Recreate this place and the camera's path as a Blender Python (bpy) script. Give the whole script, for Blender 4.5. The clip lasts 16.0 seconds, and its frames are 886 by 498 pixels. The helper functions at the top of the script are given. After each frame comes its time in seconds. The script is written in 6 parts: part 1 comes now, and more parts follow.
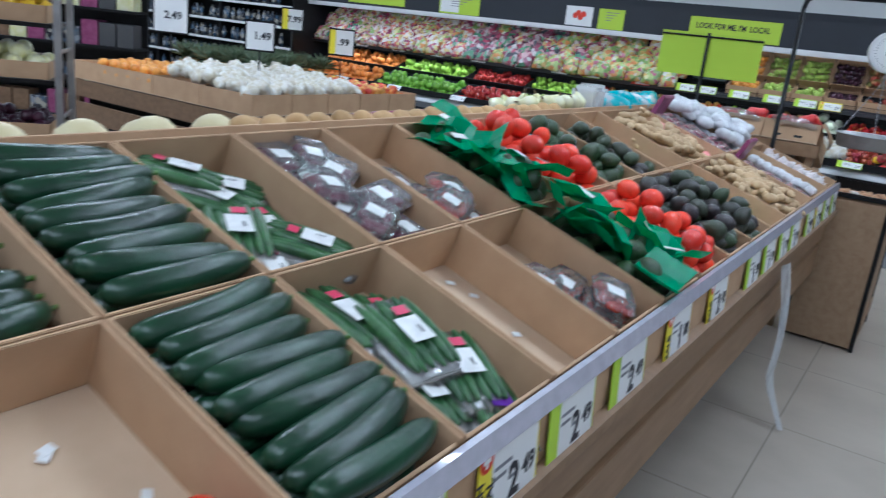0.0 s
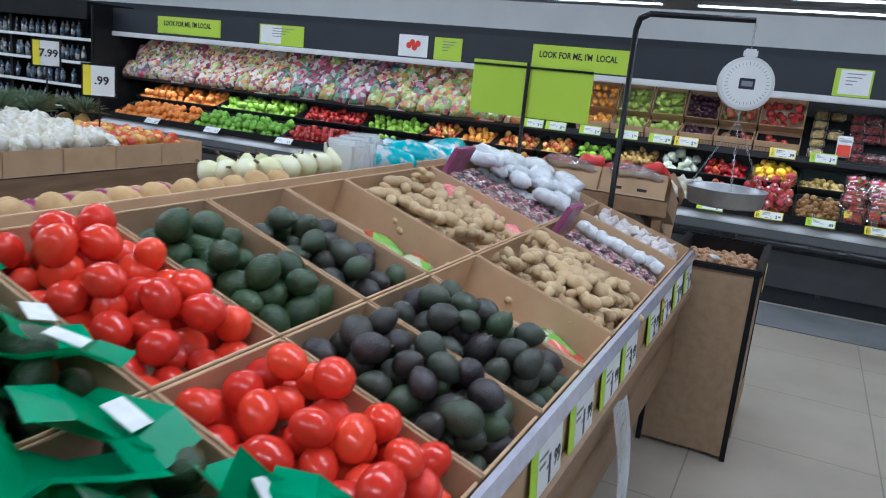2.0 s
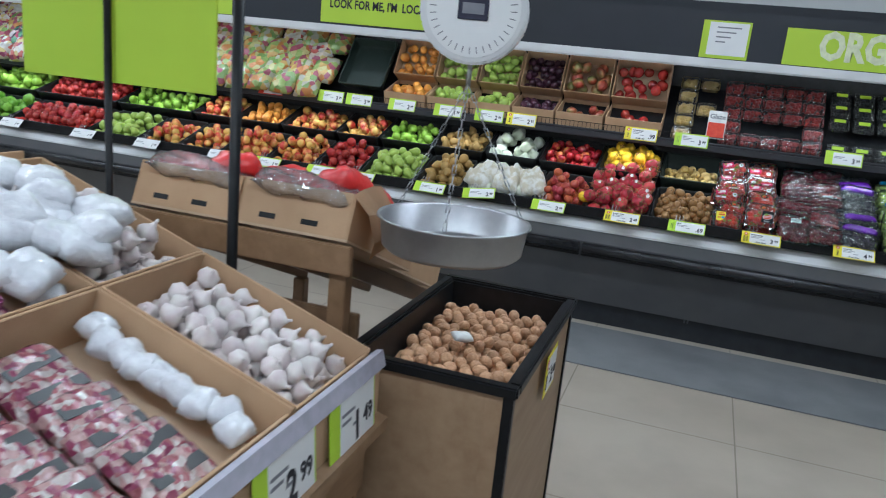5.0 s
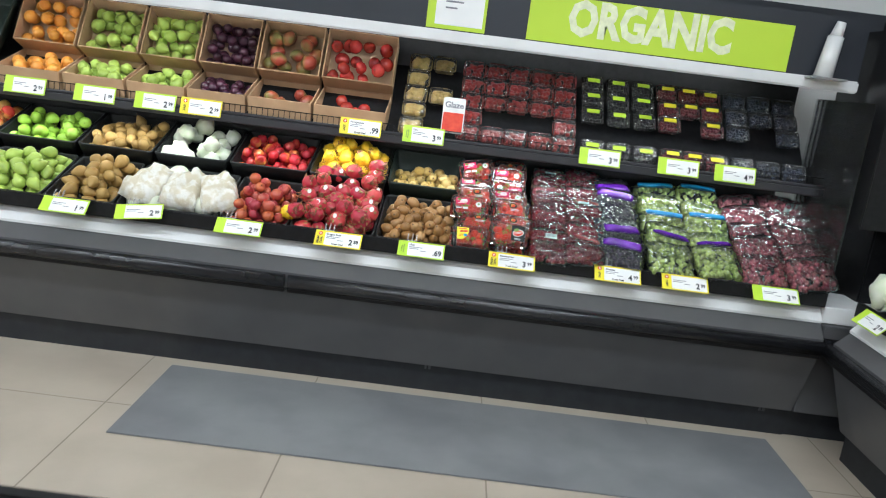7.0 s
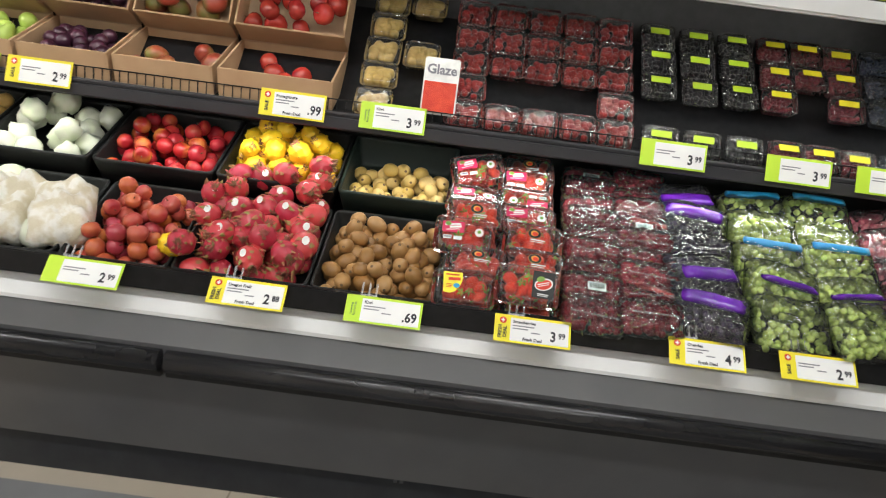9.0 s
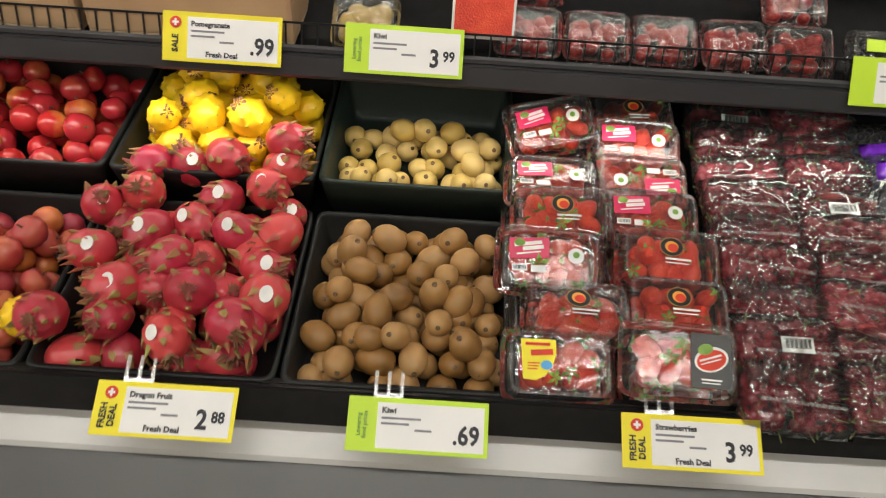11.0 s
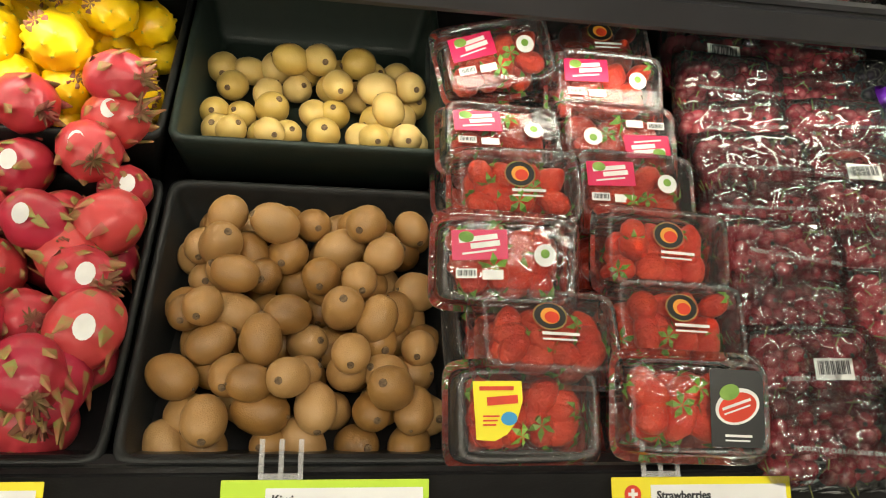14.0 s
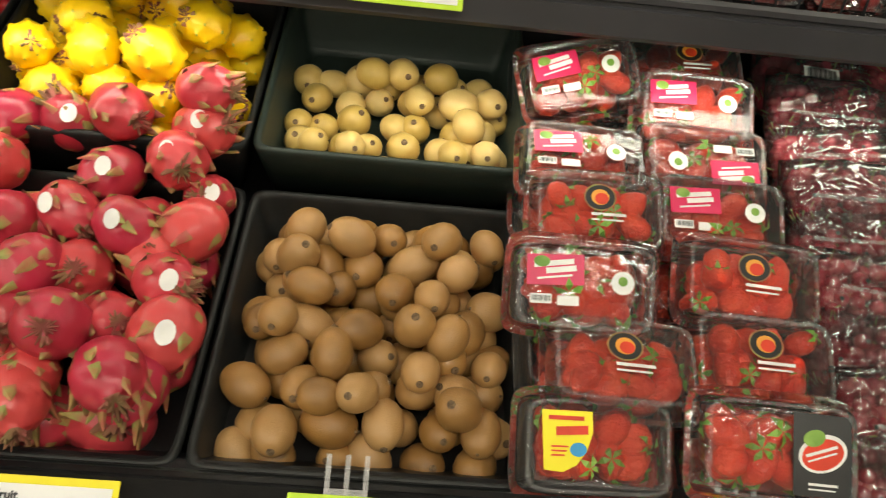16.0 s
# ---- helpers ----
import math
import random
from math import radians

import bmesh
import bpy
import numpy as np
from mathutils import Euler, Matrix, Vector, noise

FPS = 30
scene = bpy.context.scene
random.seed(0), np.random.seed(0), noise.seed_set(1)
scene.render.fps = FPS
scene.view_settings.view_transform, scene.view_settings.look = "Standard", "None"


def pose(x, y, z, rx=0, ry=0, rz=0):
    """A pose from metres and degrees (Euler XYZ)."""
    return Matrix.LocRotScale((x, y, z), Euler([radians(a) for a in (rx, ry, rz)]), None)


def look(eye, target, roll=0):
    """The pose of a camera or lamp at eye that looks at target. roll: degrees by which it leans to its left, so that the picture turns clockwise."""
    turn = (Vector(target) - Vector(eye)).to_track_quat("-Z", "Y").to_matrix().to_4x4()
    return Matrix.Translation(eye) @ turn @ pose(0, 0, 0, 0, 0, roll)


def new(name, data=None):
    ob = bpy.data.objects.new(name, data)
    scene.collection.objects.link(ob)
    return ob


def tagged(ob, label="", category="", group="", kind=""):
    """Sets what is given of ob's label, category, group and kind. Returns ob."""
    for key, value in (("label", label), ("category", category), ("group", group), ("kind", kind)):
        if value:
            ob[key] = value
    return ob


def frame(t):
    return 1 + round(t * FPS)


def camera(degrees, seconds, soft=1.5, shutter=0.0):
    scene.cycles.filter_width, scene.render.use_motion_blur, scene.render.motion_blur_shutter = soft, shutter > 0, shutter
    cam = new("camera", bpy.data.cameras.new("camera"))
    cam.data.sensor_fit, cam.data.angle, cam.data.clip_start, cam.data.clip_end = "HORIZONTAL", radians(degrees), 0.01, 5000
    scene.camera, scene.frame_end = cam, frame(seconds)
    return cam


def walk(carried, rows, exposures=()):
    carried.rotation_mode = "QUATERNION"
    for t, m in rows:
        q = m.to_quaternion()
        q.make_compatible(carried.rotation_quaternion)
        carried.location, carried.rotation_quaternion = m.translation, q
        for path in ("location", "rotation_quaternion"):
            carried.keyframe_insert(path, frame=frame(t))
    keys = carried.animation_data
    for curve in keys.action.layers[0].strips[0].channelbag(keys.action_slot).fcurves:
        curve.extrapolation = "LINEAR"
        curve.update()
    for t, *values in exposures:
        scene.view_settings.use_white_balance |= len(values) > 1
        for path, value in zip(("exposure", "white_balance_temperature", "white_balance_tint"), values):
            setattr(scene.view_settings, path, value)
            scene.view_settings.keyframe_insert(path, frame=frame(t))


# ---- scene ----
cam = camera(60.6, 16.0, soft=1.1, shutter=0.3)
PATH = [
    (0, (0.393, -0.229, 1.707), (-0.646, 1.387, 1.15), 6.5),
    (0.5, (0.341, 0.119, 1.734), (-0.517, 1.845, 1.202), 6.7),
    (1, (0.323, 0.478, 1.724), (-0.512, 2.217, 1.195), 6.2),
    (1.5, (0.328, 0.837, 1.749), (-0.58, 2.548, 1.251), 6.1),
    (2, (0.272, 1.232, 1.771), (-0.543, 3.002, 1.321), 5.6),
    (2.5, (0.305, 1.589, 1.774), (-0.535, 3.347, 1.322), 5.5),
    (3, (0.403, 1.92, 1.77), (-0.492, 3.643, 1.289), 5.7),
    (3.5, (0.406, 2.292, 1.758), (-0.286, 4.103, 1.27), 6.2),
    (6, (0.609, 4.102, 1.733), (0.036, 5.954, 1.241), 5.6),
    (6.5, (0.643, 4.45, 1.71), (0.232, 6.348, 1.234), 6.0),
    (7, (0.584, 4.832, 1.72), (0.587, 6.777, 1.256), 7.2),
    (7.5, (0.677, 5.23, 1.733), (0.662, 7.161, 1.211), 7.2),
    (8, (0.66, 5.617, 1.717), (0.611, 7.542, 1.176), 8.0),
    (10.3, (0.562, 7.181, 1.621), (0.636, 9.047, 0.907), 6.9),
    (10.5, (0.529, 7.274, 1.614), (0.562, 9.126, 0.859), 6.2),
    (11, (0.494, 7.512, 1.618), (0.511, 9.326, 0.776), 3.9),
    (11.5, (0.393, 7.743, 1.588), (0.666, 9.501, 0.674), 5.0),
    (12, (0.364, 7.874, 1.568), (0.751, 9.586, 0.609), 6.8),
    (12.5, (0.441, 7.929, 1.558), (0.783, 9.632, 0.568), 8.2),
    (13, (0.446, 7.936, 1.554), (0.762, 9.66, 0.589), 8.1),
    (13.5, (0.464, 7.941, 1.539), (0.783, 9.646, 0.543), 7.8),
    (14, (0.469, 7.954, 1.535), (0.776, 9.641, 0.506), 7.6),
    (14.5, (0.472, 7.966, 1.535), (0.752, 9.645, 0.486), 7.3),
    (15, (0.484, 7.971, 1.541), (0.75, 9.651, 0.488), 7.1),
    (15.5, (0.487, 7.982, 1.546), (0.728, 9.675, 0.509), 7.1),
    (16, (0.467, 7.971, 1.546), (0.581, 9.678, 0.511), 6.8),
]
walk(cam, [(t, look(eye, target, roll)) for t, eye, target, roll in PATH],
     exposures=[(0, -0.4, 4900, 6), (3.5, -0.4, 5150, 6), (6, -0.16, 5200, 3), (7, 0.33, 5600, 4), (8, 0.33, 5900, 6), (10.5, -0.22, 6800, 8), (11.5, -0.16, 6900, 7), (12.5, 0.0, 7250, 5), (16, 0.02, 7400, 3)])

# ---- light ----
world = bpy.data.worlds.new("store_air")
scene.world = world
world.use_nodes = True
world.node_tree.nodes["Background"].inputs[0].default_value = (0.9, 0.95, 1.0, 1)
world.node_tree.nodes["Background"].inputs[1].default_value = 0.03


def area_lamp(name, m, sx, sy, watts, colour):
    d = bpy.data.lights.new(name, "AREA")
    d.shape, d.size, d.size_y, d.energy, d.color = "RECTANGLE", sx, sy, watts, colour
    ob = new(name, d)
    ob.matrix_world = m
    return ob


LAMP_ROWS = [(lx, ly) for lx in (-10.8, -5.1, 0.6) for ly in (-1.0, 2.7, 6.4)]
for lx, ly in LAMP_ROWS:
    area_lamp("strip_lamp", pose(lx, ly, 3.72), 4.6, 0.22, 100, (1.0, 0.975, 0.94))
for lx in (-6.4, -2.6, 1.2):
    area_lamp("case_lamp", pose(lx, 8.87, 1.855, -16, 0, 0), 3.7, 0.05, 3.0, (1.0, 0.96, 0.9))
for lx in (-6.4, -2.6, 1.2):
    area_lamp("shelf_lamp", pose(lx, 9.03, 1.235, 12, 0, 0), 3.7, 0.03, 5.5, (1.0, 0.96, 0.9))


# ---- materials ----
def mat(name, c, c2=None, scale=25.0, rough=0.5, metal=0.0, bump=0.0, bscale=80.0, rand=0.0, coat=0.0, c3=None, contrast=(0.35, 0.65), spec=0.5, sub=0.0):
    """A painted, grained or skinned surface: two noises for colour and relief; c3 takes over from object to object."""
    m = bpy.data.materials.new(name)
    m.use_nodes = True
    nt = m.node_tree
    b = nt.nodes["Principled BSDF"]
    b.inputs["Roughness"].default_value, b.inputs["Metallic"].default_value = rough, metal
    b.inputs["Coat Weight"].default_value = coat
    b.inputs["Specular IOR Level"].default_value = spec
    co = nt.nodes.new("ShaderNodeTexCoord")
    no = nt.nodes.new("ShaderNodeTexNoise")
    no.inputs["Scale"].default_value, no.inputs["Detail"].default_value = scale, 5
    ramp = nt.nodes.new("ShaderNodeValToRGB")
    c2 = c2 or tuple(v * 0.8 for v in c)
    ramp.color_ramp.elements[0].position, ramp.color_ramp.elements[1].position = contrast
    ramp.color_ramp.elements[0].color, ramp.color_ramp.elements[1].color = (*c2, 1), (*c, 1)
    info = nt.nodes.new("ShaderNodeObjectInfo")
    off = nt.nodes.new("ShaderNodeVectorMath")
    off.operation = "ADD"
    nt.links.new(co.outputs["Object"], off.inputs[0])
    nt.links.new(info.outputs["Random"], off.inputs[1])
    nt.links.new(off.outputs[0], no.inputs["Vector"])
    nt.links.new(no.outputs["Fac"], ramp.inputs[0])
    col = ramp.outputs[0]
    if c3:
        mx = nt.nodes.new("ShaderNodeMix")
        mx.data_type = "RGBA"
        mx.inputs["B"].default_value = (*c3, 1)
        nt.links.new(info.outputs["Random"], mx.inputs["Factor"])
        nt.links.new(col, mx.inputs["A"])
        col = mx.outputs["Result"]
    if rand:
        hs = nt.nodes.new("ShaderNodeHueSaturation")
        mr = nt.nodes.new("ShaderNodeMapRange")
        mr.inputs["To Min"].default_value, mr.inputs["To Max"].default_value = 1 - rand, 1 + rand
        nt.links.new(info.outputs["Random"], mr.inputs["Value"])
        nt.links.new(mr.outputs[0], hs.inputs["Value"])
        nt.links.new(col, hs.inputs["Color"])
        col = hs.outputs[0]
    nt.links.new(col, b.inputs["Base Color"])
    if sub:
        b.inputs["Subsurface Weight"].default_value, b.inputs["Subsurface Scale"].default_value = sub, 0.01
    if bump:
        n2 = nt.nodes.new("ShaderNodeTexNoise")
        n2.inputs["Scale"].default_value, n2.inputs["Detail"].default_value = bscale, 4
        bp = nt.nodes.new("ShaderNodeBump")
        bp.inputs["Strength"].default_value, bp.inputs["Distance"].default_value = bump, 0.01
        nt.links.new(off.outputs[0], n2.inputs["Vector"])
        nt.links.new(n2.outputs["Fac"], bp.inputs["Height"])
        nt.links.new(bp.outputs[0], b.inputs["Normal"])
    return m


def film_mat(name, tint=(1, 1, 1), gloss=0.12, bump=0.6, bscale=30.0, haze=0.06, creased=False, ior=1.5):
    """Clear plastic: see-through, with shine that grows at glancing angles and on wrinkles."""
    m = bpy.data.materials.new(name)
    m.use_nodes = True
    nt = m.node_tree
    nt.nodes.remove(nt.nodes["Principled BSDF"])
    out = nt.nodes["Material Output"]
    tr, gl, df = (nt.nodes.new("ShaderNodeBsdf" + k) for k in ("Transparent", "Glossy", "Diffuse"))
    tr.inputs[0].default_value = (*tint, 1)
    gl.inputs["Roughness"].default_value = gloss
    df.inputs[0].default_value = (0.9, 0.9, 0.9, 1)
    fr = nt.nodes.new("ShaderNodeFresnel")
    fr.inputs["IOR"].default_value = ior
    co, no, bp = nt.nodes.new("ShaderNodeTexCoord"), nt.nodes.new("ShaderNodeTexNoise"), nt.nodes.new("ShaderNodeBump")
    no.inputs["Scale"].default_value, no.inputs["Detail"].default_value = bscale, 3
    no.inputs["Distortion"].default_value = 1.5
    if creased:
        no.noise_type = "RIDGED_MULTIFRACTAL"
    bp.inputs["Strength"].default_value, bp.inputs["Distance"].default_value = bump, 0.02
    nt.links.new(co.outputs["Object"], no.inputs["Vector"])
    nt.links.new(no.outputs["Fac"], bp.inputs["Height"])
    for n in (gl, fr):
        nt.links.new(bp.outputs[0], n.inputs["Normal"])
    a, c = nt.nodes.new("ShaderNodeMixShader"), nt.nodes.new("ShaderNodeMixShader")
    a.inputs[0].default_value = haze
    nt.links.new(tr.outputs[0], a.inputs[1])
    nt.links.new(df.outputs[0], a.inputs[2])
    nt.links.new(fr.outputs[0], c.inputs[0])
    nt.links.new(a.outputs[0], c.inputs[1])
    nt.links.new(gl.outputs[0], c.inputs[2])
    nt.links.new(c.outputs[0], out.inputs[0])
    return m


def glow_mat(name, c, strength):
    m = bpy.data.materials.new(name)
    m.use_nodes = True
    b = m.node_tree.nodes["Principled BSDF"]
    b.inputs["Emission Color"].default_value, b.inputs["Emission Strength"].default_value = (*c, 1), strength
    return m


def mosaic_mat(name, colours, scale, rough=0.25, bump=0.5):
    """Torn leaves or small fruit seen through a bag: cells of a few colours."""
    m = bpy.data.materials.new(name)
    m.use_nodes = True
    nt = m.node_tree
    b = nt.nodes["Principled BSDF"]
    b.inputs["Roughness"].default_value, b.inputs["Coat Weight"].default_value = rough, 0.6
    b.inputs["Coat Roughness"].default_value = 0.15
    co, info, ad = nt.nodes.new("ShaderNodeTexCoord"), nt.nodes.new("ShaderNodeObjectInfo"), nt.nodes.new("ShaderNodeVectorMath")
    nt.links.new(co.outputs["Object"], ad.inputs[0])
    nt.links.new(info.outputs["Random"], ad.inputs[1])
    vo = nt.nodes.new("ShaderNodeTexVoronoi")
    vo.inputs["Scale"].default_value = scale
    nt.links.new(ad.outputs[0], vo.inputs["Vector"])
    sep = nt.nodes.new("ShaderNodeSeparateColor")
    nt.links.new(vo.outputs["Color"], sep.inputs[0])
    ramp = nt.nodes.new("ShaderNodeValToRGB")
    ramp.color_ramp.interpolation = "CONSTANT"
    els = ramp.color_ramp.elements
    while len(els) < len(colours):
        els.new(0.5)
    for i, c in enumerate(colours):
        els[i].position, els[i].color = i / len(colours), (*[v * 0.8 for v in c], 1)
    nt.links.new(sep.outputs[0], ramp.inputs[0])
    nt.links.new(ramp.outputs[0], b.inputs["Base Color"])
    bp = nt.nodes.new("ShaderNodeBump")
    bp.inputs["Strength"].default_value, bp.inputs["Distance"].default_value = bump, 0.02
    nt.links.new(vo.outputs["Distance"], bp.inputs["Height"])
    nt.links.new(bp.outputs[0], b.inputs["Normal"])
    return m


def tile_mat():
    """Pale vinyl floor with faint square joints and scuffs."""
    m = mat("floor_vinyl", (0.45, 0.39, 0.315), (0.385, 0.33, 0.265), scale=2.2, rough=0.32, bump=0.02, bscale=30)
    nt = m.node_tree
    b = nt.nodes["Principled BSDF"]
    link = b.inputs["Base Color"].links[0].from_socket
    br = nt.nodes.new("ShaderNodeTexBrick")
    br.offset = 0.0
    br.inputs["Scale"].default_value = 1.0
    br.inputs["Brick Width"].default_value, br.inputs["Row Height"].default_value = 0.9, 0.9
    br.inputs["Mortar Size"].default_value = 0.004
    br.inputs["Color1"].default_value = br.inputs["Color2"].default_value = (1, 1, 1, 1)
    br.inputs["Mortar"].default_value = (0.55, 0.53, 0.5, 1)
    co = nt.nodes.new("ShaderNodeTexCoord")
    nt.links.new(co.outputs["Object"], br.inputs["Vector"])
    mx = nt.nodes.new("ShaderNodeMix")
    mx.data_type, mx.blend_type = "RGBA", "MULTIPLY"
    mx.inputs["Factor"].default_value = 1.0
    nt.links.new(link, mx.inputs["A"])
    nt.links.new(br.outputs["Color"], mx.inputs["B"])
    nt.links.new(mx.outputs["Result"], b.inputs["Base Color"])
    return m


def wood_mat(name, c, c2):
    m = mat(name, c, c2, scale=6, rough=0.5, bump=0.08, bscale=60, contrast=(0.3, 0.7), rand=0.08)
    nt = m.node_tree
    no = [n for n in nt.nodes if n.type == "TEX_NOISE"][0]
    mp = nt.nodes.new("ShaderNodeMapping")
    mp.inputs["Scale"].default_value = (4.0, 0.6, 4.0)
    src = no.inputs["Vector"].links[0].from_socket
    nt.links.new(src, mp.inputs["Vector"])
    nt.links.new(mp.outputs[0], no.inputs["Vector"])
    return m


FLOOR = tile_mat()
WALL = mat("white_paint", (0.74, 0.74, 0.72), (0.70, 0.70, 0.69), scale=3, rough=0.7)
CEIL = mat("ceiling_paint", (0.7, 0.7, 0.7), rough=0.8)
NAVY = mat("navy_fascia", (0.018, 0.021, 0.029), (0.015, 0.018, 0.025), scale=4, rough=0.5)
GREY = mat("grey_case_steel", (0.085, 0.084, 0.086), (0.072, 0.071, 0.074), scale=5, rough=0.38, bump=0.02)
# besides real parts, this black fills in shade under the table and inside crates
BLACK = mat("black_plastic_and_shade", (0.008, 0.008, 0.009), (0.013, 0.013, 0.014), scale=30, spec=0.25, rough=0.38, bump=0.05, bscale=300)
BUMPER = mat("bumper_rubber", (0.012, 0.012, 0.014), (0.018, 0.018, 0.02), scale=9, rough=0.24, bump=0.02)
KICK = mat("kick_vinyl", (0.009, 0.010, 0.014), (0.016, 0.018, 0.021), scale=12, rough=0.5)
TRAYM = mat("tray_plastic", (0.012, 0.013, 0.013), (0.016, 0.017, 0.017), scale=60, rough=0.45, spec=0.3, bump=0.12, bscale=400)
TRAYG = mat("tray_plastic_green", (0.018, 0.028, 0.023), (0.02, 0.03, 0.025), scale=60, rough=0.45, spec=0.3, bump=0.12, bscale=400)
WHITE = mat("white_enamel", (0.72, 0.72, 0.72), (0.66, 0.66, 0.66), scale=6, rough=0.35, bump=0.01)
STEEL = mat("brushed_steel", (0.50, 0.51, 0.52), (0.41, 0.41, 0.43), scale=14, rough=0.42, metal=1.0, bump=0.03)
CARD = mat("cardboard", (0.52, 0.345, 0.20), (0.46, 0.30, 0.17), scale=9, rough=0.85, bump=0.06, bscale=140, rand=0.06)
CARDIN = mat("cardboard_floor", (0.58, 0.43, 0.29), (0.51, 0.37, 0.24), scale=7, rough=0.9, bump=0.05, bscale=120)
WOOD = wood_mat("pine_board", (0.30, 0.185, 0.10), (0.22, 0.13, 0.065))
CRATE = wood_mat("crate_board", (0.22, 0.135, 0.075), (0.15, 0.088, 0.046))
BIRCH = wood_mat("birch_veneer", (0.36, 0.245, 0.145), (0.29, 0.185, 0.105))
RAIL = mat("clear_rail", (0.52, 0.50, 0.58), (0.45, 0.44, 0.5), scale=30, rough=0.22, coat=0.5)
PAPER = mat("tag_paper", (0.80, 0.80, 0.79), (0.76, 0.76, 0.76), scale=8, rough=0.6)
LIME = mat("tag_lime", (0.50, 0.72, 0.035), (0.47, 0.69, 0.03), scale=6, rough=0.5)
YELL = mat("tag_yellow", (0.82, 0.72, 0.02), (0.80, 0.69, 0.02), scale=6, rough=0.5)
INK = mat("tag_ink", (0.02, 0.02, 0.03), rough=0.6)
GREYINK = mat("small_print", (0.22, 0.22, 0.25), rough=0.6)
REDINK = mat("red_ink", (0.72, 0.05, 0.02), rough=0.6)
SIGN = mat("sign_lime", (0.50, 0.68, 0.04), (0.47, 0.64, 0.035), scale=3, rough=0.55)
SIGNTXT = mat("sign_lettering", (0.78, 0.82, 0.55), rough=0.6)
MATM = mat("rubber_mat", (0.15, 0.152, 0.16), (0.20, 0.202, 0.208), scale=2.5, rough=0.7, bump=0.25, bscale=260)
FILM = film_mat("bag_film", haze=0.02, gloss=0.1, bump=1.0, bscale=16, creased=True, ior=1.7)
SHELL = film_mat("clamshell", haze=0.02, gloss=0.05, bump=0.12, bscale=22, ior=1.6)
SHELLRIM = film_mat("clamshell_rim", haze=0.09, gloss=0.08, bump=0.3, bscale=60, ior=1.7)
FROST = film_mat("frosted_bag", tint=(0.96, 0.98, 1.0), haze=0.55, gloss=0.2, bump=0.6, bscale=18)
WRAP = film_mat("cling_wrap", haze=0.13, gloss=0.12, bump=1.0, bscale=20, creased=True, ior=1.8)
CLIPM = film_mat("clip_plastic", haze=0.25, gloss=0.1, bump=0.0)
GLASS = film_mat("glass", haze=0.02, gloss=0.02, bump=0.0)

KIWI = mat("kiwi_skin", (0.41, 0.20, 0.05), (0.22, 0.105, 0.028), scale=16, rough=0.42, bump=0.16, bscale=520, rand=0.22, c3=(0.36, 0.21, 0.085), contrast=(0.3, 0.7))
GOLD = mat("gold_kiwi_skin", (0.64, 0.45, 0.12), (0.50, 0.33, 0.075), scale=22, rough=0.46, bump=0.10, bscale=420, rand=0.16, c3=(0.54, 0.39, 0.15))
STEM = mat("dry_stem", (0.07, 0.04, 0.02), (0.20, 0.13, 0.07), scale=200, rough=0.9)
DRAGON = mat("dragon_skin", (0.54, 0.022, 0.075), (0.40, 0.025, 0.045), scale=11, rough=0.3, bump=0.12, bscale=50, rand=0.18, c3=(0.50, 0.055, 0.055))
SCALE = mat("dragon_scale", (0.27, 0.27, 0.07), (0.42, 0.07, 0.06), scale=45, rough=0.6)
DRYEND = mat("dragon_dry_end", (0.20, 0.13, 0.05), (0.26, 0.06, 0.05), scale=40, rough=0.8)
YDRAG = mat("yellow_skin", (0.88, 0.60, 0.02), (0.80, 0.48, 0.012), scale=24, rough=0.4, bump=0.15, bscale=70, rand=0.1)
YTIP = mat("yellow_knob", (0.62, 0.52, 0.06), (0.36, 0.36, 0.05), scale=60, rough=0.55)
NECT = mat("nectarine_skin", (0.50, 0.022, 0.022), (0.78, 0.34, 0.06), scale=14, rough=0.2, rand=0.2, contrast=(0.25, 0.5), c3=(0.34, 0.02, 0.03))
PLUM = mat("plum_skin", (0.44, 0.035, 0.028), (0.70, 0.24, 0.05), scale=12, rough=0.35, rand=0.2, c3=(0.30, 0.03, 0.05))
BERRY = mat("strawberry_skin", (0.74, 0.075, 0.03), (0.62, 0.035, 0.018), scale=26, rough=0.28, bump=0.5, bscale=260, rand=0.15)
LEAF = mat("berry_leaf", (0.22, 0.38, 0.07), (0.12, 0.26, 0.03), scale=40, rough=0.5)
CHERRY = mat("cherry_skin", (0.17, 0.012, 0.024), (0.24, 0.02, 0.03), scale=20, rough=0.16, coat=0.5, rand=0.25, c3=(0.30, 0.03, 0.045))
CSTEM = mat("cherry_stem", (0.22, 0.24, 0.06), rough=0.6)
TOMATO = mat("tomato_skin", (0.72, 0.035, 0.018), (0.64, 0.025, 0.014), scale=9, rough=0.16, rand=0.12, c3=(0.76, 0.065, 0.022))
AVO = mat("avocado_dark", (0.058, 0.040, 0.046), (0.034, 0.025, 0.029), scale=60, rough=0.34, bump=0.3, bscale=260, spec=0.5, rand=0.3, c3=(0.040, 0.062, 0.028))
AVOG = mat("avocado_green", (0.045, 0.085, 0.03), (0.026, 0.05, 0.019), scale=60, rough=0.34, bump=0.35, bscale=230, rand=0.25)
CUKE = mat("cucumber_skin", (0.014, 0.05, 0.022), (0.008, 0.03, 0.014), scale=14, rough=0.3, bump=0.15, bscale=70, rand=0.2)
MINICUKE = mat("mini_cucumber_skin", (0.07, 0.17, 0.06), (0.03, 0.085, 0.03), scale=30, rough=0.3, bump=0.15, bscale=90)
CUKETIP = mat("cucumber_tip", (0.10, 0.20, 0.03), rough=0.4)
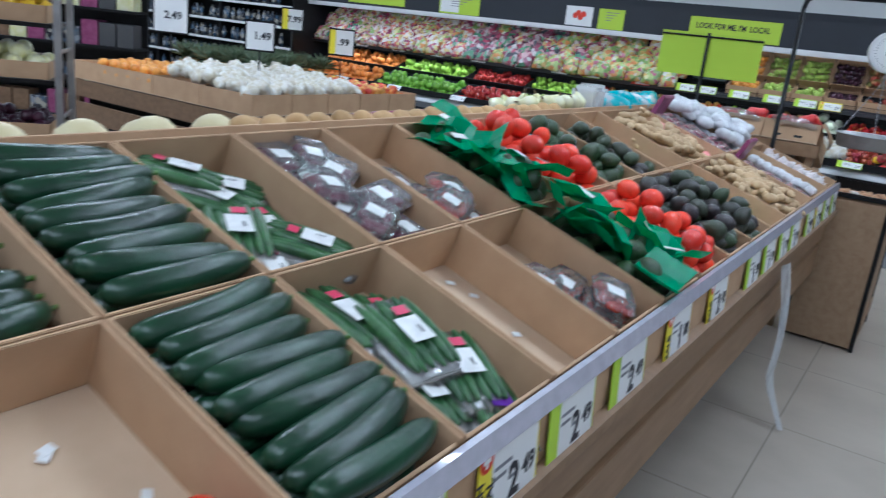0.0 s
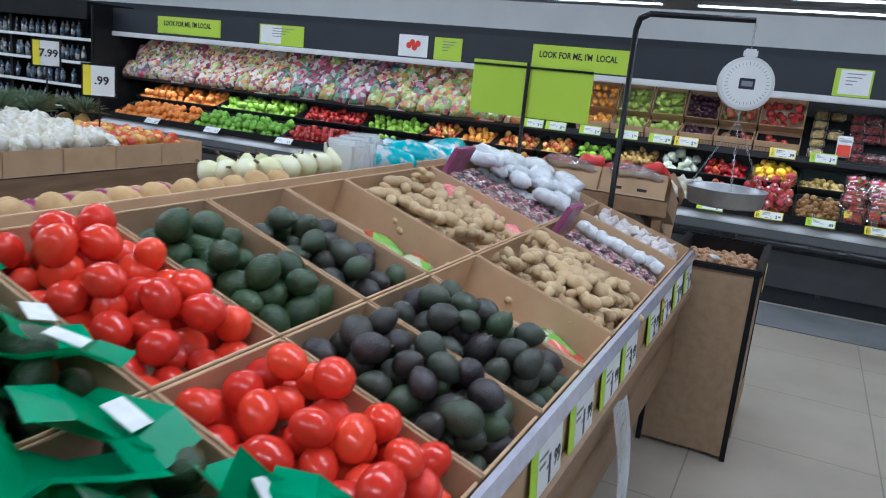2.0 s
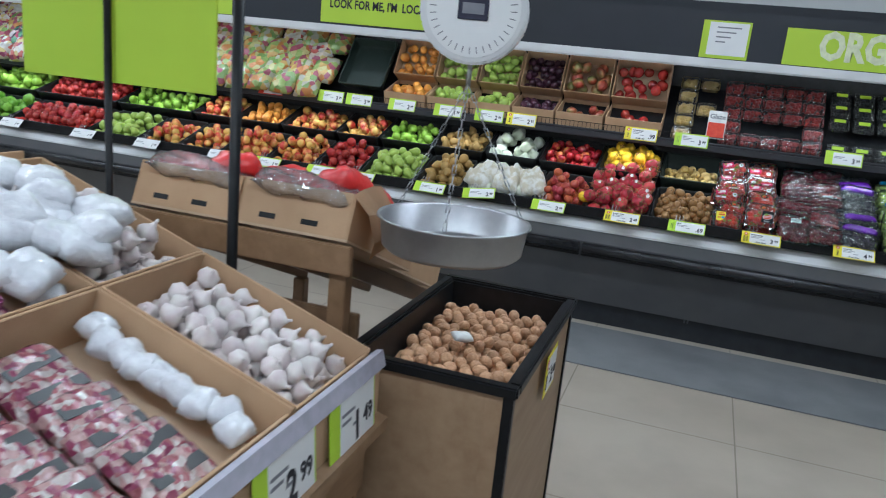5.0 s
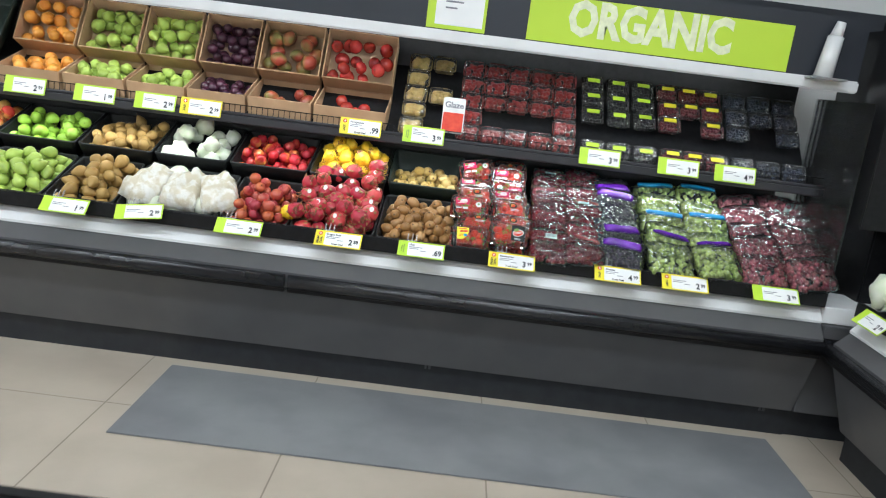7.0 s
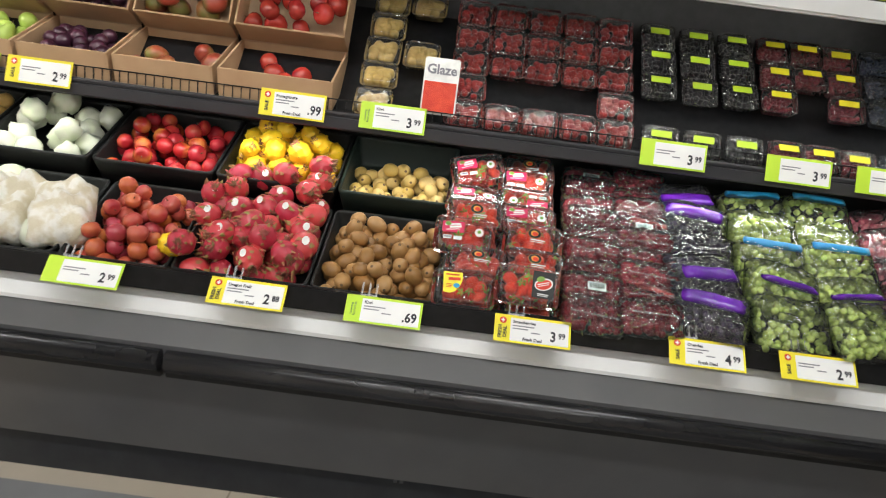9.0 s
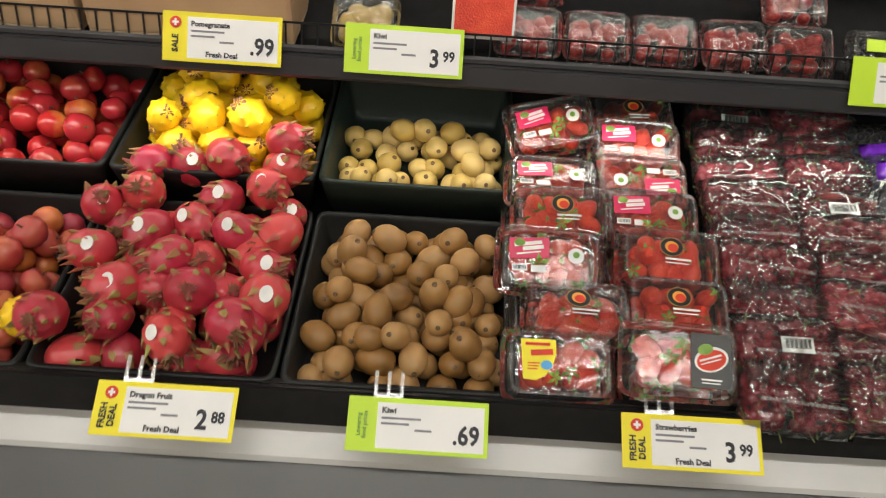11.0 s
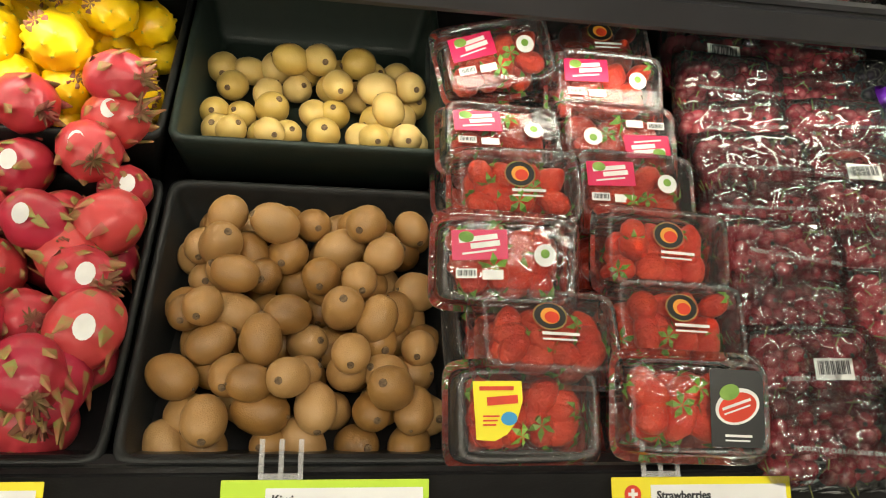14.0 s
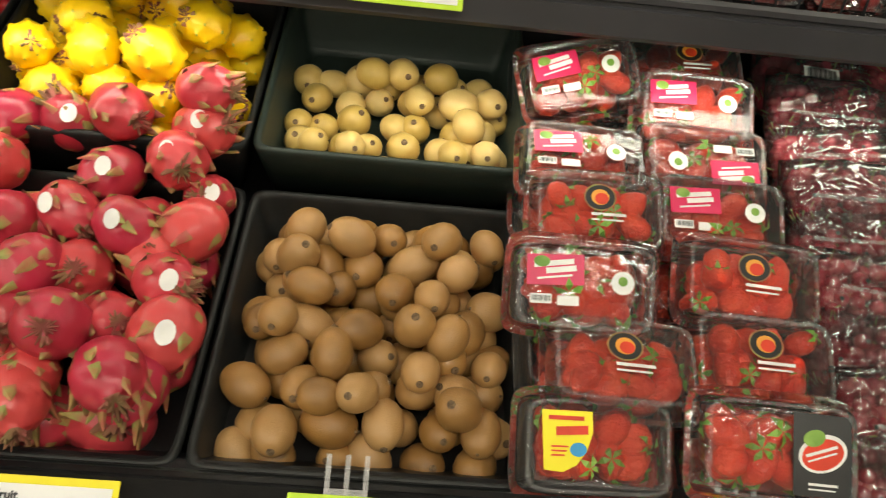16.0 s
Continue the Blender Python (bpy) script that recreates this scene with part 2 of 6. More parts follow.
GINGER = mat("ginger_skin", (0.55, 0.40, 0.22), (0.46, 0.31, 0.16), scale=40, rough=0.65, bump=0.25, bscale=120, rand=0.12)
GARLIC = mat("garlic_skin", (0.74, 0.70, 0.66), (0.66, 0.56, 0.56), scale=30, rough=0.5, bump=0.15, bscale=60, rand=0.08)
WALNUT = mat("walnut_shell", (0.56, 0.33, 0.18), (0.44, 0.24, 0.12), scale=90, rough=0.55, bump=0.6, bscale=150, rand=0.15)
BAGGREEN = mat("green_bag_paper", (0.005, 0.48, 0.21), (0.003, 0.40, 0.17), scale=10, rough=0.35, rand=0.1)
TEAL = mat("teal_bag", (0.03, 0.42, 0.48), (0.55, 0.60, 0.62), scale=16, rough=0.25, bump=0.5, bscale=40, contrast=(0.4, 0.5), coat=0.5)
REDBAG = mat("red_bag", (0.70, 0.03, 0.03), (0.62, 0.05, 0.05), scale=14, rough=0.3, bump=0.6, bscale=30, coat=0.4)
MELON = mat("melon_rind", (0.70, 0.62, 0.36), (0.62, 0.52, 0.28), scale=12, rough=0.5, bump=0.1)
ONION = mat("onion_red", (0.28, 0.03, 0.09), (0.20, 0.02, 0.07), scale=14, rough=0.35, rand=0.15)
SWEETP = mat("potato_skin", (0.55, 0.36, 0.16), (0.47, 0.29, 0.12), scale=30, rough=0.7, bump=0.1, rand=0.12)
SQUASH = mat("pale_squash", (0.68, 0.66, 0.28), (0.78, 0.76, 0.55), scale=14, rough=0.35, coat=0.3)
PURPLEBAG = mat("purple_bag", (0.13, 0.02, 0.38), (0.08, 0.015, 0.24), scale=14, rough=0.22, bump=0.5, bscale=30, coat=0.5)
MAUVE = mat("mauve_label", (0.22, 0.04, 0.12), (0.30, 0.08, 0.18), scale=20, rough=0.35)
PINKNET = mat("pink_net", (0.75, 0.16, 0.18), (0.8, 0.35, 0.3), scale=60, rough=0.4, bump=0.4)
PINKLAB = mat("pink_label", (0.62, 0.02, 0.10), (0.58, 0.02, 0.09), scale=30, rough=0.4)
BLACKLAB = mat("black_label", (0.015, 0.015, 0.015), rough=0.35)
ONIONNET = mat("onion_net", (0.74, 0.72, 0.66), (0.60, 0.54, 0.40), scale=22, rough=0.5, bump=0.6, bscale=60, contrast=(0.42, 0.58))
WHITEBAG = mat("milky_bag", (0.74, 0.75, 0.77), (0.60, 0.60, 0.63), scale=22, rough=0.3, bump=0.8, bscale=35, coat=0.4)
# strawberry red darkened in its colour for the dim upper shelf
BERRY_SHADED = mat("shaded_strawberry", (0.36, 0.02, 0.015), (0.28, 0.012, 0.012), scale=40, rough=0.35)
DGREY = mat("ticket_rail_grey", (0.035, 0.035, 0.04), (0.03, 0.03, 0.034), scale=8, rough=0.35)
ZIPBLUE = mat("zip_blue", (0.03, 0.32, 0.62), (0.02, 0.26, 0.55), scale=14, rough=0.3, coat=0.4)
STICK = mat("white_sticker", (0.8, 0.8, 0.78), rough=0.45)
GRAPE = mat("grape_green", (0.66, 0.80, 0.24), (0.58, 0.72, 0.18), scale=30, rough=0.25, rand=0.15)
GRAPER = mat("grape_red", (0.36, 0.06, 0.10), (0.46, 0.14, 0.15), scale=30, rough=0.25, rand=0.2)
GRAPEB = mat("grape_black", (0.03, 0.02, 0.05), (0.05, 0.03, 0.08), scale=30, rough=0.3)
BLUEB = mat("blueberry", (0.025, 0.03, 0.06), (0.04, 0.05, 0.09), scale=40, rough=0.5)
RASP = mat("raspberry", (0.20, 0.012, 0.025), (0.15, 0.008, 0.02), scale=40, rough=0.4)
BLKB = mat("blackberry", (0.015, 0.012, 0.018), rough=0.3)
ORANGE = mat("orange_peel", (0.78, 0.36, 0.05), (0.7, 0.28, 0.04), scale=20, rough=0.4, bump=0.1, bscale=200, rand=0.1)
GPEAR = mat("green_pear", (0.42, 0.55, 0.10), (0.34, 0.46, 0.08), scale=20, rough=0.4, rand=0.15)
BOSC = mat("bosc_pear", (0.42, 0.27, 0.08), (0.34, 0.2, 0.05), scale=20, rough=0.55, rand=0.15)
GAPPLE = mat("green_apple", (0.36, 0.58, 0.06), (0.30, 0.50, 0.05), scale=20, rough=0.25, rand=0.12)
RAPPLE = mat("red_apple", (0.36, 0.02, 0.025), (0.44, 0.05, 0.03), scale=12, rough=0.22, rand=0.25)
YAPPLE = mat("blush_apple", (0.58, 0.06, 0.04), (0.74, 0.46, 0.10), scale=10, rough=0.25, rand=0.15, contrast=(0.4, 0.6))
CARROT = mat("carrot", (0.78, 0.27, 0.04), (0.70, 0.22, 0.03), scale=20, rough=0.4, rand=0.12)
GPEP = mat("green_pepper", (0.16, 0.36, 0.03), (0.24, 0.46, 0.05), scale=10, rough=0.22, rand=0.2)
WHITEVEG = mat("white_veg", (0.72, 0.73, 0.62), (0.62, 0.68, 0.48), scale=14, rough=0.5, rand=0.08)
DPLUM = mat("dark_plum", (0.035, 0.01, 0.025), (0.06, 0.015, 0.03), scale=14, rough=0.3, rand=0.3)
MANGO = mat("mango", (0.20, 0.19, 0.05), (0.36, 0.06, 0.035), scale=9, rough=0.35, rand=0.2, contrast=(0.4, 0.6))
SALADS = [
    mosaic_mat("salad_leaf_mix", [(0.20, 0.30, 0.07), (0.56, 0.50, 0.42), (0.42, 0.07, 0.12), (0.58, 0.40, 0.22), (0.64, 0.54, 0.50), (0.26, 0.10, 0.14)], 24),
    mosaic_mat("slaw_mix", [(0.72, 0.62, 0.50), (0.60, 0.15, 0.12), (0.70, 0.66, 0.60), (0.30, 0.06, 0.12), (0.66, 0.52, 0.20)], 26),
    mosaic_mat("romaine_mix", [(0.40, 0.52, 0.16), (0.66, 0.62, 0.26), (0.60, 0.58, 0.44), (0.62, 0.26, 0.08), (0.26, 0.40, 0.12), (0.42, 0.12, 0.16), (0.66, 0.44, 0.14)], 22),
    mosaic_mat("kit_bag", [(0.12, 0.30, 0.17), (0.58, 0.52, 0.52), (0.42, 0.07, 0.13), (0.30, 0.10, 0.16), (0.08, 0.08, 0.1), (0.56, 0.34, 0.36)], 20),
]
PEELED = mosaic_mat("packed_shallots", [(0.40, 0.13, 0.15), (0.58, 0.36, 0.34), (0.30, 0.06, 0.12), (0.66, 0.56, 0.52)], 70)
PEAS = mosaic_mat("pea_bag", [(0.30, 0.66, 0.10), (0.24, 0.58, 0.08), (0.70, 0.12, 0.06), (0.65, 0.70, 0.45)], 12)
DRINKS = mosaic_mat("bottle_row", [(0.10, 0.12, 0.16), (0.30, 0.32, 0.36), (0.08, 0.14, 0.22), (0.45, 0.42, 0.36), (0.03, 0.03, 0.04)], 16, bump=0.2)
SPIKY = mat("pineapple_leaf", (0.10, 0.15, 0.08), (0.16, 0.2, 0.12), scale=20, rough=0.5)
TUBE = glow_mat("lamp_tube", (1.0, 0.97, 0.92), 6.0)
CASETUBE = glow_mat("case_tube", (1.0, 0.95, 0.86), 14.0)
SCREEN = mat("dial_window", (0.05, 0.05, 0.08), rough=0.2)


# ---- mesh helpers ----
def add_box(bm, lo, hi, m=None, mi=0):
    a, b = Vector(lo), Vector(hi)
    r = bmesh.ops.create_cube(bm, size=1.0, matrix=(m or Matrix()) @ Matrix.Translation((a + b) / 2) @ Matrix.Diagonal((*(b - a), 1)))
    for v in r["verts"]:
        for fc in v.link_faces:
            fc.material_index = mi
    return r["verts"]


def add_ball(bm, r, m=None, seg=12, rings=8, mi=0):
    out = bmesh.ops.create_uvsphere(bm, u_segments=seg, v_segments=rings, radius=r, matrix=m or Matrix())
    for v in out["verts"]:
        for fc in v.link_faces:
            fc.material_index, fc.smooth = mi, True
    return out["verts"]


def add_rod(bm, a, b, r, seg=8, mi=0, r2=None):
    a, b = Vector(a), Vector(b)
    m = Matrix.Translation((a + b) / 2) @ (b - a).to_track_quat("Z", "Y").to_matrix().to_4x4()
    out = bmesh.ops.create_cone(bm, cap_ends=True, segments=seg, radius1=r, radius2=r if r2 is None else r2, depth=(b - a).length, matrix=m)
    for v in out["verts"]:
        for fc in v.link_faces:
            fc.material_index = mi
            fc.smooth = len(fc.verts) == 4
    return out["verts"]


def finish(bm, name, *mats, bevel=0.0):
    if bevel:
        bmesh.ops.bevel(bm, geom=bm.edges[:], offset=bevel, segments=2, affect="EDGES", clamp_overlap=True)
    me = bpy.data.meshes.new(name)
    bm.to_mesh(me)
    bm.free()
    for m in mats:
        me.materials.append(m)
    return me


def box_mesh(name, lo, hi, m, bevel=0.0):
    bm = bmesh.new()
    add_box(bm, lo, hi)
    return finish(bm, name, m, bevel=bevel)


def thing(name, me, m, label, category, group="", kind=""):
    ob = new(name, me)
    ob.matrix_world = m
    return tagged(ob, label, category, group, kind)


def part(name, me, parent, m=None, label=""):
    ob = new(name, me)
    ob.parent = parent
    ob.matrix_basis = m or Matrix()
    return tagged(ob, label)


def structure(name, lo, hi, m, label, category, bevel=0.0):
    return thing(name, box_mesh(name, lo, hi, m, bevel), Matrix(), label, category, kind="structure")


TEXTS = {}


def text_mesh(s, size, m, align="CENTER"):
    """Lettering, laid in its own plane, as a mesh."""
    key = (s, size, m.name, align)
    if key not in TEXTS:
        cu = bpy.data.curves.new("lettering", "FONT")
        cu.body, cu.size, cu.align_x, cu.align_y, cu.extrude, cu.resolution_u = s, size, align, "CENTER", 0.0004, 2
        cu.offset = size * (0.045 if s == "ORGANIC" else 0.028)
        ob = new("lettering", cu)
        me = bpy.data.meshes.new_from_object(ob.evaluated_get(bpy.context.evaluated_depsgraph_get()))
        bpy.data.objects.remove(ob)
        me.materials.clear()
        me.materials.append(m)
        TEXTS[key] = me
    return TEXTS[key]


def plane_frame(origin, u, v):
    """A frame on a sloping surface: u across, v up the slope, n out of it."""
    u, v = Vector(u).normalized(), Vector(v).normalized()
    n = u.cross(v)
    m = Matrix((u, v, n)).transposed().to_4x4()
    m.translation = origin
    return m


def spin(rng, amount=1.0):
    return Euler([rng.uniform(-math.pi, math.pi) * amount for _ in range(3)]).to_matrix().to_4x4()


def pile(m, w, d, meshes, r, rng, name, label, category, group, layers=2, keep=0.9, lie=None, top=0.55, sx=1.0, sticker=None, base=0.0):
    """Fruit heaped in a tray: staggered rows, each layer in the hollows of the last. m: the tray's floor; r: half a fruit's width."""
    step, rise, n = 2.02 * r, 1.45 * r, 0
    for k in range(layers):
        inset = k * r * 0.8
        nx = max(1, int((w - 2 * inset) / (step * sx)))
        ny = max(1, int((d - 2 * inset) / (step * 0.9)))
        for j in range(ny):
            for i in range(nx):
                if rng.random() > (keep if k == 0 else top if k == layers - 1 else keep):
                    continue
                px = inset + (i + 0.5 + (0.25 if (j + k) % 2 else -0.25)) * (w - 2 * inset) / nx
                py = inset + (j + 0.5) * (d - 2 * inset) / ny
                px = min(max(px + rng.uniform(-0.45, 0.45) * r, r * sx * 0.9), w - r * sx * 0.9)
                py = min(max(py + rng.uniform(-0.4, 0.4) * r, r * 0.9), d - r * 0.9)
                turn = lie(rng) if lie else spin(rng)
                s = rng.uniform(0.88, 1.1)
                ob = thing(name, rng.choice(meshes), m @ Matrix.Translation((px, py, base + r + k * rise + rng.uniform(-0.18, 0.22) * r)) @ turn @ Matrix.Scale(s, 4), label, category, group)
                if sticker and k == layers - 1 and rng.random() < sticker[1]:
                    part("sticker", sticker[0], ob)
                n += 1
    return n


# ---- fruit shapes ----
def squash_ball(r, profile, seg=14, rings=10, mats=(), stem=None, name="fruit", dents=0.0, seed=0):
    """A ball whose width follows profile(t), t from -1 (bottom) to 1 (top), along z."""
    bm = bmesh.new()
    vs = add_ball(bm, 1.0, None, seg, rings)
    for v in vs:
        t = max(-1.0, min(1.0, v.co.z))
        wd, zz = profile(t)
        rad = Vector((v.co.x, v.co.y, 0))
        k = 1 + dents * noise.noise(v.co * 1.7 + Vector((seed, 0, 0)))
        v.co = Vector((rad.x * wd * k, rad.y * wd * k, zz)) * r
    if stem:
        top = max(v.co.z for v in bm.verts)
        add_rod(bm, (0, 0, top - stem[1] * 0.6), (stem[0] * 0.3, 0, top + stem[1]), stem[0], 6, 1, stem[0] * 0.7)
    return finish(bm, name, *mats)


def kiwi_mesh(r, m, long, seed):
    bm = bmesh.new()
    for v in add_ball(bm, 1.0, None, 18, 12):
        k = 1 + 0.05 * noise.noise(v.co * 1.2 + Vector((seed * 3.1, 0, 0)))
        dip = 0.07 * math.exp(-((1 - abs(v.co.z)) / 0.03))
        v.co = Vector((v.co.x * k, v.co.y * k * 0.96, v.co.z * (long - dip))) * r
    top = (long - 0.07) * r
    add_rod(bm, (0, 0, top - 0.002), (0, 0, top + 0.0022), 0.0058, 8, 1, 0.0046)
    add_rod(bm, (0, 0, top + 0.001), (0.0004, 0, top + 0.004), 0.0018, 5, 1)
    add_rod(bm, (0, 0, -top + 0.001), (0, 0, -top - 0.0022), 0.003, 6, 1, 0.0015)
    return finish(bm, "kiwi", m, STEM)


def round_profile(t):
    return 1.0, t


def apple_profile(t):
    return 1.0 + 0.08 * t, t * 0.92 - 0.28 * math.exp(-(1 - t) / 0.06) + 0.15 * math.exp(-(1 + t) / 0.06)


def pear_profile(t):
    return (1.0 if t < 0 else 1.0 - 0.42 * t * t * (3 - 2 * t)), t * 1.05 + (0.42 * max(0, t))


def avo_profile(t):
    return (1.0 if t < 0 else 1.0 - 0.22 * t * t), t * 1.12 + 0.25 * max(0, t)


def roma_profile(t):
    return 1.0 - 0.08 * t * t, t * 1.22


def dragon_mesh(r, skin, tip, dry, seed, n=13, knobs=False):
    """One skin drawn out into leafy scales (or knobs), with a frayed dry end at the top."""
    rng = random.Random(seed)
    bm = bmesh.new()
    for v in add_ball(bm, 1.0, None, 18, 14):
        k = 1 + 0.09 * noise.noise(v.co * 2.0 + Vector((seed, 0, 0)))
        v.co = Vector((v.co.x * k, v.co.y * k, v.co.z * 1.2)) * r
    bm.faces.ensure_lookup_table()
    sides = [f for f in bm.faces if abs(f.calc_center_median().z) < r * 1.02]
    ends = [f for f in bm.faces if f.calc_center_median().z > r * 1.12]
    used, picked = set(), []
    rng.shuffle(sides)
    for f in sides:
        if len(picked) < n and not any(v in used for v in f.verts):
            picked.append(f)
            used.update(f.verts)
    for f in bmesh.ops.extrude_discrete_faces(bm, faces=picked)["faces"]:
        c = f.calc_center_median()
        out = Vector((c.x, c.y, c.z * 0.5)).normalized()
        shift = out * r * 0.13 if knobs else out * r * rng.uniform(0.05, 0.2) + Vector((0, 0, r * rng.uniform(0.3, 0.6)))
        small = 0.4 if knobs else rng.uniform(0.08, 0.3)
        for v in f.verts:
            v.co = c + (v.co - c) * small + shift
        for v in f.verts:
            for g in v.link_faces:
                g.material_index, g.smooth = (1 if not knobs or g is f else 0), True
    for i, f in enumerate(bmesh.ops.extrude_discrete_faces(bm, faces=ends[::2 if not knobs else 3])["faces"]):
        c = f.calc_center_median()
        out = Vector((c.x, c.y, 0)).normalized() * r * rng.uniform(0.0, 0.3) + Vector((0, 0, r * rng.uniform(0.1, 0.4)))
        for v in f.verts:
            v.co = c + (v.co - c) * 0.45 + out * (0.5 if knobs else 1)
        for v in f.verts:
            for g in v.link_faces:
                g.material_index, g.smooth = 2, True
    return finish(bm, "dragon_fruit", skin, tip, dry)


def cucumber_mesh(seed):
    rng = random.Random(seed)
    bm = bmesh.new()
    L, R, bend = 0.305, 0.031, rng.uniform(0.006, 0.02)
    for v in add_ball(bm, 1.0, None, 14, 22):
        t = math.asin(max(-1, min(1, v.co.z))) / (math.pi / 2)
        w = (1 - abs(t) ** 5) ** 0.5 * (0.93 + 0.07 * math.cos(t * 2)) if abs(t) < 1 else 0
        rad = Vector((v.co.x, v.co.y, 0))
        if rad.length > 1e-6:
            rad.normalize()
        ang = math.atan2(v.co.y, v.co.x)
        rr = R * w * (1 + 0.03 * math.cos(7 * ang))
        v.co = Vector((t * L / 2, rad.x * rr + bend * t * t, rad.y * rr))
    for fc in bm.faces:
        if fc.calc_center_median().x > L * 0.47:
            fc.material_index = 1
    add_rod(bm, (L / 2 - 0.004, bend, 0), (L / 2 + 0.008, bend, 0), 0.005, 6, 1)
    return finish(bm, "cucumber", CUKE, CUKETIP)


def ginger_mesh(seed):
    rng = random.Random(seed)
    bm = bmesh.new()
    p, d = Vector((-0.06, 0, 0)), Vector((1, 0, 0))
    for i in range(rng.randint(3, 5)):
        r = rng.uniform(0.019, 0.03)
        q = d.to_track_quat("X", "Z").to_matrix().to_4x4()
        add_ball(bm, r, Matrix.Translation(p) @ q @ Matrix.Diagonal((1.45, 1.0, 0.85, 1)), 9, 6)
        if rng.random() < 0.75:
            s = Vector((rng.uniform(-0.4, 0.4), rng.choice((-1, 1)), rng.uniform(-0.3, 0.5))).normalized()
            b = p + s * r * 1.5
            add_ball(bm, r * 0.72, Matrix.Translation(b) @ s.to_track_quat("X", "Z").to_matrix().to_4x4() @ Matrix.Diagonal((1.5, 1, 0.9, 1)), 8, 6)
        p = p + d * r * 1.7
        d = (d + Vector((0, rng.uniform(-0.5, 0.5), rng.uniform(-0.2, 0.2)))).normalized()
    return finish(bm, "ginger_root", GINGER)


def garlic_mesh(seed):
    rng = random.Random(seed)
    bm = bmesh.new()
    for v in add_ball(bm, 1.0, None, 18, 10):
        a, t = math.atan2(v.co.y, v.co.x), v.co.z
        w = (1 + 0.07 * math.cos(7 * a + seed)) * (1 if t < 0.1 else 1 - 0.75 * ((t - 0.1) / 0.9) ** 0.8 * 0.6)
        v.co = Vector((v.co.x * w, v.co.y * w, t * 0.8 + (0.25 if t > 0.95 else 0))) * 0.027
    add_rod(bm, (0, 0, 0.018), (0.003, 0.002, 0.038), 0.006, 6, 0, 0.0035)
    return finish(bm, "garlic_bulb", GARLIC)


def walnut_mesh(seed):
    bm = bmesh.new()
    for v in add_ball(bm, 1.0, None, 10, 7):
        k = 1 + 0.10 * noise.noise(v.co * 3.5 + Vector((seed * 7, 0, 0))) + 0.06 * math.exp(-(v.co.y / 0.15) ** 2)
        v.co = Vector((v.co.x * k, v.co.y * k * 0.92, v.co.z * k * 1.15)) * 0.0195
    return finish(bm, "walnut", WALNUT)


def strawberries_mesh(w, d, h, n, seed):
    rng = random.Random(seed)
    bm = bmesh.new()
    for i in range(n):
        r = rng.uniform(0.0175, 0.0235)
        gx, gy = (i % 4 + 0.5) / 4, ((i // 4) % 3 + 0.5) / 3
        p = Vector((r + gx * (w - 2 * r) + rng.uniform(-0.008, 0.008), r + gy * (d - 2 * r) + rng.uniform(-0.008, 0.008), (r if i < 12 else h - r * 1.1) + rng.uniform(-0.006, 0.006)))
        m = Matrix.Translation(p) @ spin(rng) @ Matrix.Diagonal((r, r * 0.92, r * 1.3, 1))
        vs = []
        out = bmesh.ops.create_uvsphere(bm, u_segments=10, v_segments=7, radius=1.0)
        for v in out["verts"]:
            k = 1.0 if v.co.z > 0 else 1 - 0.45 * v.co.z * v.co.z
            v.co = m @ Vector((v.co.x * k, v.co.y * k, v.co.z))
            for fc in v.link_faces:
                fc.smooth = True
        for q in range(5):
            a = q * 1.257
            pp = [m @ Vector((0, 0, 0.98)), m @ Vector((math.cos(a) * 0.6, math.sin(a) * 0.6, 1.1)), m @ Vector((math.cos(a + 0.4) * 0.95, math.sin(a + 0.4) * 0.95, 0.75)), m @ Vector((math.cos(a + 0.8) * 0.5, math.sin(a + 0.8) * 0.5, 1.0))]
            fc = bm.faces.new([bm.verts.new(z) for z in pp])
            fc.material_index = 1
    return finish(bm, "strawberries", BERRY, LEAF)


def balls_mesh(w, d, h, r, n, m, seed, stems=False):
    """Small round fruit lying loose together inside a bag or pack."""
    rng = random.Random(seed)
    bm = bmesh.new()
    for i in range(n):
        px, py = rng.uniform(-1, 1), rng.uniform(-1, 1)
        hh = h * (1 - abs(px) ** 4) * (1 - abs(py) ** 4)
        p = Vector((px * (w / 2 - r), py * (d / 2 - r), (rng.uniform(-0.5, 0.5)) * max(0, hh - 2 * r)))
        add_ball(bm, r * rng.uniform(0.88, 1.08), Matrix.Translation(p), 9, 6)
        if stems and rng.random() < 0.3:
            e = p + Vector((rng.uniform(-1, 1), rng.uniform(-1, 1), rng.uniform(0, 0.6))).normalized() * r * 2.6
            add_rod(bm, p, e, 0.0009, 4, 1)
    return finish(bm, "loose_fruit", m, CSTEM)


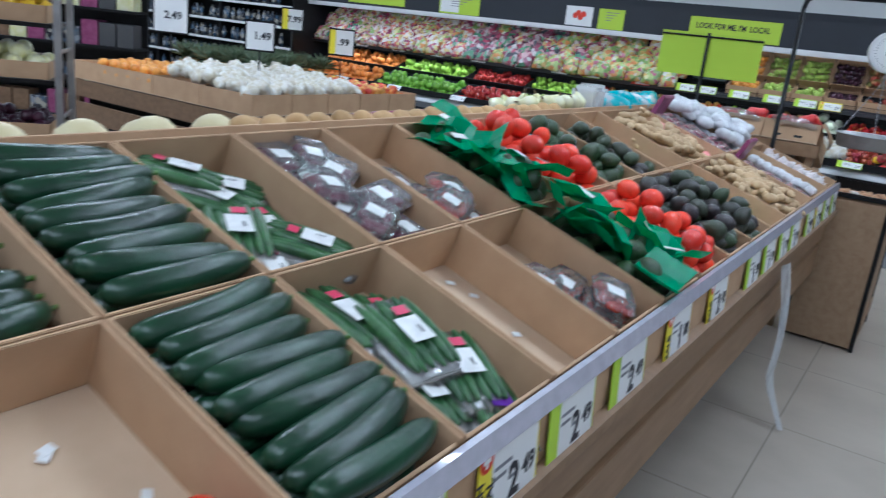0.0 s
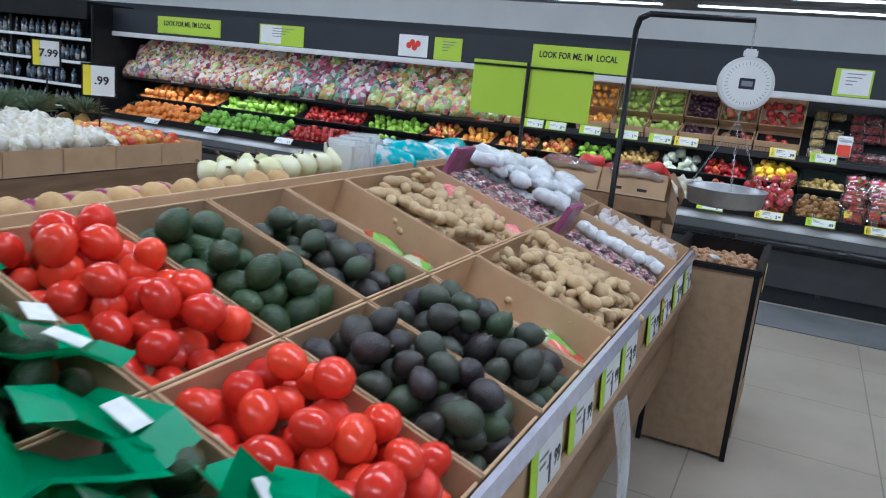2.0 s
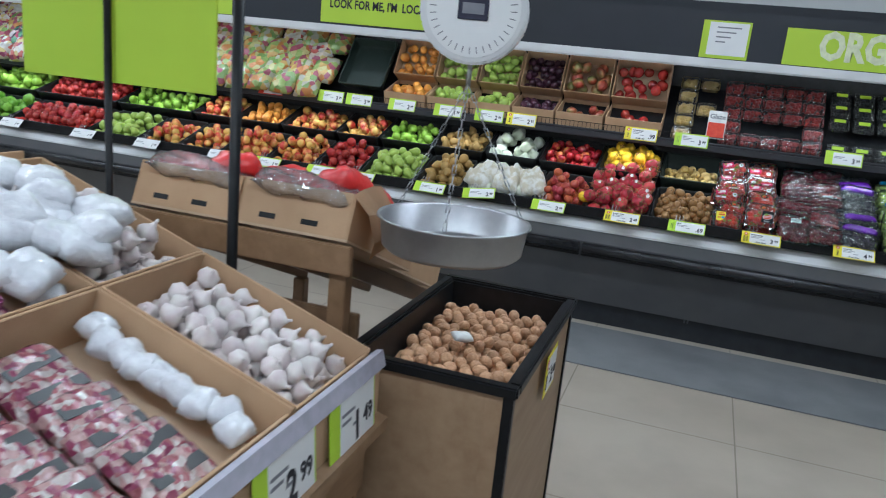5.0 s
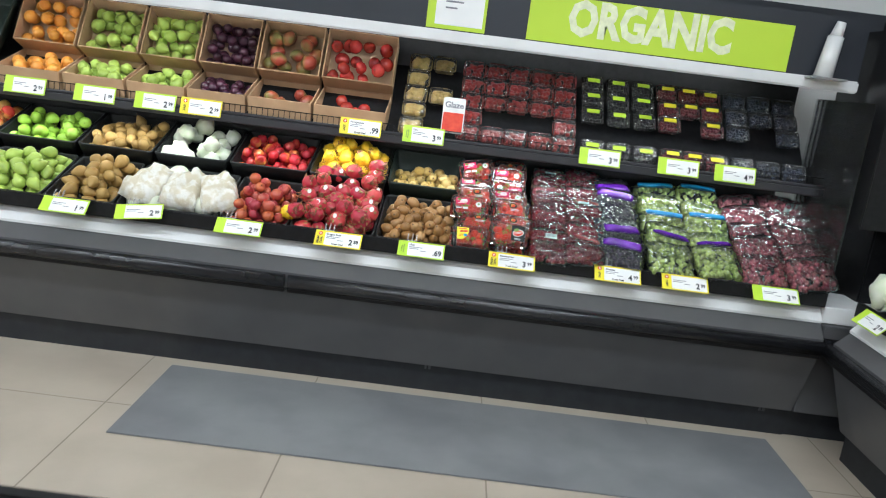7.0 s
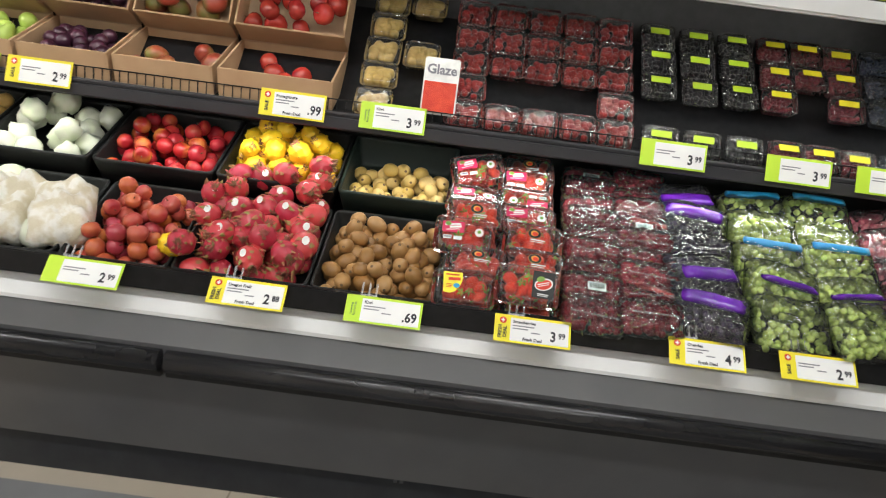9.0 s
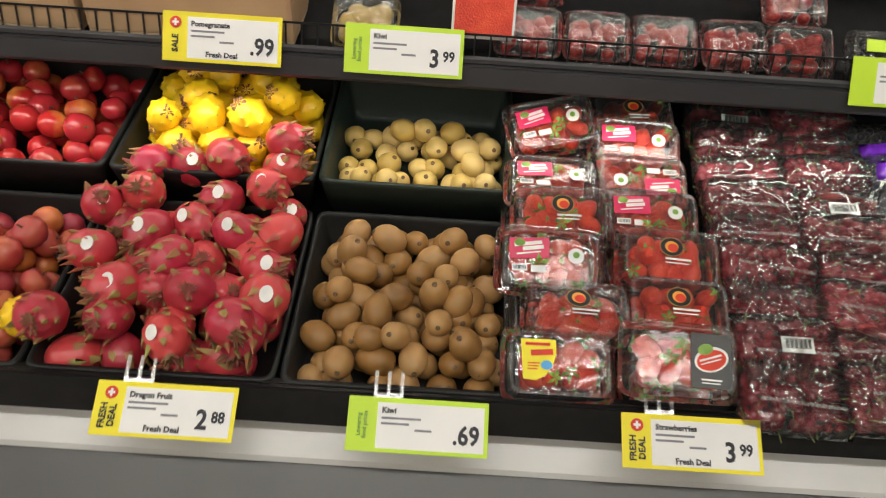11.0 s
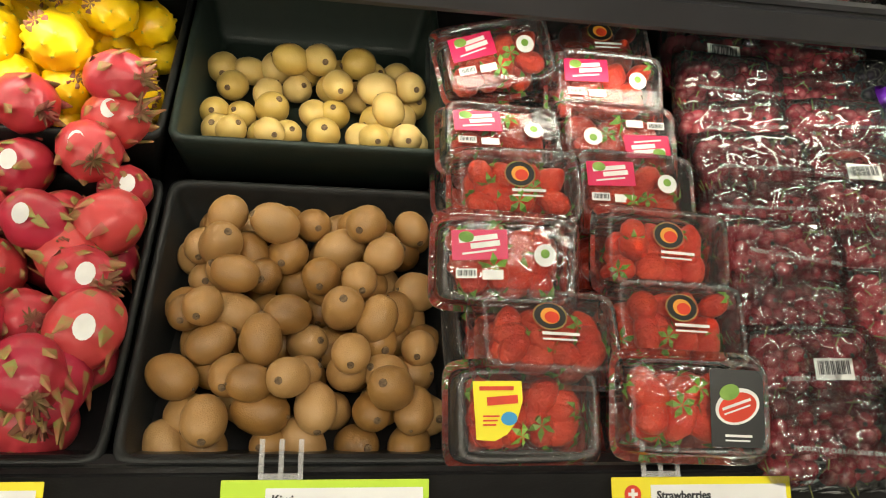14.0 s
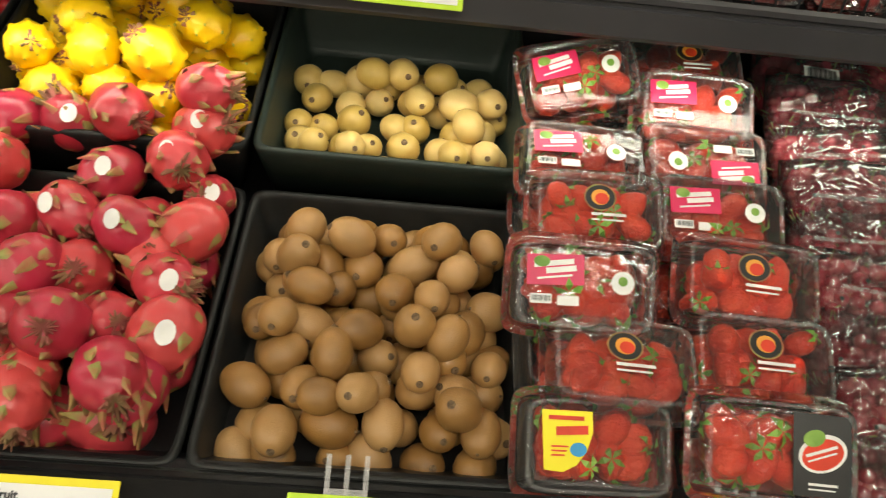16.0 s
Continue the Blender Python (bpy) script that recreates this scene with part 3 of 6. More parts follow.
def pillow_mesh(w, d, h, m, seed, nx=14, ny=12, rough=0.25, name="bag"):
    """A filled bag: two bulging sides that meet in a pinched, wavy seam."""
    bm = bmesh.new()
    rows = {}
    for s in (1, -1):
        for i in range(nx + 1):
            for j in range(ny + 1):
                u, v = 2 * i / nx - 1, 2 * j / ny - 1
                rim = max(abs(u), abs(v)) > 0.999
                if s < 0 and rim:
                    rows[s, i, j] = rows[1, i, j]
                    continue
                z = s * h / 2 * ((1 - u ** 4) * (1 - v ** 4)) ** 0.6
                k = noise.noise(Vector((u * 2.3 + seed * 5.7, v * 2.3, s * 2))) * rough
                q = (0.5 - abs(noise.noise(Vector((u * 4 + seed * 3.3, v * 5 + u * 2, s * 5))))) * rough * 0.7
                rows[s, i, j] = bm.verts.new((u * w / 2 * (1 - 0.05 * v * v + 0.05 * k), v * d / 2 * (1 - 0.05 * u * u + 0.06 * k), z * (1 + k + q) + (h * 0.12 * k if rim else 0)))
        for i in range(nx):
            for j in range(ny):
                q = [rows[s, i, j], rows[s, i + 1, j], rows[s, i + 1, j + 1], rows[s, i, j + 1]]
                fc = bm.faces.new(q if s > 0 else q[::-1])
                fc.smooth = True
    return finish(bm, name, m)


def shell_mesh(w, d, h, m, name="clamshell"):
    """A clear hinged punnet: tapered base, flanged seam, raised lid panel."""
    bm = bmesh.new()
    prof = [(0.0, 0.86, 0.80), (0.12, 0.92, 0.88), (0.58, 0.97, 0.95), (0.60, 1.05, 1.07), (0.63, 1.06, 1.08), (0.66, 1.05, 1.07), (0.68, 0.99, 0.98), (0.72, 0.97, 0.95), (0.95, 0.93, 0.89), (1.0, 0.90, 0.85), (1.0, 0.85, 0.78), (0.955, 0.82, 0.74)]
    loops = []
    n = 36
    for z, kx, ky in prof:
        ring = []
        for i in range(n):
            a = 2 * math.pi * (i + 0.5) / n
            c, s = math.cos(a), math.sin(a)
            e = 0.26
            ring.append(bm.verts.new((math.copysign(abs(c) ** e, c) * w / 2 * kx, math.copysign(abs(s) ** e, s) * d / 2 * ky, z * h)))
        loops.append(ring)
    for q, (a, b) in enumerate(zip(loops, loops[1:])):
        for i in range(n):
            fc = bm.faces.new([a[i], a[(i + 1) % n], b[(i + 1) % n], b[i]])
            fc.smooth = True
            fc.material_index = 1 if q in (3, 4) or q == 9 else 0
    bm.faces.new(loops[0][::-1])
    bm.faces.new(loops[-1])
    return finish(bm, name, m, SHELLRIM)


def tray_mesh(w, d, h, m, t=0.008):
    """A moulded tray with sloping sides, a rolled rim and rounded corners."""
    bm = bmesh.new()
    n, loops = 32, []
    for inset, z in ((0.02, -0.004), (0.0, h - 0.012), (-0.001, h - 0.004), (0.003, h), (t, h - 0.002), (t + 0.003, h - 0.012), (0.024, 0.012), (0.034, 0.0)):
        ring = []
        for i in range(n):
            a = 2 * math.pi * (i + 0.5) / n
            c, s = math.cos(a), math.sin(a)
            ring.append(bm.verts.new((w / 2 + math.copysign(abs(c) ** 0.09, c) * (w / 2 - inset), d / 2 + math.copysign(abs(s) ** 0.09, s) * (d / 2 - inset), z)))
        loops.append(ring)
    for a, b in zip(loops, loops[1:]):
        for i in range(n):
            bm.faces.new([a[i], a[(i + 1) % n], b[(i + 1) % n], b[i]]).smooth = True
    bm.faces.new(loops[-1])
    bm.faces.new(loops[0][::-1])
    return finish(bm, "tray", m)


def carton(m, w, d, h, label, group, t=0.007, lip=0.0):
    """An open cardboard tray with its panels."""
    ob = thing("cardboard_box", None, m, label, "box", group)
    part("box_floor", box_mesh("box_floor", (0, 0, -t), (w, d, 0), CARDIN), ob)
    part("front_panel", box_mesh("front_panel", (t, 0, 0), (w - t, t, h - lip), CARD, 0.0015), ob)
    part("back_panel", box_mesh("back_panel", (t, d - t, 0), (w - t, d, h), CARD, 0.0015), ob)
    part("side_panel", box_mesh("side_panel", (0, 0, 0), (t, d, h), CARD, 0.0015), ob)
    part("side_panel", box_mesh("side_panel", (w - t, 0, 0), (w, d, h), CARD, 0.0015), ob)
    return ob


def price_tag(m, w, h, style, price, title, group, deal=""):
    """A printed shelf tag in a coloured holder. m: its lower left corner, x along, y up, z out."""
    holder = {"lime": LIME, "yellow": YELL, "white": PAPER, "red": REDINK}[style]
    ob = thing("price_tag", box_mesh("holder", (0, 0, -0.002), (w, h, 0.0), holder, 0.0006), m, {"lime": "lime green price tag with white paper slip", "yellow": "yellow sale price tag with white paper slip", "white": "plain white price tag", "red": "red promotional price tag"}[style], "price tag", group)
    x0 = 0.21 * w if style != "white" else 0.03 * w
    part("paper_slip", box_mesh("paper_slip", (x0, h * 0.07, 0.0), (w * 0.97, h * 0.9, 0.0008), PAPER), ob)
    whole, cents = price.split(".")
    if whole:
        part("price", text_mesh(whole, h * 0.50, INK, "RIGHT"), ob, Matrix.Translation((w * 0.925 - h * 0.30, h * 0.36, 0.0014)) @ Matrix.Diagonal((0.85, 1, 1, 1)))
        part("cents", text_mesh(cents, h * 0.29, INK, "RIGHT"), ob, Matrix.Translation((w * 0.93, h * 0.42, 0.0014)) @ Matrix.Diagonal((0.85, 1, 1, 1)))
    else:
        part("price", text_mesh(price, h * 0.48, INK, "RIGHT"), ob, Matrix.Translation((w * 0.94, h * 0.36, 0.0014)) @ Matrix.Diagonal((0.85, 1, 1, 1)))
    if title:
        part("product_name", text_mesh(title, h * 0.15, INK, "LEFT"), ob, Matrix.Translation((x0 + 0.03 * w, h * 0.76, 0.0014)))
    bars = bmesh.new()
    for i, (a, b) in enumerate(((0.0, 0.28), (0.0, 0.2), (0.24, 0.36))):
        add_box(bars, (x0 + (0.03 + a) * w, h * (0.60 - 0.10 * i), 0.0009), (x0 + (0.03 + b) * w, h * (0.64 - 0.10 * i), 0.0013))
    part("small_print", finish(bars, "small_print", GREYINK), ob)
    if deal:
        part("deal_word", text_mesh(deal.replace(" ", "\n"), h * 0.17, INK), ob, Matrix.Translation((w * 0.11, h * 0.36, 0.0014)) @ pose(0, 0, 0, 0, 0, 90))
    if style == "yellow":
        bm = bmesh.new()
        bmesh.ops.create_circle(bm, cap_ends=True, segments=16, radius=h * 0.12)
        part("red_dot", finish(bm, "red_dot", REDINK), ob, Matrix.Translation((w * 0.11, h * 0.78, 0.001)))
        bm = bmesh.new()
        add_box(bm, (-h * 0.022, -h * 0.07, 0), (h * 0.022, h * 0.07, 0.0004))
        add_box(bm, (-h * 0.065, -h * 0.022, 0.0001), (h * 0.065, h * 0.022, 0.0005))
        part("dot_mark", finish(bm, "dot_mark", PAPER), ob, Matrix.Translation((w * 0.11, h * 0.78, 0.0013)))
        if title:
            part("deal_line", text_mesh("Fresh Deal", h * 0.15, INK), ob, Matrix.Translation((w * 0.5, h * 0.16, 0.0014)))
    elif style == "lime" and title:
        part("deal_word", text_mesh("Lowering\nfood prices", h * 0.11, LEAF), ob, Matrix.Translation((w * 0.105, h * 0.48, 0.0014)) @ pose(0, 0, 0, 0, 0, 90))
    return ob


# ---- setting ----
structure("floor", (-16, -7, -0.1), (8, 26, 0), FLOOR, "pale beige vinyl tile floor with scuffs", "floor")
structure("ceiling", (-16, -7, 3.85), (8, 26, 3.95), CEIL, "white painted shop ceiling", "ceiling")
structure("wall_north", (-15.75, 9.55, 0), (3.7, 9.7, 2.63), WALL, "low white painted wall above the case, open at the top", "wall")
structure("wall_east", (3.7, -7, 0), (3.85, 25, 3.85), WALL, "plain cream painted shop wall", "wall")
structure("wall_south", (-16, -7, 0), (3.7, -6.85, 3.85), WALL, "plain white painted shop wall", "wall")
structure("wall_west", (-15.9, -6.85, 0), (-15.75, 25, 3.85), WALL, "plain white painted shop wall", "wall")
structure("wall_far", (-15.75, 25, 0), (3.7, 25.15, 3.85), WALL, "plain white wall at the far end of the hall", "wall")
structure("wall_base", (-15.75, 9.5, 2.2), (3.7, 9.548, 2.32), NAVY, "dark band at the foot of the upper wall", "trim")

for lx, ly in LAMP_ROWS + [(x, y) for x in (-11.0, -5.6, -0.2) for y in (15.5, 17.5, 19.5, 21.5)]:
    ob = thing("ceiling_light", box_mesh("housing", (-2.4, -0.14, 0.03), (2.4, 0.14, 0.11), WHITE, 0.01), pose(lx, ly, 3.74), "long white linear ceiling light, switched on", "ceiling light", "ceiling lights")
    for k in (-0.06, 0.06):
        bm = bmesh.new()
        add_rod(bm, (-2.3, k, 0.014), (2.3, k, 0.014), 0.013, 10)
        part("tube", finish(bm, "tube", TUBE), ob)


# ---- refrigerated wall case ----
def profile_mesh(name, pts, length, m, x0=0.0):
    """A bar of constant section: pts are (y, z) round the section."""
    bm = bmesh.new()
    a = [bm.verts.new((x0, y, z)) for y, z in pts]
    b = [bm.verts.new((x0 + length, y, z)) for y, z in pts]
    bm.faces.new(a[::-1]), bm.faces.new(b)
    for i in range(len(pts)):
        bm.faces.new([a[i], a[(i + 1) % len(pts)], b[(i + 1) % len(pts)], b[i]])
    bmesh.ops.recalc_face_normals(bm, faces=bm.faces[:])
    return finish(bm, name, m)


def round_bar(name, y, z, ry, rz, length, m, x0):
    pts = [(y + ry * math.cos(i * math.pi / 6), z + rz * math.sin(i * math.pi / 6)) for i in range(12)]
    me = profile_mesh(name, pts, length, m, x0)
    for p in me.polygons:
        p.use_smooth = len(p.vertices) == 4
    return me


def refrigerated_case(m, length, seams, label):
    ob = thing("refrigerated_case", None, m, label, "display case")
    part("kick_plate", box_mesh("kick_plate", (0, 0.20, 0.0), (length, 0.24, 0.158), KICK), ob, label="black vinyl kick plate")
    part("lower_panel", profile_mesh("lower_panel", [(0.165, 0.158), (0.24, 0.158), (0.24, 0.54), (0.03, 0.54), (0.045, 0.5)], length, GREY), ob, label="grey painted steel panel")
    ends = [0.0, *seams, length]
    for a, b in zip(ends, ends[1:]):
        part("bumper", round_bar("bumper", -0.004, 0.58, 0.03, 0.037, b - a - 0.02, BUMPER, a + 0.01), ob, label="black rubber bumper rail")
        part("bumper_base", box_mesh("bumper_base", (a + 0.006, 0.0, 0.522), (b - 0.006, 0.06, 0.541), BLACK, 0.003), ob)
    part("upper_panel", profile_mesh("upper_panel", [(0.022, 0.54), (0.24, 0.54), (0.24, 0.685), (0.09, 0.685), (0.022, 0.62)], length, GREY), ob, label="grey painted steel panel")
    part("lip", profile_mesh("lip", [(0.083, 0.687), (0.24, 0.687), (0.24, 0.775), (0.15, 0.775), (0.083, 0.70)], length, WHITE), ob, label="white enamelled front lip")
    part("deck", profile_mesh("deck", [(0.15, 0.765), (0.9, 0.97), (0.9, 1.0), (0.165, 0.80), (0.115, 0.845), (0.10, 0.845)], length, BLACK), ob, label="black sloping deck")
    part("deck_front", box_mesh("deck_front", (0, 0.083, 0.772), (length, 0.097, 0.846), BLACK, 0.003), ob, label="black ribbed deck front")
    part("back_panel", box_mesh("back_panel", (0, 0.98, 0.17), (length, 1.04, 2.2), BLACK), ob)
    part("base", box_mesh("base", (0, 0.24, 0.02), (length, 0.98, 0.70), KICK), ob)
    part("shelf", profile_mesh("shelf", [(0.50, 1.286), (0.96, 1.42), (0.96, 1.44), (0.50, 1.306)], length, BLACK), ob, label="black wire shelf")
    part("shelf_front", profile_mesh("shelf_front", [(0.478, 1.290), (0.484, 1.284), (0.50, 1.284), (0.50, 1.342), (0.488, 1.346), (0.482, 1.341), (0.482, 1.334), (0.487, 1.331), (0.487, 1.327), (0.479, 1.325)], length, DGREY), ob, label="grey ticket rail")
    part("back_rack", profile_mesh("back_rack", [(0.60, 1.33), (0.975, 1.70), (0.975, 1.34)], length, BLACK), ob, label="black sloping back rack")
    wires = bmesh.new()
    for k in range(int(length / 0.03)):
        add_box(wires, (k * 0.03, 0.496, 1.33), (k * 0.03 + 0.003, 0.499, 1.385))
    add_box(wires, (0, 0.494, 1.383), (length, 0.498, 1.387))
    tagged(part("wire_fence", finish(wires, "wire_fence", BLACK), ob, label="thin black wire fence"), kind="stuff")
    part("canopy_rail", box_mesh("canopy_rail", (0, 0.29, 1.84), (length, 0.35, 1.90), WHITE, 0.008), ob, label="white canopy rail")
    part("fascia", box_mesh("fascia", (0, 0.315, 1.90), (length, 0.36, 2.2), NAVY), ob, label="dark navy fascia")
    part("roof", box_mesh("roof", (0, 0.36, 1.90), (length, 1.04, 1.96), GREY), ob)
    part("lamp_tube", round_bar("lamp_tube", 0.375, 1.872, 0.009, 0.009, length - 0.3, CASETUBE, 0.15), ob, label="lit white lamp tube")
    return ob


CX, CY = -8.4, 8.49
main_case = refrigerated_case(pose(CX, CY, 0), 10.96, [2.55, 5.4, 8.226], "long dark grey refrigerated produce case along the wall")
side_case = refrigerated_case(pose(2.57, CY - 0.02, 0, 0, 0, -90), 7.5, [2.4, 4.9], "dark grey refrigerated case along the side wall")
thing("case_divider", box_mesh("case_divider", (0, 0, 0), (0.012, 0.62, 0.95), GLASS, 0.003), pose(2.545, 8.56, 0.85), "clear plastic divider panel at the case corner", "panel")
post = thing("corner_unit", box_mesh("corner_unit", (0.25, 0.25, 0.70), (1.05, 1.03, 2.2), BLACK, 0.01), pose(2.565, CY + 0.02, 0), "dark corner unit joining the two cases", "panel")
part("upper_block", box_mesh("upper_block", (0.03, 0.0, 1.2), (1.04, 0.245, 2.2), BLACK, 0.006), post)
part("kick_plate", box_mesh("kick_plate", (0.0, 0.19, 0.0), (1.05, 1.03, 0.158), KICK), post)
part("lower_panel", box_mesh("lower_panel", (0.0, 0.13, 0.16), (1.05, 1.03, 0.54), GREY, 0.004), post, label="grey painted steel panel")
part("bumper", box_mesh("bumper", (0.0, 0.0, 0.545), (0.3, 0.30, 0.615), BUMPER, 0.012), post)
part("upper_panel", box_mesh("upper_panel", (0.0, 0.03, 0.618), (0.6, 0.6, 0.685), GREY, 0.004), post)
part("lip", box_mesh("lip", (0.0, 0.07, 0.688), (0.4, 0.4, 0.775), WHITE, 0.004), post, label="white enamelled lip")
thing("case_end", box_mesh("case_end", (0, 0, 0), (0.05, 1.05, 2.2), BLACK, 0.01), pose(CX - 0.052, CY, 0), "black end panel of the case", "panel")
bm = bmesh.new()
add_box(bm, (-0.77, 7.82, 0.001), (2.43, 8.59, 0.009))
thing("floor_mat", finish(bm, "floor_mat", MATM, bevel=0.003), Matrix(), "grey rubber anti-slip mat on the floor before the case", "mat")
for px in (-3.9, -2.0, 0.57, 2.4):
    bm = bmesh.new()
    for k in (0, 0.022):
        add_box(bm, (k, -0.004, 0), (k + 0.012, 0.0, 0.03))
    thing("kick_clip", finish(bm, "kick_clip", GREY), pose(px, 8.69, 0.125), "grey metal clip on the kick plate", "clip", "kick plate clips")

LOW = Vector((0, 0.94, 0.34)).normalized()

# signs on the fascia
for a, b, z0, z1, words in ((-7.58, -6.53, 1.93, 2.14, "LOOK FOR ME, I'M LOCAL"), (-2.425, -1.43, 1.915, 2.147, "LOOK FOR ME, I'M  LOCAL"), (0.87, 2.19, 1.905, 2.13, "ORGANIC")):
    ob = thing("fascia_sign", box_mesh("board", (0, -0.006, 0), (b - a, 0, z1 - z0), SIGN, 0.001), pose(a, CY + 0.313, z0), "lime green lettered sign board on the dark fascia", "sign", "fascia signs")
    big = words == "ORGANIC"
    part("lettering", text_mesh(words, 0.20 if big else 0.075, SIGNTXT if big else INK), ob, pose((b - a) / 2 - (0.05 if big else 0.02), -0.0075, (z1 - z0) / 2 + (0.01 if big else 0.02), 90) @ Matrix.Diagonal((0.9, 1.15, 1, 1)))
for a, b in ((-5.92, -5.27), (0.363, 0.66), (-3.55, -3.22)):
    ob = thing("fascia_sign", box_mesh("board", (0, -0.006, 0), (b - a, 0, 0.235), SIGN, 0.001), pose(a, CY + 0.313, 1.905), "lime green card with white notice on the fascia", "sign", "fascia signs")
    if a != -3.55:
        part("notice", box_mesh("notice", (0.14 * (b - a) if a > 0 else 0.02, -0.008, 0.02), ((b - a) * (0.95 if a > 0 else 0.5), -0.0065, 0.225), PAPER), ob)
    bars = bmesh.new()
    for i in range(4):
        add_box(bars, (0.3 * (b - a), -0.0095, 0.19 - 0.03 * i), ((0.8 - 0.1 * i) * (b - a), -0.0085, 0.198 - 0.03 * i))
    part("small_print", finish(bars, "small_print", GREYINK), ob)
ob = thing("fascia_sign", box_mesh("board", (0, -0.006, 0), (0.36, 0, 0.23), PAPER, 0.001), pose(-3.99, CY + 0.313, 1.915), "white card with a red fruit drawing on the fascia", "sign", "fascia signs")
bm = bmesh.new()
for q in ((0.13, 0.12), (0.2, 0.1), (0.24, 0.14), (0.17, 0.15)):
    bmesh.ops.create_circle(bm, cap_ends=True, segments=12, radius=0.035, matrix=pose(q[0], -0.008 - q[0] * 0.002, q[1], 90))
part("red_drawing", finish(bm, "red_drawing", REDINK), ob)
# white wrapped roll standing on the canopy corner
bm = bmesh.new()
add_rod(bm, (0, 0, 0), (0, 0, 0.2), 0.045, 16, 0, 0.038)
add_rod(bm, (0, 0, 0.2), (0.005, 0, 0.27), 0.03, 12, 0, 0.022)
thing("paper_roll", finish(bm, "paper_roll", WHITE), pose(2.36, CY + 0.27, 1.9, 0, 6, 0), "white paper roll standing on the canopy rail", "roll")
thing("roll_bracket", box_mesh("roll_bracket", (-0.08, -0.06, -0.012), (0.1, 0.06, 0.0), STEEL, 0.002), pose(2.36, CY + 0.27, 1.9), "small steel bracket on the canopy", "bracket")

LOWTAGS = [(-0.056, "yellow", "2.88", "Dragon Fruit", "FRESH DEAL"), (0.364, "lime", ".69", "Kiwi", ""), (0.822, "yellow", "3.99", "Strawberries", "FRESH DEAL"), (1.359, "yellow", "4.99", "Cherries", "SALE"),
           (1.70, "yellow", "2.99", "", "SALE"), (2.16, "lime", "3.99", "", ""), (-0.56, "lime", "2.99", "", ""), (-1.06, "lime", "2.99", "", ""), (-1.44, "lime", "1.99", "", ""), (-2.0, "lime", "2.49", "", ""),
           (-2.33, "lime", "1.99", "", ""), (-2.8, "lime", "1.99", "", ""), (-3.22, "white", "1.99", "", ""), (-3.94, "white", "1.49", "", ""), (-4.6, "white", "1.49", "", ""), (-5.4, "white", "1.99", "", ""), (-6.5, "white", "2.49", "", ""), (-7.5, "white", "2.49", "", "")]
for x, style, price, title, deal in LOWTAGS:
    tilt = 9 if x == -1.06 else 0
    price_tag(pose(x, 8.497, 0.787, 45, 0, 0) @ pose(0, 0, 0, 0, 0, tilt), 0.235, 0.09, style, price, title, "shelf price tags", deal)
    bm = bmesh.new()
    for k in (0.0, 0.022, 0.044):
        add_box(bm, (k, 0, -0.0015), (k + 0.006, 0.05, 0.0005))
    add_box(bm, (0, 0.0, -0.0015), (0.05, 0.012, 0.0005))
    thing("tag_clip", finish(bm, "tag_clip", CLIPM), pose(x + 0.04, 8.497, 0.787, 45) @ pose(0, 0.085, -0.002), "clear plastic clip holding a price tag", "clip", "tag clips")
UPTAGS = [(-0.048, "yellow", ".99", "Pomegranate", "SALE"), (0.296, "lime", "3.99", "Kiwi", ""), (1.26, "lime", "3.99", "", ""), (1.69, "lime", "3.99", "", ""), (2.0, "lime", "4.99", "", ""), (-0.92, "yellow", "2.99", "", "SALE"), (-1.17, "lime", "2.99", "", ""), (-1.5, "lime", "1.99", "", ""),
          (-1.88, "lime", "2.99", "", ""), (-2.25, "lime", "3.99", "", ""), (-2.5, "lime", "3.99", "", ""), (-3.05, "red", "3.99", "", ""), (-3.7, "lime", "3.99", "", ""), (-4.15, "white", "3.99", "", ""), (-4.7, "white", "3.99", "", ""), (-5.4, "white", "3.99", "", ""), (-6.1, "white", "3.99", "", ""), (-6.8, "white", "3.99", "", ""), (-7.5, "white", "3.99", "", "")]
for x, style, price, title, deal in UPTAGS:
    price_tag(pose(x, 8.955, 1.305, 72), 0.225, 0.092, style, price, title, "shelf price tags", deal)


# ---- fruit in the case ----
kiwis = [kiwi_mesh(0.0275, KIWI, k, i) for i, k in enumerate((1.22, 1.3, 1.15, 1.35))]
golds = [kiwi_mesh(0.0265, GOLD, k, i + 9) for i, k in enumerate((1.15, 1.22, 1.08))]
dragons = [dragon_mesh(q, DRAGON, SCALE, DRYEND, s, 17) for s, q in ((1, 0.041), (2, 0.044), (3, 0.039), (8, 0.042))]
ydragons = [dragon_mesh(0.038, YDRAG, YTIP, DRYEND, s, 26, True) for s in (5, 6, 7)]
apple_cache = {}


def fruit(kind, r, m):
    key = (kind, r, m.name)
    if key not in apple_cache:
        prof, dents, stem = {"apple": (apple_profile, 0.05, (0.0022, 0.008)), "round": (round_profile, 0.04, None), "pear": (pear_profile, 0.06, (0.002, 0.012)), "lump": (round_profile, 0.5, None), "long": (roma_profile, 0.1, None)}[kind]
        apple_cache[key] = [squash_ball(r, prof, 12, 8, (m, STEM), stem, kind, dents, s) for s in (0.3, 4.4)]
    return apple_cache[key]


bm = bmesh.new()
bmesh.ops.create_circle(bm, cap_ends=True, segments=14, radius=0.011)
sticker_me = finish(bm, "sticker", STICK)
for v in sticker_me.vertices:
    v.co = (v.co.x, v.co.y * 1.3, 0.0)
DSTICK = sticker_me.copy()
DSTICK.transform(pose(0, -0.0425, 0.008, 82))


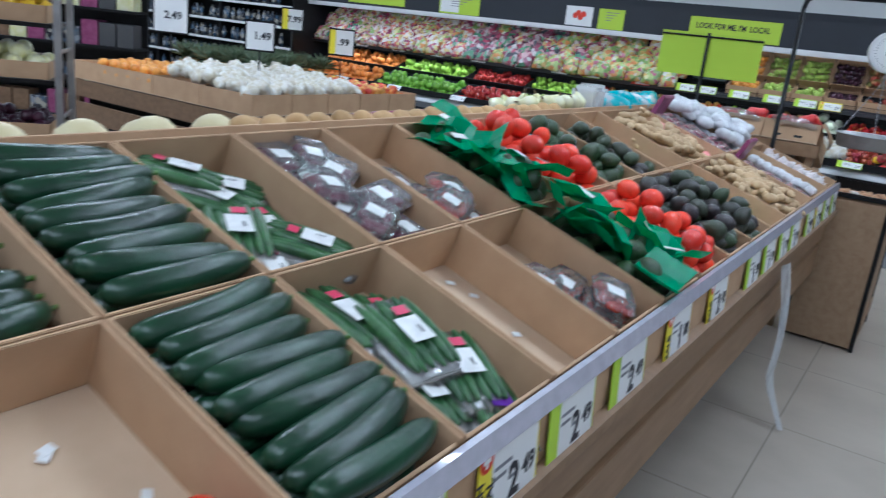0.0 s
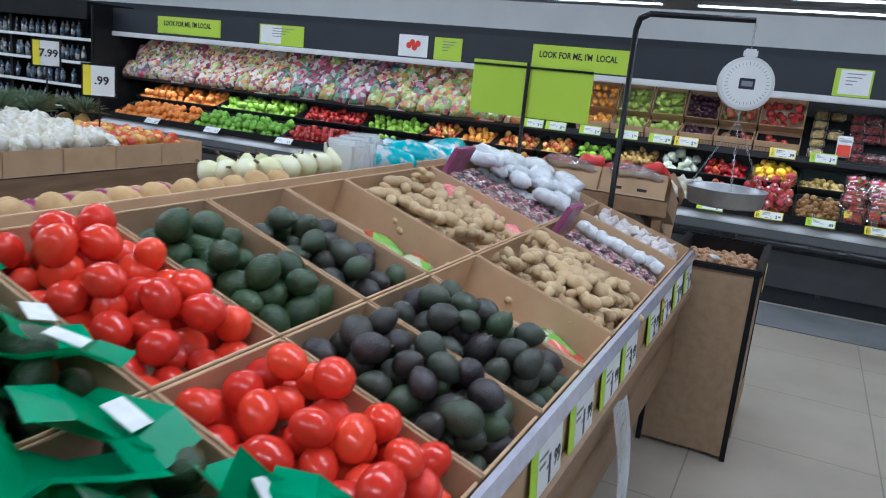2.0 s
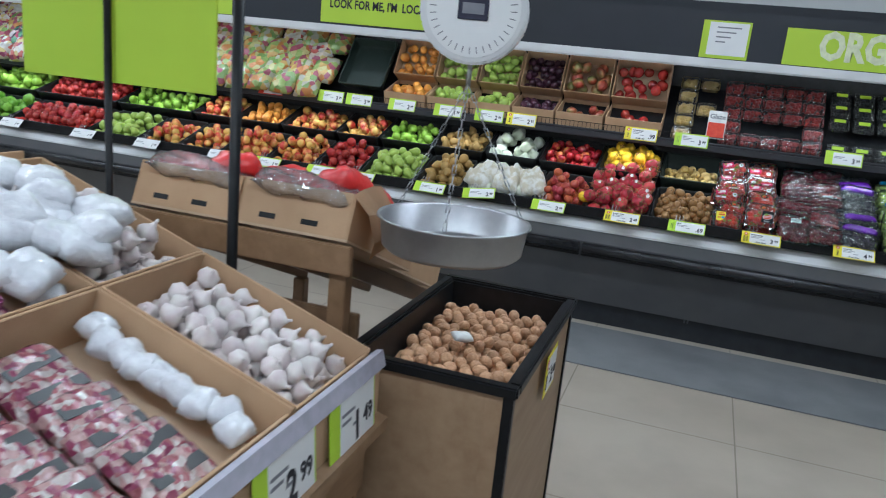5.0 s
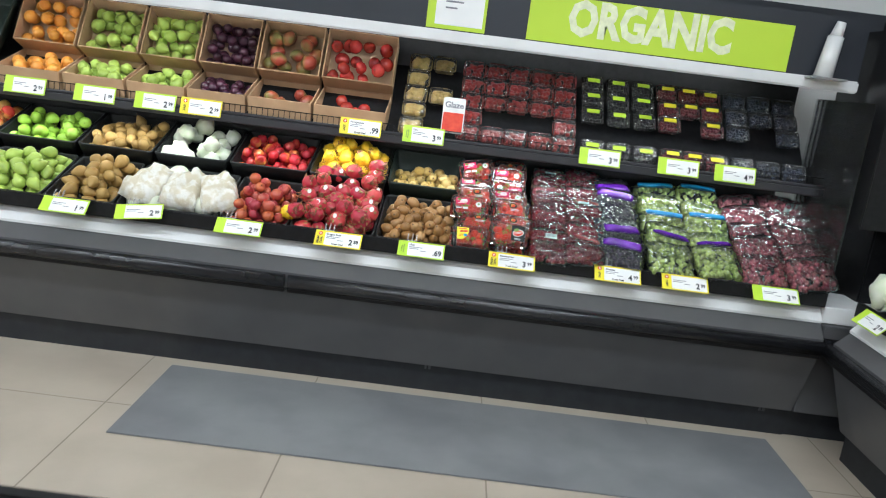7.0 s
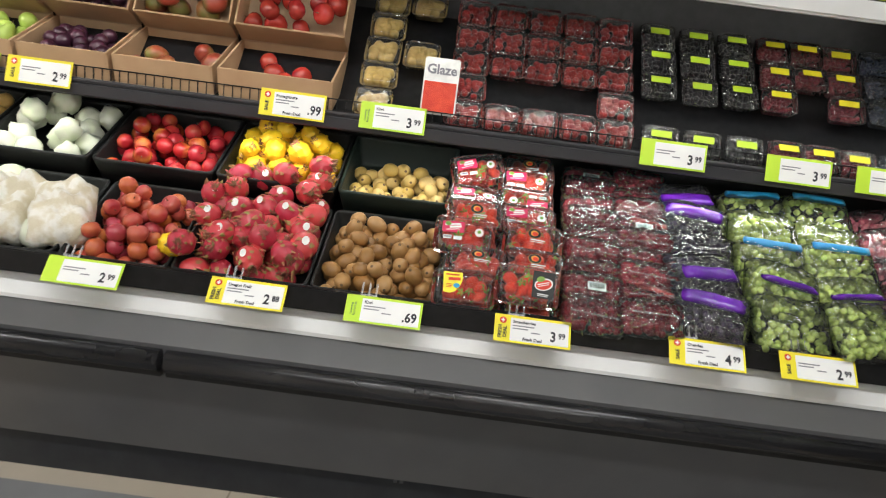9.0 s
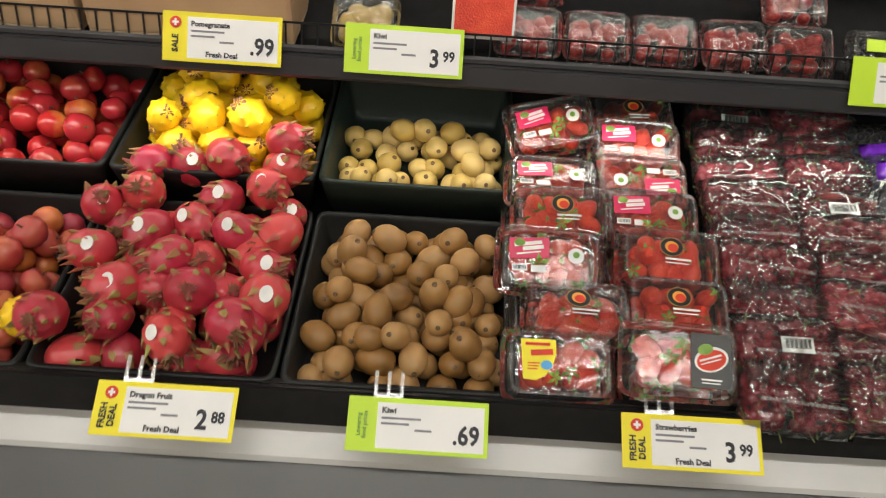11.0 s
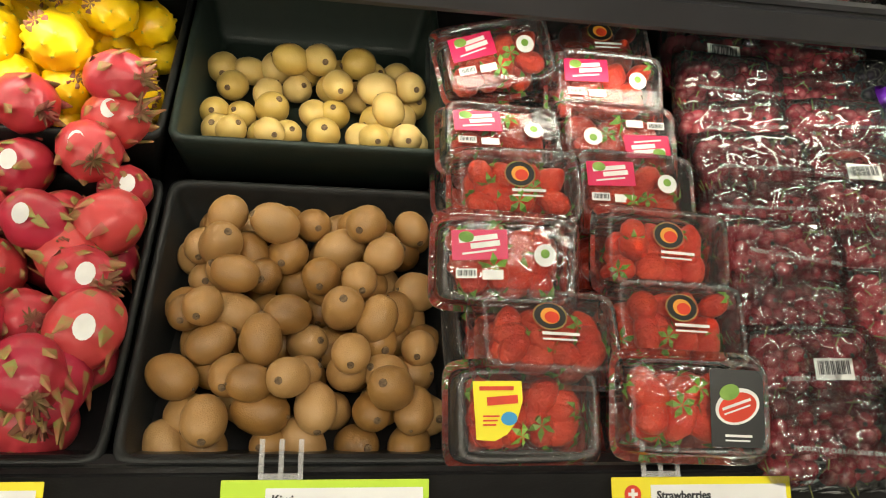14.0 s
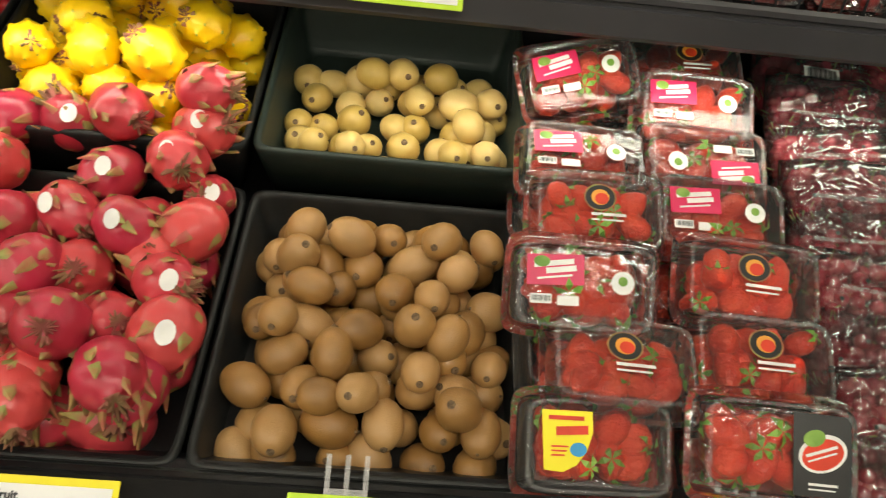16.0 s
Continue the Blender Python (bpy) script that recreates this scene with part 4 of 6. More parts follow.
def case_tray(x0, x1, row, material=TRAYM):
    """A tray in the front row (0) or the raised row behind it (1); returns the frame of its floor."""
    org = ((x0, 8.590, 0.846), (x0, 9.0, 1.068))[row]
    d, h = ((0.447, 0.085), (0.42, 0.12))[row]
    m = plane_frame(org, (1, 0, 0), LOW) @ Matrix.Translation((0, 0, -h))
    thing("produce_tray", tray_mesh(x1 - x0 - 0.004, d, h, material), m @ Matrix.Translation((0.002, 0, 0)), "black moulded plastic produce tray in the case", "tray", "case trays")
    return m @ Matrix.Translation((0.022, 0.022, 0.0)), x1 - x0 - 0.044, d - 0.044


def lying(rng):
    return pose(0, 0, 0, 90 + rng.uniform(-35, 35), rng.uniform(-30, 30), rng.uniform(0, 360)) if rng.random() < 0.4 else pose(0, 0, 0, 42 + rng.uniform(-35, 35), rng.uniform(-40, 40), 0)


rng = random.Random(7)
m, w, d = case_tray(0.235, 0.655, 0)
pile(m, w, d, kiwis, 0.0275, rng, "kiwi", "brown fuzzy kiwi fruit in a black tray", "kiwi", "kiwis in the tray", 3, 0.97, lying, 0.3)
m, w, d = case_tray(0.235, 0.655, 1, TRAYG)
pile(m @ Matrix.Translation((0, 0.0, 0.012)), w, d * 0.72, golds, 0.0265, rng, "gold_kiwi", "golden smooth kiwi fruit in a dark green tray", "kiwi", "gold kiwis in the tray", 2, 0.95, lying, 0.6)
m, w, d = case_tray(-0.205, 0.231, 0)
pile(m, w, d, dragons, 0.041, rng, "dragon_fruit", "pink dragon fruit with dry green scales", "dragon fruit", "dragon fruits in the tray", 2, 0.97, lying, 0.9, sticker=(DSTICK, 0.8))
m, w, d = case_tray(-0.205, 0.231, 1)
pile(m, w, d, ydragons, 0.038, rng, "yellow_dragon_fruit", "bright yellow dragon fruit in a black tray", "dragon fruit", "yellow dragon fruits", 3, 0.97, lying, 0.75, base=0.02)
# the heap leans against the raised tray and spills into it
HEAP = plane_frame((-0.205, 8.588, 0.846), (1, 0, 0), LOW)
for k, (u, v, h) in enumerate(((0.303, 0.307, 0.055), (0.385, 0.325, 0.035), (0.37, 0.235, 0.035), (0.346, 0.429, 0.065), (0.25, 0.496, 0.085), (0.255, 0.407, 0.045), (0.375, 0.515, 0.125), (0.372, 0.485, 0.075), (0.39, 0.16, 0.03), (0.345, 0.09, 0.045),
                               (0.22, 0.33, 0.05), (0.10, 0.40, 0.06), (0.03, 0.36, 0.055), (0.14, 0.30, 0.045), (0.20, 0.23, 0.05), (0.12, 0.16, 0.04), (0.26, 0.15, 0.05), (0.05, 0.24, 0.05), (0.17, 0.50, 0.05), (0.09, 0.49, 0.06), (0.24, 0.06, 0.03), (0.02, 0.08, 0.045), (0.39, 0.40, 0.02))):
    turn = pose(0, 0, 0, 60 + rng.uniform(-50, 50), rng.uniform(-50, 50), rng.uniform(-60, 60))
    ob = thing("dragon_fruit", dragons[(k * 3) % 4], HEAP @ Matrix.Translation((u, v, h)) @ turn @ Matrix.Scale(rng.uniform(0.92, 1.12), 4), "ripe pink dragon fruit with green scale tips", "dragon fruit", "dragon fruits in the tray")
    if k % 5 in (0, 2, 3):
        part("sticker", sticker_me, ob, turn.inverted() @ pose(0, 0, 0, 28, rng.uniform(-25, 25), 0) @ Matrix.Translation((0, 0, 0.0465)), "white oval fruit sticker")

ROWS_FRUIT = [
    # x0, x1, row, shape, half width, material, name, label, layers
    (-0.56, -0.21, 0, "apple", 0.031, PLUM, "nectarine", "orange and red nectarine in a black tray", 3),
    (-0.65, -0.21, 1, "apple", 0.033, NECT, "nectarine", "shiny red nectarine in a black tray", 2),
    (-1.10, -0.57, 0, "apple", 0.06, WHITEVEG, "white_onion", "pale white onion in a mesh sleeve", 1),
    (-1.07, -0.66, 1, "lump", 0.05, WHITEVEG, "fennel", "pale white vegetable in a dark tray", 2),
    (-1.47, -1.11, 0, "pear", 0.034, BOSC, "brown_pear", "brown russet pear in a black tray", 3),
    (-1.50, -1.08, 1, "pear", 0.032, BOSC, "brown_pear", "yellow brown pear in a black tray", 2),
    (-1.92, -1.48, 0, "pear", 0.036, GPEAR, "green_pear", "pale green pear in a black tray", 3),
    (-1.95, -1.51, 1, "apple", 0.036, GAPPLE, "green_apple", "bright green apple in a black tray", 2),
    (-2.31, -1.93, 0, "apple", 0.037, RAPPLE, "red_apple", "dark red apple in a black tray", 3),
    (-2.34, -1.96, 1, "apple", 0.037, YAPPLE, "blush_apple", "red blushed apple in a black tray", 2),
    (-2.72, -2.32, 0, "apple", 0.037, YAPPLE, "blush_apple", "red and yellow apple in a black tray", 3),
    (-3.14, -2.73, 0, "apple", 0.037, YAPPLE, "blush_apple", "red and yellow apple in a black tray", 3),
    (-2.86, -2.35, 1, "apple", 0.037, YAPPLE, "blush_apple", "yellow and red apple in a black tray", 2),
    (-3.30, -2.87, 1, "apple", 0.037, ORANGE, "golden_apple", "golden orange apple in a black tray", 2),
    (-3.73, -3.31, 1, "apple", 0.037, YAPPLE, "blush_apple", "yellow and red apple in a black tray", 2),
    (-3.55, -3.15, 0, "apple", 0.037, YAPPLE, "blush_apple", "red and yellow apple in a black tray", 2),
    (-3.96, -3.56, 0, "apple", 0.037, YAPPLE, "blush_apple", "red and yellow apple in a black tray", 2),
    (-4.50, -3.97, 0, "pear", 0.037, GPEAR, "green_pear", "yellow green pear in a black tray", 2),
    (-4.55, -3.74, 1, "apple", 0.037, GAPPLE, "green_apple", "bright yellow green apple in a tray", 2),
    (-5.40, -4.51, 0, "apple", 0.037, RAPPLE, "red_apple", "dark red apple in a black tray", 2),
    (-5.50, -4.56, 1, "apple", 0.037, RAPPLE, "red_apple", "dark red apple in a black tray", 2),
    (-6.81, -5.41, 0, "lump", 0.046, GPEP, "green_pepper", "glossy green pepper in the case", 2),
    (-6.75, -5.51, 1, "lump", 0.046, GAPPLE, "light_pepper", "glossy light green pepper in the case", 2),
    (-8.2, -6.82, 0, "lump", 0.048, CARROT, "orange_pepper", "glossy orange pepper in the case", 2),
    (-8.2, -6.76, 1, "lump", 0.048, CARROT, "orange_pepper", "glossy orange pepper in the case", 2),
]
for x0, x1, row, shape, r, material, name, label, layers in ROWS_FRUIT:
    m, w, d = case_tray(x0, x1, row)
    pile(m, w, d, fruit(shape, r, material), r, rng, name, label, name.split("_")[-1], name + "s in the case", layers, 0.96, None, 0.7, base=0.03 * row)
thing("dragon_fruit", ydragons[0], plane_frame((-0.22, 8.66, 0.9), (1, 0, 0), LOW) @ pose(0, 0, 0, 90, 0, 70), "single yellow dragon fruit at the tray edge", "dragon fruit")

# mesh sleeves over the white onions
for k in range(3):
    thing("mesh_bag", pillow_mesh(0.2, 0.3, 0.14, ONIONNET, k, 14, 14, 0.7), plane_frame((-0.98 + 0.18 * k, 8.76, 0.92), (1, 0, 0), LOW) @ pose(0, 0, 0, 0, 0, 20 * k - 20), "white mesh bag of pale onions", "bag", "mesh bags of onions")

# strawberries in clear punnets
punnet_me = shell_mesh(0.19, 0.125, 0.086, SHELL)
berry_mes = [strawberries_mesh(0.165, 0.105, 0.074, 24, s) for s in range(5)]


def disc_mesh(r, m, ky=1.0):
    b = bmesh.new()
    bmesh.ops.create_circle(b, cap_ends=True, segments=24, radius=r)
    me = finish(b, "disc", m)
    for v in me.vertices:
        v.co.y *= ky
    return me


def bars_mesh(name, m, rows):
    """Unreadable printed lines: bars of the print's size and colour."""
    b = bmesh.new()
    for x0, x1, y0, y1 in rows:
        add_box(b, (x0, y0, 0), (x1, y1, 0.0003))
    return finish(b, name, m)


def pointed_label():
    """A yellow label with a straight top and left side, drawn in to a round point."""
    b = bmesh.new()
    pts = [(-0.03, 0.034), (0.03, 0.034), (0.031, 0.01), (0.024, -0.012), (0.012, -0.028), (-0.004, -0.036), (-0.026, -0.034)]
    b.faces.new([b.verts.new((x, y, 0)) for x, y in reversed(pts)])
    bmesh.ops.recalc_face_normals(b, faces=b.faces[:])
    return finish(b, "label", YELL)


PRINT_W = bars_mesh("print", STICK, ((-0.024, 0.024, 0.004, 0.008), (-0.024, 0.02, -0.003, -0.0005)))
PRINT_K = bars_mesh("print", INK, [(-0.011 + 0.0021 * i, -0.011 + 0.0021 * i + (0.0012 if i % 3 else 0.0006), -0.003, 0.004) for i in range(11)])
PRINT_P = bars_mesh("print", STICK, ((-0.026, 0.024, 0.006, 0.0125), (-0.012, 0.026, -0.003, 0.004), (-0.024, 0.02, -0.009, -0.0065)))
PRINT_Y = bars_mesh("print", REDINK, ((-0.022, 0.02, 0.023, 0.028), (-0.018, 0.002, -0.008, -0.006), (-0.018, 0.0, -0.013, -0.011), (-0.018, -0.002, -0.018, -0.016)))
BANNER = bars_mesh("banner", REDINK, ((-0.012, 0.026, 0.008, 0.018),))
RING_G, DISC_S, LEAF_D = disc_mesh(0.0125, ORANGE, 0.9), disc_mesh(0.0095, REDINK, 0.85), disc_mesh(0.010, LEAF, 0.7)
RING_W, DISC_Y = disc_mesh(0.0225, SCALE, 0.86), pointed_label()
DISC, DISC_B, DISC_R = disc_mesh(0.0145, STICK), disc_mesh(0.0205, BLACKLAB, 0.85), disc_mesh(0.017, REDINK, 0.75)
PINKBOX = box_mesh("label", (-0.036, -0.018, 0), (0.036, 0.02, 0.0006), PINKLAB)
WHITEBOX = box_mesh("barcode", (-0.0135, -0.006, 0), (0.0135, 0.006, 0.0006), STICK)
DARKBOX = box_mesh("label", (-0.034, -0.045, 0), (0.034, 0.045, 0.0006), BLACKLAB, 0.0002)
GREENDOT = disc_mesh(0.006, LEAF)


def punnet(m, style, rng):
    ob = thing("strawberry_punnet", punnet_me, m, "clear plastic punnet of red strawberries, lid closed", "punnet", "strawberry punnets")
    part("contents", rng.choice(berry_mes), ob, Matrix.Translation((-0.0825, -0.0525, 0.004)) @ (pose(0.165, 0.105, 0, 0, 0, 180) if rng.random() < 0.5 else Matrix()))
    at = lambda x, y, z=0.0, a=0: pose(x, y, 0.084 + z, 0, 0, a)
    if style == "pink":
        part("label", PINKBOX, ob, at(-0.04, 0.016, 0, 4), "pink printed label")
        part("label_print", PRINT_P, ob, at(-0.04, 0.016, 0.001, 10))
        part("label_leaf", LEAF_D, ob, at(-0.058, 0.026, 0.0014))
        for x in (-0.056, -0.022):
            part("barcode", WHITEBOX, ob, at(x, -0.02, 0.0, 3))
        part("barcode_print", PRINT_K, ob, at(-0.056, -0.02, 0.001, 3))
        part("round_sticker", DISC, ob, at(0.045, 0.008, 0.001))
        part("sticker_print", GREENDOT, ob, at(0.045, 0.010, 0.0014))
    elif style == "black":
        part("label_edge", RING_W, ob, at(0.0, 0.018, 0.0004))
        part("label", DISC_B, ob, at(0.0, 0.018, 0.0008), "round black printed label")
        part("label_ring", RING_G, ob, at(0.0, 0.018, 0.0012))
        part("label_fruit", DISC_S, ob, at(0.002, 0.016, 0.0016))
        part("label_band", PRINT_W, ob, at(0.012, -0.012, 0.001))
    elif style == "yellow":
        part("label", DISC_Y, ob, at(-0.038, 0.006), "yellow printed label")
        part("label_print", PRINT_Y, ob, at(-0.038, 0.006, 0.0006))
        part("label_band", BANNER, ob, at(-0.038, 0.004, 0.0008, 4))
        part("label_picture", disc_mesh(0.010, ZIPBLUE, 0.8), ob, at(-0.024, -0.004, 0.0007))
    elif style == "dark":
        part("label", DARKBOX, ob, at(0.046, 0.0), "black printed label with a red fruit")
        part("label_edge", disc_mesh(0.029, STICK, 0.7), ob, at(0.046, 0.002, 0.0009, 20))
        part("label_fruit", disc_mesh(0.025, REDINK, 0.66), ob, at(0.046, 0.001, 0.0012, 20))
        part("label_leaf", LEAF_D, ob, at(0.036, 0.018, 0.0016, 20) @ Matrix.Scale(1.3, 4))
        part("label_print", PRINT_W, ob, at(0.046, 0.0, 0.0018, 20) @ Matrix.Scale(0.8, 4))
        part("small_print", PRINT_W, ob, at(0.046, -0.036, 0.0012) @ Matrix.Scale(0.7, 4))
    return ob


BED = plane_frame((0, 8.60, 0.80), (1, 0, 0), (0, 0.9, 0.42))
# across, up the bed, height of the lid, tilt, turn, label
for u, v, h, tilt, turn, style in ((0.717, 0.050, 0.100, 24, 1, "yellow"), (0.750, 0.150, 0.130, 2, -2, "black"), (0.701, 0.234, 0.155, 27, -1, "pink"), (0.734, 0.370, 0.135, 20, 1, "black"), (0.724, 0.478, 0.125, 2, -2, "pink"), (0.727, 0.630, 0.140, 26, 14, "pink"),
                                   (0.909, 0.040, 0.155, 22, -2, "dark"), (0.934, 0.172, 0.120, 12, -2, "black"), (0.929, 0.272, 0.140, 18, -3, "black"), (0.911, 0.384, 0.130, 16, -2, "pink"), (0.904, 0.482, 0.132, 14, 178, "pink"), (0.905, 0.588, 0.135, 20, -2, "pink"), (0.917, 0.710, 0.115, 12, 2, "black")):
    a = math.radians(tilt)
    punnet(BED @ Matrix.Translation((u, v + 0.084 * math.sin(a), h - 0.084 * math.cos(a))) @ pose(0, 0, 0, tilt) @ pose(0, 0, 0, 0, 0, turn), style, rng)
for u in (0.735, 0.925):
    for k in range(6):
        punnet(BED @ Matrix.Translation((u + rng.uniform(-0.01, 0.01), 0.08 + k * 0.128, -0.04 + 0.004 * (k % 2))) @ pose(0, 0, 0, 4, 0, rng.uniform(-2, 2)), "plain", rng)

# cherries and grapes in clear bags
cherry_bags = [pillow_mesh(0.215, 0.135, 0.078, FILM, s, 22, 16, 0.45) for s in range(3)]
cherry_fill = [balls_mesh(0.205, 0.125, 0.07, 0.0125, 125, CHERRY, s, True) for s in range(3)]


def bagged(name, label, m, bag, fill, category, group, band=None):
    ob = thing(name, bag, m, label, category, group)
    part("contents", fill, ob)
    if band:
        part("printed_band", band, ob)
    return ob


BARC = box_mesh("barcode", (-0.03, -0.014, 0), (0.03, 0.014, 0.0006), STICK)
BARC_K = bars_mesh("barcode_print", INK, [(-0.025 + 0.0028 * i, -0.025 + 0.0028 * i + (0.0018 if i % 3 else 0.0008), -0.007, 0.011) for i in range(18)])
REDSTRIP = pillow_mesh(0.13, 0.02, 0.014, REDBAG, 4, 10, 3)
VENT = disc_mesh(0.0035, BLACKLAB)
ORIGIN = text_mesh("PRODUCT OF CHILE / PRODUIT DU CHILI", 0.008, CLIPM)
for i in range(2):
    for k in range(9):
        ob = bagged("cherry_bag", "clear printed bag of dark red cherries", BED @ Matrix.Translation((1.125 + 0.185 * i + 0.004 * k, 0.035 + k * 0.088, 0.055 + 0.018 * ((k + i) % 2))) @ pose(0, 0, 0, 16 + rng.uniform(-6, 6), rng.uniform(-5, 5), rng.uniform(-8, 8)), cherry_bags[(k + i) % 3], cherry_fill[(k * 3 + i) % 3], "bag of fruit", "cherry bags")
        part("print", ORIGIN, ob, pose(0.0, rng.uniform(-0.02, 0.012), 0.041, 0, 0, rng.uniform(-3, 3)))
        for q in range(5):
            part("vent_hole", VENT, ob, pose(-0.075 + 0.037 * q, -0.012 + 0.03 * (q % 2), 0.0385))
        if (k * 2 + i) in (2, 11, 16):
            part("barcode", BARC, ob, pose(0.0, 0.0, 0.042, 0, 0, rng.uniform(-6, 6)))
            part("barcode_print", BARC_K, ob, pose(0.0, 0.0, 0.0428))
        if (k * 2 + i) in (3, 8, 13, 5):
            part("bag_top", REDSTRIP, ob, pose(-0.03 + 0.05 * i, -0.045, 0.022, 20, 0, -8), "crumpled red film top")
grape_bag = [pillow_mesh(0.26, 0.22, 0.12, FILM, s + 20) for s in range(2)]
for x0, n, fillm, label, bandm, r in ((1.50, 1, GRAPEB, "clear and purple bag of black grapes", PURPLEBAG, 0.011), (1.76, 2, GRAPE, "clear zip bag of green grapes", PURPLEBAG, 0.0125), (2.24, 2, GRAPER, "clear bag of red grapes", PURPLEBAG, 0.0125)):
    fills = [balls_mesh(0.25, 0.21, 0.11, r, 110, fillm, s + int(x0 * 10)) for s in range(2)]
    for i in range(n):
        for k in range(5):
            ob = bagged("grape_bag", label, BED @ Matrix.Translation((x0 + 0.235 * i, 0.09 + 0.14 * k, 0.06 + 0.02 * ((k + i) % 2))) @ pose(0, 0, 0, 12, rng.uniform(-8, 8), rng.uniform(-15, 15)), grape_bag[(i + k) % 2], fills[k % 2], "bag of fruit", label.split(" of ")[1] + " bags")
            if fillm is GRAPE and k in (2, 4):
                part("zip_band", pillow_mesh(0.2, 0.035, 0.02, ZIPBLUE, k, 10, 4), ob, Matrix.Translation((0, 0.07, 0.05)), "bright blue zip band")
            if (n == 1 and k != 2) or (k == 1 and fillm is GRAPE):
                s = pillow_mesh(0.2, 0.055 if n == 1 else 0.02, 0.03, bandm, k, 10, 5)
                part("printed_band", s, ob, Matrix.Translation((0.0, -0.03 * (k % 3) + 0.03, 0.055)), "purple printed film band")

# upper shelf: cardboard trays of fruit
UP = [(-1.93, -1.58, ORANGE, "round", 0.034, "mandarin", "small bright orange mandarin", 3), (-1.57, -1.23, GPEAR, "lump", 0.034, "green_guava", "pale green fruit", 3), (-1.22, -0.9, GPEAR, "pear", 0.034, "green_pear", "pale green pear", 3), (-0.89, -0.57, DPLUM, "round", 0.028, "plum", "dark purple plum", 3), (-0.56, -0.21, MANGO, "long", 0.04, "mango", "green and red mango", 1), (-0.2, 0.2, RAPPLE, "apple", 0.04, "pomegranate", "red pomegranate", 1)]
for x0, x1, material, shape, r, name, label, layers in UP:
    m = plane_frame((x0, 9.0, 1.345), (1, 0, 0), (0, 0.95, 0.31))
    carton(m, x1 - x0 - 0.006, 0.3, 0.10, "shallow brown cardboard tray of fruit on the upper shelf", "upper shelf cartons")
    pile(m @ Matrix.Translation((0.01, 0.01, 0)), x1 - x0 - 0.03, 0.27, fruit(shape, r, material), r, rng, name, label + " in a cardboard tray", name.split("_")[-1], name + "s on the shelf", max(1, layers - 1), 0.9 if layers > 1 else 0.3, None, 0.8 if layers > 1 else 0.25)
    m = plane_frame((x0, 9.24, 1.53), (1, 0, 0), (0, 0.45, 0.89))
    carton(m, x1 - x0 - 0.006, 0.30, 0.12, "brown cardboard tray of fruit tilted at the back", "upper shelf cartons")
    pile(m @ Matrix.Translation((0.01, 0.01, 0)), x1 - x0 - 0.03, 0.28, fruit(shape, r, material), r, rng, name, label + " in a tilted cardboard tray", name.split("_")[-1], name + "s on the shelf", 2, 0.97, None, 0.8)
m, w, d = plane_frame((-2.33, 9.02, 1.42), (1, 0, 0), (0, 0.6, 0.8)), 0.38, 0.45
thing("produce_tray", tray_mesh(w, d, 0.08, TRAYG), m, "empty dark green plastic tray", "tray", "case trays")

small_shell = shell_mesh(0.125, 0.10, 0.06, SHELL)
PACKS = [(0.26, 0.54, GOLD, 0.02, "kiwi_pack", "clear pack of kiwi fruit", None, 2), (0.58, 1.24, BERRY_SHADED, 0.013, "berry_punnet", "clear punnet of strawberries on the shelf", None, 5), (1.26, 1.70, BLKB, 0.010, "blackberry_punnet", "small clear punnet of blackberries with yellow label", LIME, 3), (1.71, 2.08, RASP, 0.009, "raspberry_punnet", "small clear punnet of raspberries with yellow label", YELL, 3), (2.09, 2.52, BLUEB, 0.0075, "blueberry_punnet", "small clear punnet of dark blueberries", None, 3)]
for x0, x1, material, r, name, label, band, n in PACKS:
    fills = [balls_mesh(0.115, 0.09, 0.052, r, 34 if r > 0.009 else 70, material, s) for s in range(2)]
    for i in range(n):
        for k in range(5):
            if (k == 1 and rng.random() < 0.8) or (k == 2 and rng.random() < 0.15) or (name == "kiwi_pack" and i == 1 and k in (0, 3)):
                continue
            px = x0 + (i + 0.5) * (x1 - x0) / n
            m = pose(px, 9.055 + 0.085 * k, 1.365 + 0.085 * k, 52 + rng.uniform(-8, 5), 0, rng.uniform(-5, 5))
            ob = thing(name, small_shell, m, label, "punnet", name + "s")
            part("contents", fills[(i + k) % 2], ob, Matrix.Translation((0, 0, 0.028)))
            if band:
                part("label", box_mesh("label", (-0.035, 0.0, 0.0595), (0.035, 0.025, 0.0605), band), ob)
ob = thing("glaze_packet", box_mesh("glaze_packet", (-0.06, -0.012, 0), (0.06, 0.012, 0.19), STICK, 0.004), pose(0.555, 9.0, 1.375, -8), "white packet with red strawberry picture", "packet")
part("lettering", text_mesh("Glaze", 0.045, GREYINK), ob, pose(0, -0.013, 0.15, 90))
part("picture", box_mesh("picture", (-0.055, -0.014, 0.01), (0.055, -0.0125, 0.11), BERRY), ob)

# bagged salads along the upper shelf
salad_mes = [pillow_mesh(0.22, 0.27, 0.11, s, i * 3 + q, 12, 10) for i, s in enumerate(SALADS) for q in range(2)]
for k in range(4):
    for i in range(27):
        x = -8.25 + i * 0.217 + (0.1 if k % 2 else 0)
        zone = 0 if x < -7 else 1 if x < -5.6 else 3 if x < -4.2 else 2
        pick = zone if rng.random() < 0.55 else rng.randrange(4)
        thing("salad_bag", salad_mes[pick * 2 + rng.randrange(2)], pose(x + rng.uniform(-0.02, 0.02), 9.0 + 0.1 * k, 1.43 + 0.115 * k, 50 + rng.uniform(-10, 8), rng.uniform(-8, 8), rng.uniform(-6, 6)), "sealed plastic bag of mixed salad leaves", "salad bag", "salad bags")

